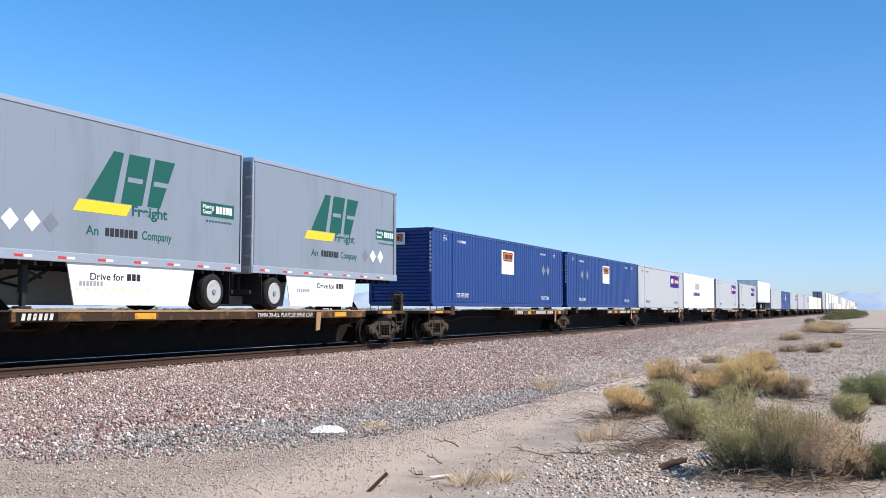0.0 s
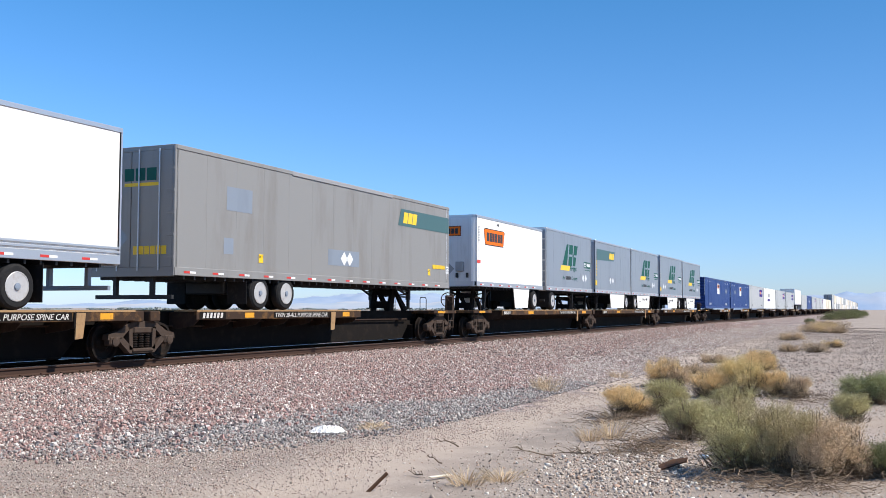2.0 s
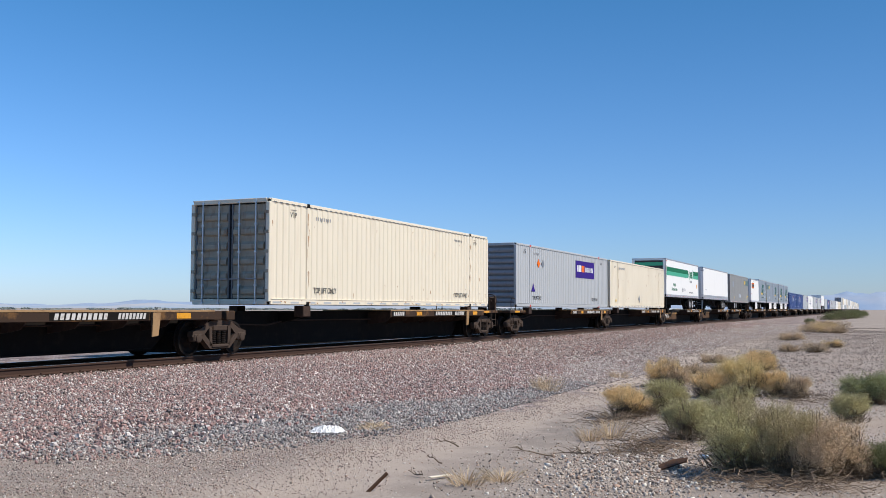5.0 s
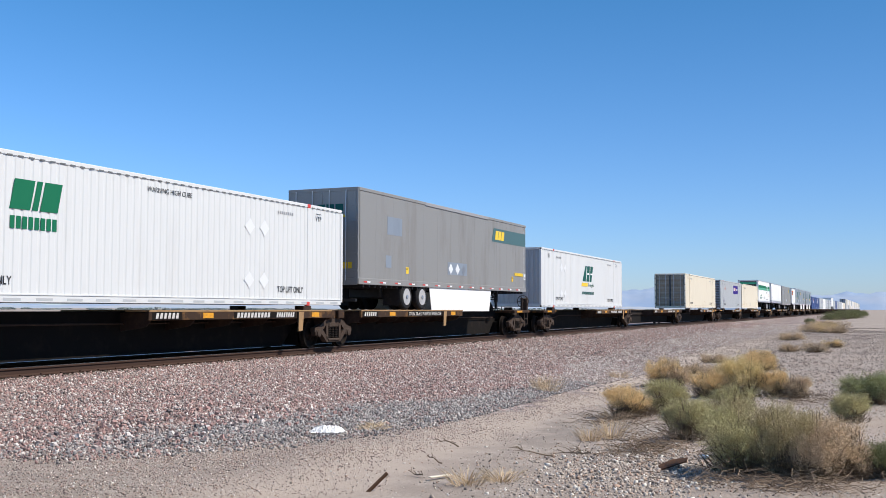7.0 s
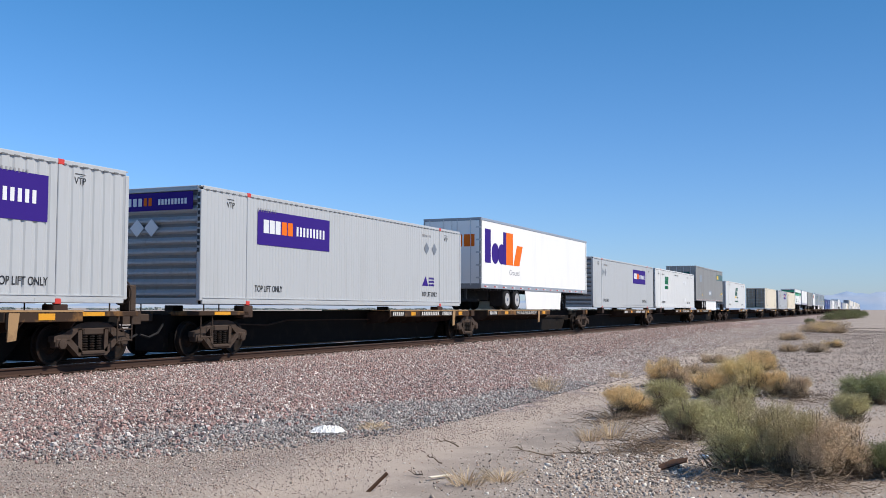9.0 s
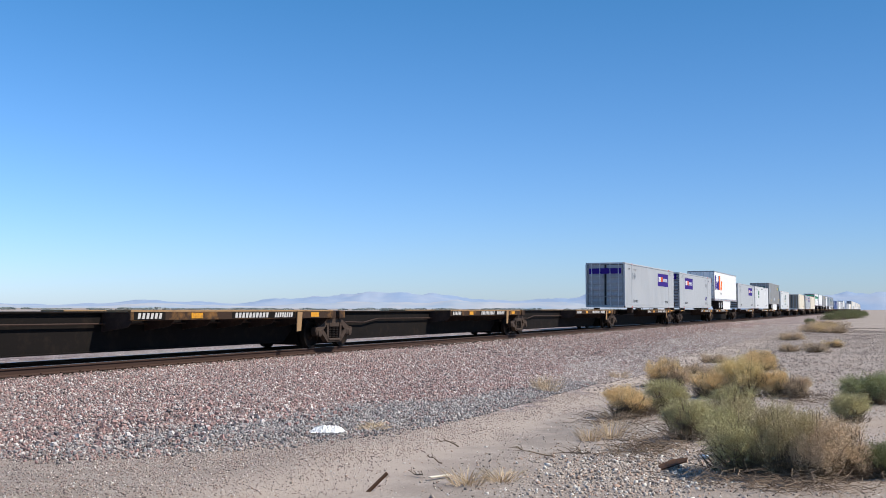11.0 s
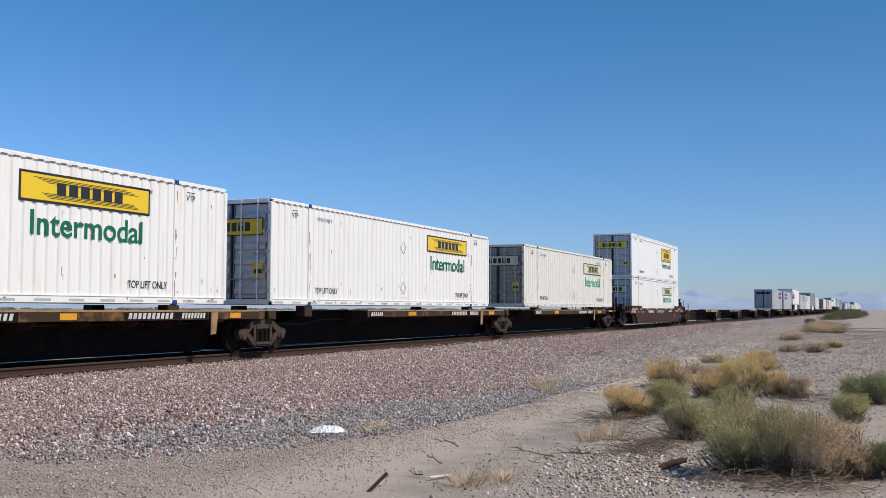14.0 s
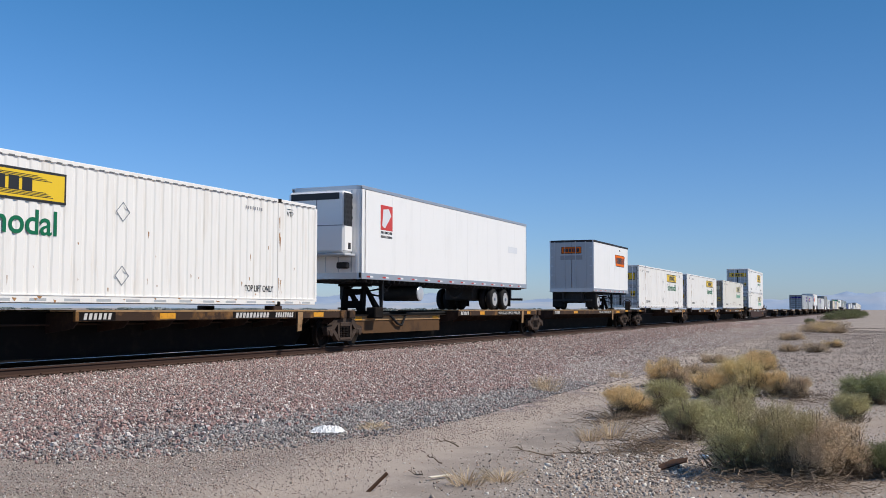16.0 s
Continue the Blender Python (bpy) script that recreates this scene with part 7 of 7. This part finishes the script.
    verts = np.stack([p, p + d * L * 0.5 + q * W, p + d * L, p + d * L * 0.5 - q * W], 1).reshape(-1, 3).tolist()
    faces = np.arange(len(verts)).reshape(-1, 4).tolist()
    if twigs:
        # bare dry twigs low down
        for i in range(twigs):
            an = r.uniform(0, 2 * math.pi)
            s0 = Vector((0.5 * w * r.random() * math.cos(an), 0.5 * w * r.random() * math.sin(an), 0.0))
            e0 = s0 * r.uniform(1.1, 1.6) + Vector((r.gauss(0, 0.06) * w, r.gauss(0, 0.06) * w, r.uniform(0.08, 0.42) * h))
            m0 = s0.lerp(e0, 0.5) + Vector((r.gauss(0, 0.03), r.gauss(0, 0.03), r.gauss(0.02, 0.03)))
            sb.tube([s0, m0, e0], [0.004, 0.003, 0.0012], 3)
    me = bpy.data.meshes.new("crown")
    me.from_pydata(verts, [], faces)
    me.materials.append(M[leaf])
    part("crown", me, None, ob)
    me = bpy.data.meshes.new("woody_base")
    me.from_pydata(sb.v, [], sb.f)
    me.materials.append(M["stem"])
    tagged(part("woody_base", me, None, ob), kind="stuff")
    return ob


SAGE, TAN, STRAW = "rounded sage green desert shrub on gravelly ground", "dry tan desert shrub on gravelly ground", "bleached straw-coloured dry shrub on gravel"
shrub(10.45, -15.0, 0.9, 0.72, "sage", SAGE, 182, 58000, 1, 0.022, twigs=90)
shrub(10.35, -15.4, 0.82, 0.84, "olive", SAGE, 165, 50000, 2, 0.022, twigs=80)
shrub(10.25, -15.66, 0.66, 0.76, "straw_leaf", STRAW, 151, 32000, 22, 0.022, twigs=120)
shrub(10.6, -15.88, 0.6, 0.64, "straw_leaf", STRAW, 151, 13000, 23, 0.022, twigs=220)
shrub(12.95, -14.02, 0.74, 0.62, "sage", SAGE, 167, 32000, 3, 0.022, twigs=60)
shrub(15.2, -14.22, 0.84, 0.64, "sage", SAGE, 165, 17000, 5, 0.024, twigs=30)
shrub(14.1, -14.3, 0.62, 0.48, "olive", SAGE, 156, 12000, 17, 0.024, twigs=30)
shrub(15.05, -12.72, 0.74, 0.55, "tan_leaf", TAN, 176, 24000, 4, 0.024, twigs=160)
shrub(15.75, -13.15, 0.82, 0.64, "sage", SAGE, 183, 24000, 16, 0.024, twigs=20)
shrub(22.25, -11.85, 0.9, 0.72, "tan_leaf", TAN, 180, 20000, 6, 0.03, twigs=40)
shrub(22.0, -12.15, 0.66, 0.55, "straw_leaf", STRAW, 169, 14000, 24, 0.03, twigs=60)
shrub(19.35, -13.28, 0.76, 0.6, "tan_leaf", TAN, 178, 22000, 7, 0.028, twigs=40)
shrub(19.75, -13.8, 1.0, 0.92, "olive_tan", TAN, 198, 32000, 8, 0.028, twigs=40)
shrub(28.7, -13.15, 1.05, 0.58, "tan_leaf", TAN, 204, 20000, 9, 0.034, twigs=20)
shrub(19.7, -14.42, 0.6, 0.6, "tan_leaf", TAN, 164, 18000, 10, 0.028, twigs=40)
shrub(19.5, -14.8, 0.5, 0.5, "straw_leaf", STRAW, 155, 9000, 11, 0.028, twigs=90)
shrub(19.05, -16.05, 1.05, 0.62, "sage_dark", SAGE, 204, 28000, 12, 0.028, twigs=60)
shrub(16.2, -15.78, 0.64, 0.5, "sage", SAGE, 167, 22000, 14, 0.024, twigs=30)
shrub(10.75, -16.3, 0.66, 0.42, "creosote", "dark green low shrub on gravelly ground", 169, 19000, 15, 0.022, twigs=20)
shrub(116.6, -8.84, 1.15, 0.72, "creosote", "small dark green bush beside the track", 80, 5906, 18, 0.09)
for i, (x, y, w, h) in enumerate(((77, -12.6, 2.4, 0.7), (80, -11.2, 2.0, 0.6), (74, -13.3, 1.8, 0.6), (86, -12.0, 2.6, 0.7), (92, -10.8, 2.6, 0.7), (98, -12.4, 3.0, 0.8), (104, -11.2, 3.0, 0.7), (42.0, -12.84, 0.9, 0.34), (41.4, -13.88, 1.2, 0.44), (46, -14.3, 1.0, 0.35), (58, -11.6, 1.4, 0.4), (33, -11.3, 1.0, 0.3), (36, -12.4, 0.9, 0.28), (25.5, -12.6, 0.9, 0.26), (27, -11.6, 0.9, 0.3))):
    shrub(x, y, w, h, "straw_leaf" if i % 3 else "tan_leaf", "low dry straw-coloured weeds beside the lane", 110, 2600, 30 + i, 0.05 if x < 50 else 0.08, "dry_weeds", "dry weeds")
for i in range(14):
    x = 165 + i * 11
    shrub(x, -9.0 - 2.4 * ((i * 7) % 5) / 5, 4.6, 1.0 + 0.18 * ((i * 3) % 4), "creosote", "dark green roadside creosote bush far off", 90, 2400, 60 + i, 0.22, "creosote_bush", "roadside bushes")


def grass_tuft(x, y, w, h, seed, label="dry straw grass tuft on gravel"):
    r = random.Random(seed)
    b = Build()
    for i in range(90):
        a, d = r.uniform(0, 2 * math.pi), r.random()
        s = Vector((w * 0.35 * d * math.cos(a), w * 0.35 * d * math.sin(a), 0))
        e = s + Vector((w * 0.3 * math.cos(a) + r.gauss(0, 0.03), w * 0.3 * math.sin(a) + r.gauss(0, 0.03), h * r.uniform(0.3, 1.0)))
        m = s.lerp(e, 0.55) + Vector((0, 0, 0.12 * h))
        b.tube([s, m, e], [0.003, 0.0025, 0.001], 3)
    me = bpy.data.meshes.new("dry_grass")
    me.from_pydata(b.v, [], b.f)
    me.materials.append(M["straw_leaf"])
    ob = tagged(new("dry_grass", me), label, "grass", "dry grass tufts")
    ob.location = (x, y, max(ground_z(x, y), bed_z(x, y) if y > -9.4 else -9) - 0.01)


for i, (x, y, w, h) in enumerate(((19.3, -10.1, 0.7, 0.42), (19.7, -9.8, 0.5, 0.3), (12.2, -9.85, 0.45, 0.12), (12.5, -9.7, 0.35, 0.1), (8.85, -12.64, 0.45, 0.17), (9.1, -12.9, 0.4, 0.14), (12.9, -13.0, 0.5, 0.3), (12.6, -12.8, 0.4, 0.22), (24, -10.4, 0.6, 0.25), (31, -10.2, 0.7, 0.3), (17.3, -13.0, 0.5, 0.2), (11.6, -14.7, 0.4, 0.2), (14.8, -12.6, 0.5, 0.18))):
    grass_tuft(x, y, w, h, 200 + i)


def dead_branch(x, y, length, turn, seed, n=6, label="grey dead branch lying on gravel"):
    r = random.Random(seed)
    b = Build()
    p = Vector((0, 0, 0.03))
    pts = [p.copy()]
    for i in range(5):
        p += Vector((length / 5, r.gauss(0, 0.03) * length, r.gauss(0.004, 0.012)))
        p.z = max(p.z, 0.012)
        pts.append(p.copy())
    b.tube(pts, [0.010, 0.009, 0.008, 0.006, 0.004, 0.002], 5)
    for i in range(n):
        s = r.choice(pts[:-1])
        e = s + Vector((r.uniform(0.1, 0.35) * length, r.gauss(0, 0.16) * length, r.uniform(0, 0.2) * length))
        b.tube([s, s.lerp(e, 0.5) + Vector((0, 0, 0.02)), e], [0.005, 0.0035, 0.0015], 4)
    ob = tagged(new("dead_branch", b.mesh("dead_branch", M["wood"])), label, "branch", "dead branches")
    ob.matrix_world = pose(x, y, ground_z(x, y), 0, 0, turn)


for i, (x, y, L, a, n) in enumerate(((12.0, -13.6, 0.9, 200, 9), (11.8, -13.9, 0.8, 160, 9), (11.5, -13.75, 0.8, 120, 10), (11.9, -13.8, 0.7, 60, 10), (13.4, -14.0, 0.7, 300, 7), (11.7, -14.35, 0.9, 250, 3), (10.7, -12.9, 0.7, 130, 4), (9.0, -12.1, 0.35, 70, 2), (11.1, -11.6, 0.45, 100, 2), (9.7, -12.0, 0.3, 80, 2), (10.2, -15.3, 0.7, 80, 10), (9.7, -15.6, 0.6, 120, 10), (11.2, -13.2, 0.8, 110, 6))):
    dead_branch(x, y, L * 0.62, a, 300 + i, n + 3)

def twig_litter(x, y, sx, sy, n, seed, lift):
    """A tangle of thin dry twigs on the ground."""
    r = random.Random(seed)
    b = Build()
    for i in range(n):
        p = Vector((r.gauss(0, sx), r.gauss(0, sy), 0))
        a, L = r.uniform(0, 2 * math.pi), r.uniform(0.08, 0.34)
        p.z = ground_z(x + p.x, y + p.y) + 0.006 + lift * r.random() ** 2
        q = p + Vector((L * math.cos(a), L * math.sin(a), r.uniform(-0.1, 0.35) * L))
        q.z = max(q.z, ground_z(x + q.x, y + q.y) + 0.004)
        m = p.lerp(q, 0.5) + Vector((r.gauss(0, 0.025), r.gauss(0, 0.025), r.uniform(0.0, 0.04)))
        t = r.uniform(0.0018, 0.0045)
        b.tube([p, m, q], [t, t * 0.8, t * 0.4], 3)
    me = bpy.data.meshes.new("twig_litter")
    me.from_pydata(b.v, [], b.f)
    me.materials.append(M["twig"])
    ob = tagged(new("twig_litter", me), "tangle of dry brown twigs on gravel", "twigs", kind="stuff")
    ob.location = (x, y, 0)


twig_litter(11.85, -13.75, 0.50, 0.26, 420, 77, 0.20)
twig_litter(9.75, -15.35, 0.26, 0.42, 520, 78, 0.10)
twig_litter(14.3, -12.75, 0.30, 0.30, 200, 79, 0.12)
twig_litter(18.8, -15.1, 0.45, 0.35, 160, 80, 0.14)

# ---- litter ----


def rag(x, y):
    b = Build()
    n, m = 22, 14
    for i in range(n + 1):
        for j in range(m + 1):
            u, v = i / n - 0.5, j / m - 0.5
            k = max(0.0, 1 - (2.05 * u) ** 2 - (2.1 * v) ** 2) ** 0.5
            z = 0.05 * k * (0.8 + 0.9 * noise.noise((u * 6, v * 7, 2))) + 0.10 * k * abs(noise.noise((u * 7 + v * 9, v * 6 - u * 4, 5)))
            b.v.append((u * 0.46 * (1 + 0.3 * noise.noise((0, v * 6, 9))), v * 0.34 * (1 + 0.3 * noise.noise((u * 6, 0, 4))), max(z, 0.004)))
    b.f = [(i * (m + 1) + j, (i + 1) * (m + 1) + j, (i + 1) * (m + 1) + j + 1, i * (m + 1) + j + 1) for i in range(n) for j in range(m)]
    ob = tagged(new("plastic_sheet", b.mesh("plastic_sheet", M["rag"])), "crumpled white plastic sheet on the gravel slope foot", "litter")
    ob.matrix_world = pose(x, y, ground_z(x, y) + 0.02, 0, 0, -60)


rag(11.75, -9.4)
stick = tagged(new("rusty_bar", Build().box(-0.17, 0.17, -0.016, 0.016, -0.012, 0.012, 0.004).mesh("rusty_bar", M["rustmetal"])), "dark rusty flat metal bar sticking up", "scrap")
stick.matrix_world = pose(8.3, -11.93, -0.60, 20, -42, -50)
plank = tagged(new("wood_splinter", Build().box(-0.13, 0.13, -0.02, 0.02, 0, 0.015, 0.004).mesh("wood_splinter", M["cream"])), "short pale wooden splinter on gravel", "scrap")
plank.matrix_world = pose(8.98, -12.3, ground_z(8.98, -12.3) + 0.02, 0, 0, -30)
scrap = tagged(new("rusty_sheet", Build().prism([(-0.2, -0.05), (0.12, -0.07), (0.2, 0.0), (0.05, 0.07), (-0.16, 0.05)], "z", 0, 0.012).mesh("rusty_sheet", M["rustmetal"])), "bent rusty metal sheet lying on gravel", "scrap")
scrap.matrix_world = pose(10.6, -14.25, ground_z(10.6, -14.25) + 0.05, 8, -12, -40)
M["bottle"] = mat("clear_blue_plastic", (0.55, 0.68, 0.78), 0.2, 0, 0.2, 20, bump=0)
for i, (x, y) in enumerate(((11.9, -14.45), (11.25, -14.5), (13.3, -13.9), (14.9, -15.5), (14.6, -15.62), (11.0, -16.0), (20.3, -11.2), (24.6, -12.2))):
    ob = tagged(new("plastic_bottle", Build().turned([(0, 0.02), (0.01, 0.033), (0.12, 0.033), (0.16, 0.014), (0.185, 0.014)], "x", 0, 0, 0.033, 12).mesh("plastic_bottle", M["bottle"])), "discarded pale blue plastic bottle on gravel", "litter", "litter bottles")
    ob.matrix_world = pose(x, y, ground_z(x, y) + 0.004, 0, 0, 47 * i) @ Matrix.Scale(0.7, 4)

# ---- far side of the line ----
treeline = random.Random(12)
for i in range(50):
    a = radians(40 + 46 * i / 50 + treeline.uniform(-0.3, 0.3))
    d = treeline.uniform(700, 1000)
    x, y = d * math.sin(a), d * math.cos(a) - 16
    w, h = treeline.uniform(9, 24), treeline.uniform(0.8, 2.0)
    r = random.Random(500 + i)
    b = Build()
    vv, fc = [], []
    for k in range(160):
        t = r.random()
        an = r.uniform(0, 2 * math.pi)
        rad = w * 0.5 * math.sqrt(max(0, 1 - (t * 1.6 - 0.6) ** 2)) * r.uniform(0.6, 1.05)
        p = Vector((rad * math.cos(an), rad * math.sin(an), h * (0.1 + 0.9 * t * r.uniform(0.75, 1.0))))
        q = Vector((r.gauss(0, 1), r.gauss(0, 1), r.gauss(0, 1))).normalized() * 0.7
        s = q.cross(Vector((r.gauss(0, 1), r.gauss(0, 1), r.gauss(0, 1)))).normalized() * 0.5
        n0 = len(vv)
        vv += [tuple(p - q), tuple(p + s), tuple(p + q), tuple(p - s)]
        fc.append((n0, n0 + 1, n0 + 2, n0 + 3))
    tree = thing("desert_tree", "grey green desert tree paled by haze, far beyond the line", "tree", "far trees")
    tree.location = (x, y, -0.62)
    me = bpy.data.meshes.new("crown")
    me.from_pydata(vv, [], fc)
    # leaf colours paled with the haze of distance
    me.materials.append(M["far_leaf"] if "far_leaf" in M else M.setdefault("far_leaf", leaf_mat("hazy_grey_green_leaf", [(0.5, (0.25, 0.29, 0.28)), (0.5, (0.31, 0.35, 0.32))])))
    part("crown", me, None, tree)
    part("trunk", Build().tube([(0, 0, 0), (0.1, 0, h * 0.35), (0.3, 0.1, h * 0.7)], [0.3, 0.2, 0.08], 6), "wood", tree)

# ---- ties, spikes, stones ----
tie_mesh = Build().box(-0.115, 0.115, -1.3, 1.3, RAIL - 0.36, RAIL - 0.172, 0.01).mesh("tie", M["tie"])
plate_mesh = Build().box(-0.09, 0.09, -0.19, 0.19, RAIL - 0.176, RAIL - 0.160, 0.004).mesh("tie_plate", M["rail"])
anchor_mesh = Build().box(-0.02, 0.02, -0.10, -0.06, RAIL - 0.19, RAIL - 0.135, 0.005).mesh("rail_anchor", M["rail"])
track = tagged(new("track_ties"), "dark weathered timber ties bedded in ballast", "tie", kind="structure")
for i in range(110):
    x = 8 + i * 0.53
    ob = new("tie", tie_mesh)
    ob.parent, ob.location = track, (x, track_y(x), 0)
    if i < 50:
        pl = new("tie_plate", plate_mesh)
        pl.parent, pl.location = track, (x, track_y(x) - 0.755, 0)
        an = new("rail_anchor", anchor_mesh)
        an.parent, an.location = near_rail, (x + 0.17, track_y(x) - 0.755, 0)
b = Build()
for i in range(500):
    x = 8 + (110 + i) * 0.53
    b.box(x - 0.115, x + 0.115, track_y(x) - 1.3, track_y(x) + 1.3, RAIL - 0.36, RAIL - 0.172)
tagged(part("far_ties", b, "tie", track), kind="stuff")


def scatter(name, n, place, lo, hi, material, seed, label, parent=None, fine=False):
    """Many angular stones in one mesh."""
    g = np.random.default_rng(seed)
    if fine:
        base = np.array([(1, 1, 1), (1, -1, -1), (-1, 1, -1), (-1, -1, 1)], float) * 0.9
        faces = np.array([(0, 1, 2), (0, 3, 1), (0, 2, 3), (1, 3, 2)])
    else:
        base = np.array([(1, 0, 0), (-1, 0, 0), (0, 1, 0), (0, -1, 0), (0, 0, 1), (0, 0, -1)], float) * 1.25
        faces = np.array([(0, 2, 4), (2, 1, 4), (1, 3, 4), (3, 0, 4), (2, 0, 5), (1, 2, 5), (3, 1, 5), (0, 3, 5)])
    nv, nf = len(base), len(faces)
    pos = place(g, n)
    n = len(pos)
    size = lo + (hi - lo) * g.random(n) ** 2.0
    v = (base[None] * g.uniform(0.6, 1.0, (n, nv, 1)) + g.normal(size=(n, nv, 3)) * 0.22) * g.uniform(0.65, 1.25, (n, 1, 3))
    q = g.normal(size=(n, 4))
    q /= np.linalg.norm(q, axis=1, keepdims=True)
    w, x, y, z = q.T
    R = np.stack([1 - 2 * (y * y + z * z), 2 * (x * y - z * w), 2 * (x * z + y * w), 2 * (x * y + z * w), 1 - 2 * (x * x + z * z), 2 * (y * z - x * w), 2 * (x * z - y * w), 2 * (y * z + x * w), 1 - 2 * (x * x + y * y)], 1).reshape(n, 3, 3)
    v = np.einsum("nij,nkj->nki", R, v) * (size * 0.5)[:, None, None] + pos[:, None, :]
    f = (faces[None] + (np.arange(n) * nv)[:, None, None]).reshape(-1, 3)
    me = bpy.data.meshes.new(name)
    me.vertices.add(n * nv)
    me.vertices.foreach_set("co", v.reshape(-1))
    me.loops.add(n * nf * 3)
    me.loops.foreach_set("vertex_index", f.reshape(-1))
    me.polygons.add(n * nf)
    me.polygons.foreach_set("loop_start", np.arange(n * nf) * 3)
    me.polygons.foreach_set("loop_total", np.full(n * nf, 3))
    me.update(calc_edges=True)
    me.validate()
    me.materials.append(M[material])
    ob = new(name, me)
    if parent:
        ob.parent = parent
    return tagged(ob, label, "gravel", kind="stuff")


def on_bed(x0, x1, y0, y1, grey):
    """Places on the ballast slope; grey: its foot, where the stone is grey, or the pink rest."""
    def place(g, n):
        xs_, ys_ = g.uniform(x0, x1, n), g.uniform(y0, y1, n)
        out = []
        for x, y in zip(xs_, ys_):
            if x < 0.86 * (y + 16.3) - 1.5:
                continue
            foot = foot_y(x)
            k = (-y - 2.1) / (-foot - 2.1)
            if k > 1.3 or (k > 1.0 and g.random() < (k - 1) * 5):
                continue
            p = min(max((grey_y(x) - y + 0.9 * noise.noise((x * 0.3, y * 0.6, 4))) * 1.6, 0), 1) * (0.85 if x > 22 else 0.92 if x > 11 else max(0.3, 0.92 - (11 - x) * 0.25))
            if (g.random() < p) != grey:
                continue
            out.append((x, y + track_y(x), max(bed_z(x, y), ground_z(x, y) if y < -7 else -9) + g.uniform(-0.004, 0.02)))
        return np.array(out).reshape(-1, 3)
    return place


def on_earth(x0, x1, y0, y1, dens):
    def place(g, n):
        out = []
        for x, y in zip(g.uniform(x0, x1, n), g.uniform(y0, y1, n)):
            if x < 0.86 * (y + 16.3) - 1.5 or g.random() > dens(x, y):
                continue
            out.append((x, y, ground_z(x, y) + g.uniform(-0.006, 0.008)))
        return np.array(out).reshape(-1, 3)
    return place


def patch(x, y):
    """Stonier ground away from the swept lane."""
    lane = math.exp(-((y + 11.3 - 0.03 * (x - 9)) / 1.1) ** 2)
    return min(1, max(0.14, 0.55 + 0.9 * noise.noise((x * 0.5, y * 0.7, 11)) - 0.75 * lane))


def rocky(x, y):
    return min(1, max(0.0, 1.3 * math.exp(-((x - 10.2) / 1.6) ** 2 - ((y + 13.9) / 0.75) ** 2) + 0.7 * math.exp(-((x - 16.2) / 1.5) ** 2 - ((y + 14.9) / 0.6) ** 2)))


scatter("ballast_stones", 135000, on_bed(8, 30, -10.4, -0.95, False), 0.020, 0.066, "stone", 1, "pinkish grey crushed rock ballast stones")
scatter("ballast_stones_grey", 90000, on_bed(8, 22, -10.4, -5.5, True), 0.018, 0.06, "stone_grey", 2, "grey crushed rock at the slope foot")
scatter("pale_stones_middle", 42000, on_bed(22, 30, -10.6, -5.5, True), 0.018, 0.058, "stone_pale", 10, "whitish crushed rock at the slope foot")
scatter("ballast_stones_beyond", 52000, on_bed(30, 110, -9.6, -0.95, False), 0.035, 0.085, "stone", 3, "pinkish grey crushed rock ballast stones", fine=True)
scatter("pale_stones_beyond", 60000, on_bed(30, 110, -9.8, -3.5, True), 0.028, 0.075, "stone_pale", 4, "pale crushed rock at the slope foot", fine=True)
def fringe(x, y):
    """Fine gravel that thins out from the slope foot to the lane."""
    return min(1, max(0, (y + 11.3 + 0.8 * noise.noise((x * 0.6, y * 0.8, 3))) / 1.7 + 0.25))


scatter("fine_gravel", 120000, on_earth(6, 20, -12.2, -7.0, fringe), 0.006, 0.028, "stone_fine", 8, "fine pinkish grey gravel below the slope", fine=True)
scatter("desert_pebbles", 95000, on_earth(6, 26, -17.5, -8.7, patch), 0.006, 0.034, "pebble", 5, "pale pebbles strewn over the earth", fine=True)
scatter("desert_rocks", 52000, on_earth(7, 20, -16.5, -12, rocky), 0.010, 0.062, "pebble", 6, "pale grey broken stones in a patch")
scatter("distant_pebbles", 110000, on_earth(20, 100, -24, -9.4, lambda x, y: 0.75), 0.02, 0.07, "stone_dark", 7, "dull brown pebbles strewn over the earth", fine=True)
# the nearest ballast stones, one by one
g = np.random.default_rng(9)
shapes = []
for k in range(6):
    b = Build()
    v = np.array([(x, y, z) for x in (-1, 1) for y in (-1, 1) for z in (-1, 1)]) * g.uniform(0.5, 1.0, (8, 3)) * 0.032
    b.add([tuple(p) for p in v], [(0, 1, 3, 2), (4, 6, 7, 5), (0, 4, 5, 1), (2, 3, 7, 6), (0, 2, 6, 4), (1, 5, 7, 3)])
    shapes.append(b.mesh("stone", M["stone_ob"]))
count = 0
while count < 150:
    x, y = g.uniform(9, 14), g.uniform(-8.8, -6.2)
    if x < 0.86 * (y + 16.3) - 1.0:
        continue
    ob = new("stone", shapes[count % 6])
    ob.parent = bed
    ob.matrix_basis = pose(x, y, bed_z(x, y) + 0.03, *(g.uniform(0, 360, 3)))
    count += 1


def motions():
    for ob, x0 in RIDERS:
        rows = []
        for t in range(0, 17, 2):
            x = x0 + progress(t)
            slope = 2 * BEND * max(x - 20, 0)
            rows.append((float(t), pose(x, track_y(x), 0, 0, 0, math.degrees(math.atan(slope)))))
        walk(ob, rows)


motions()
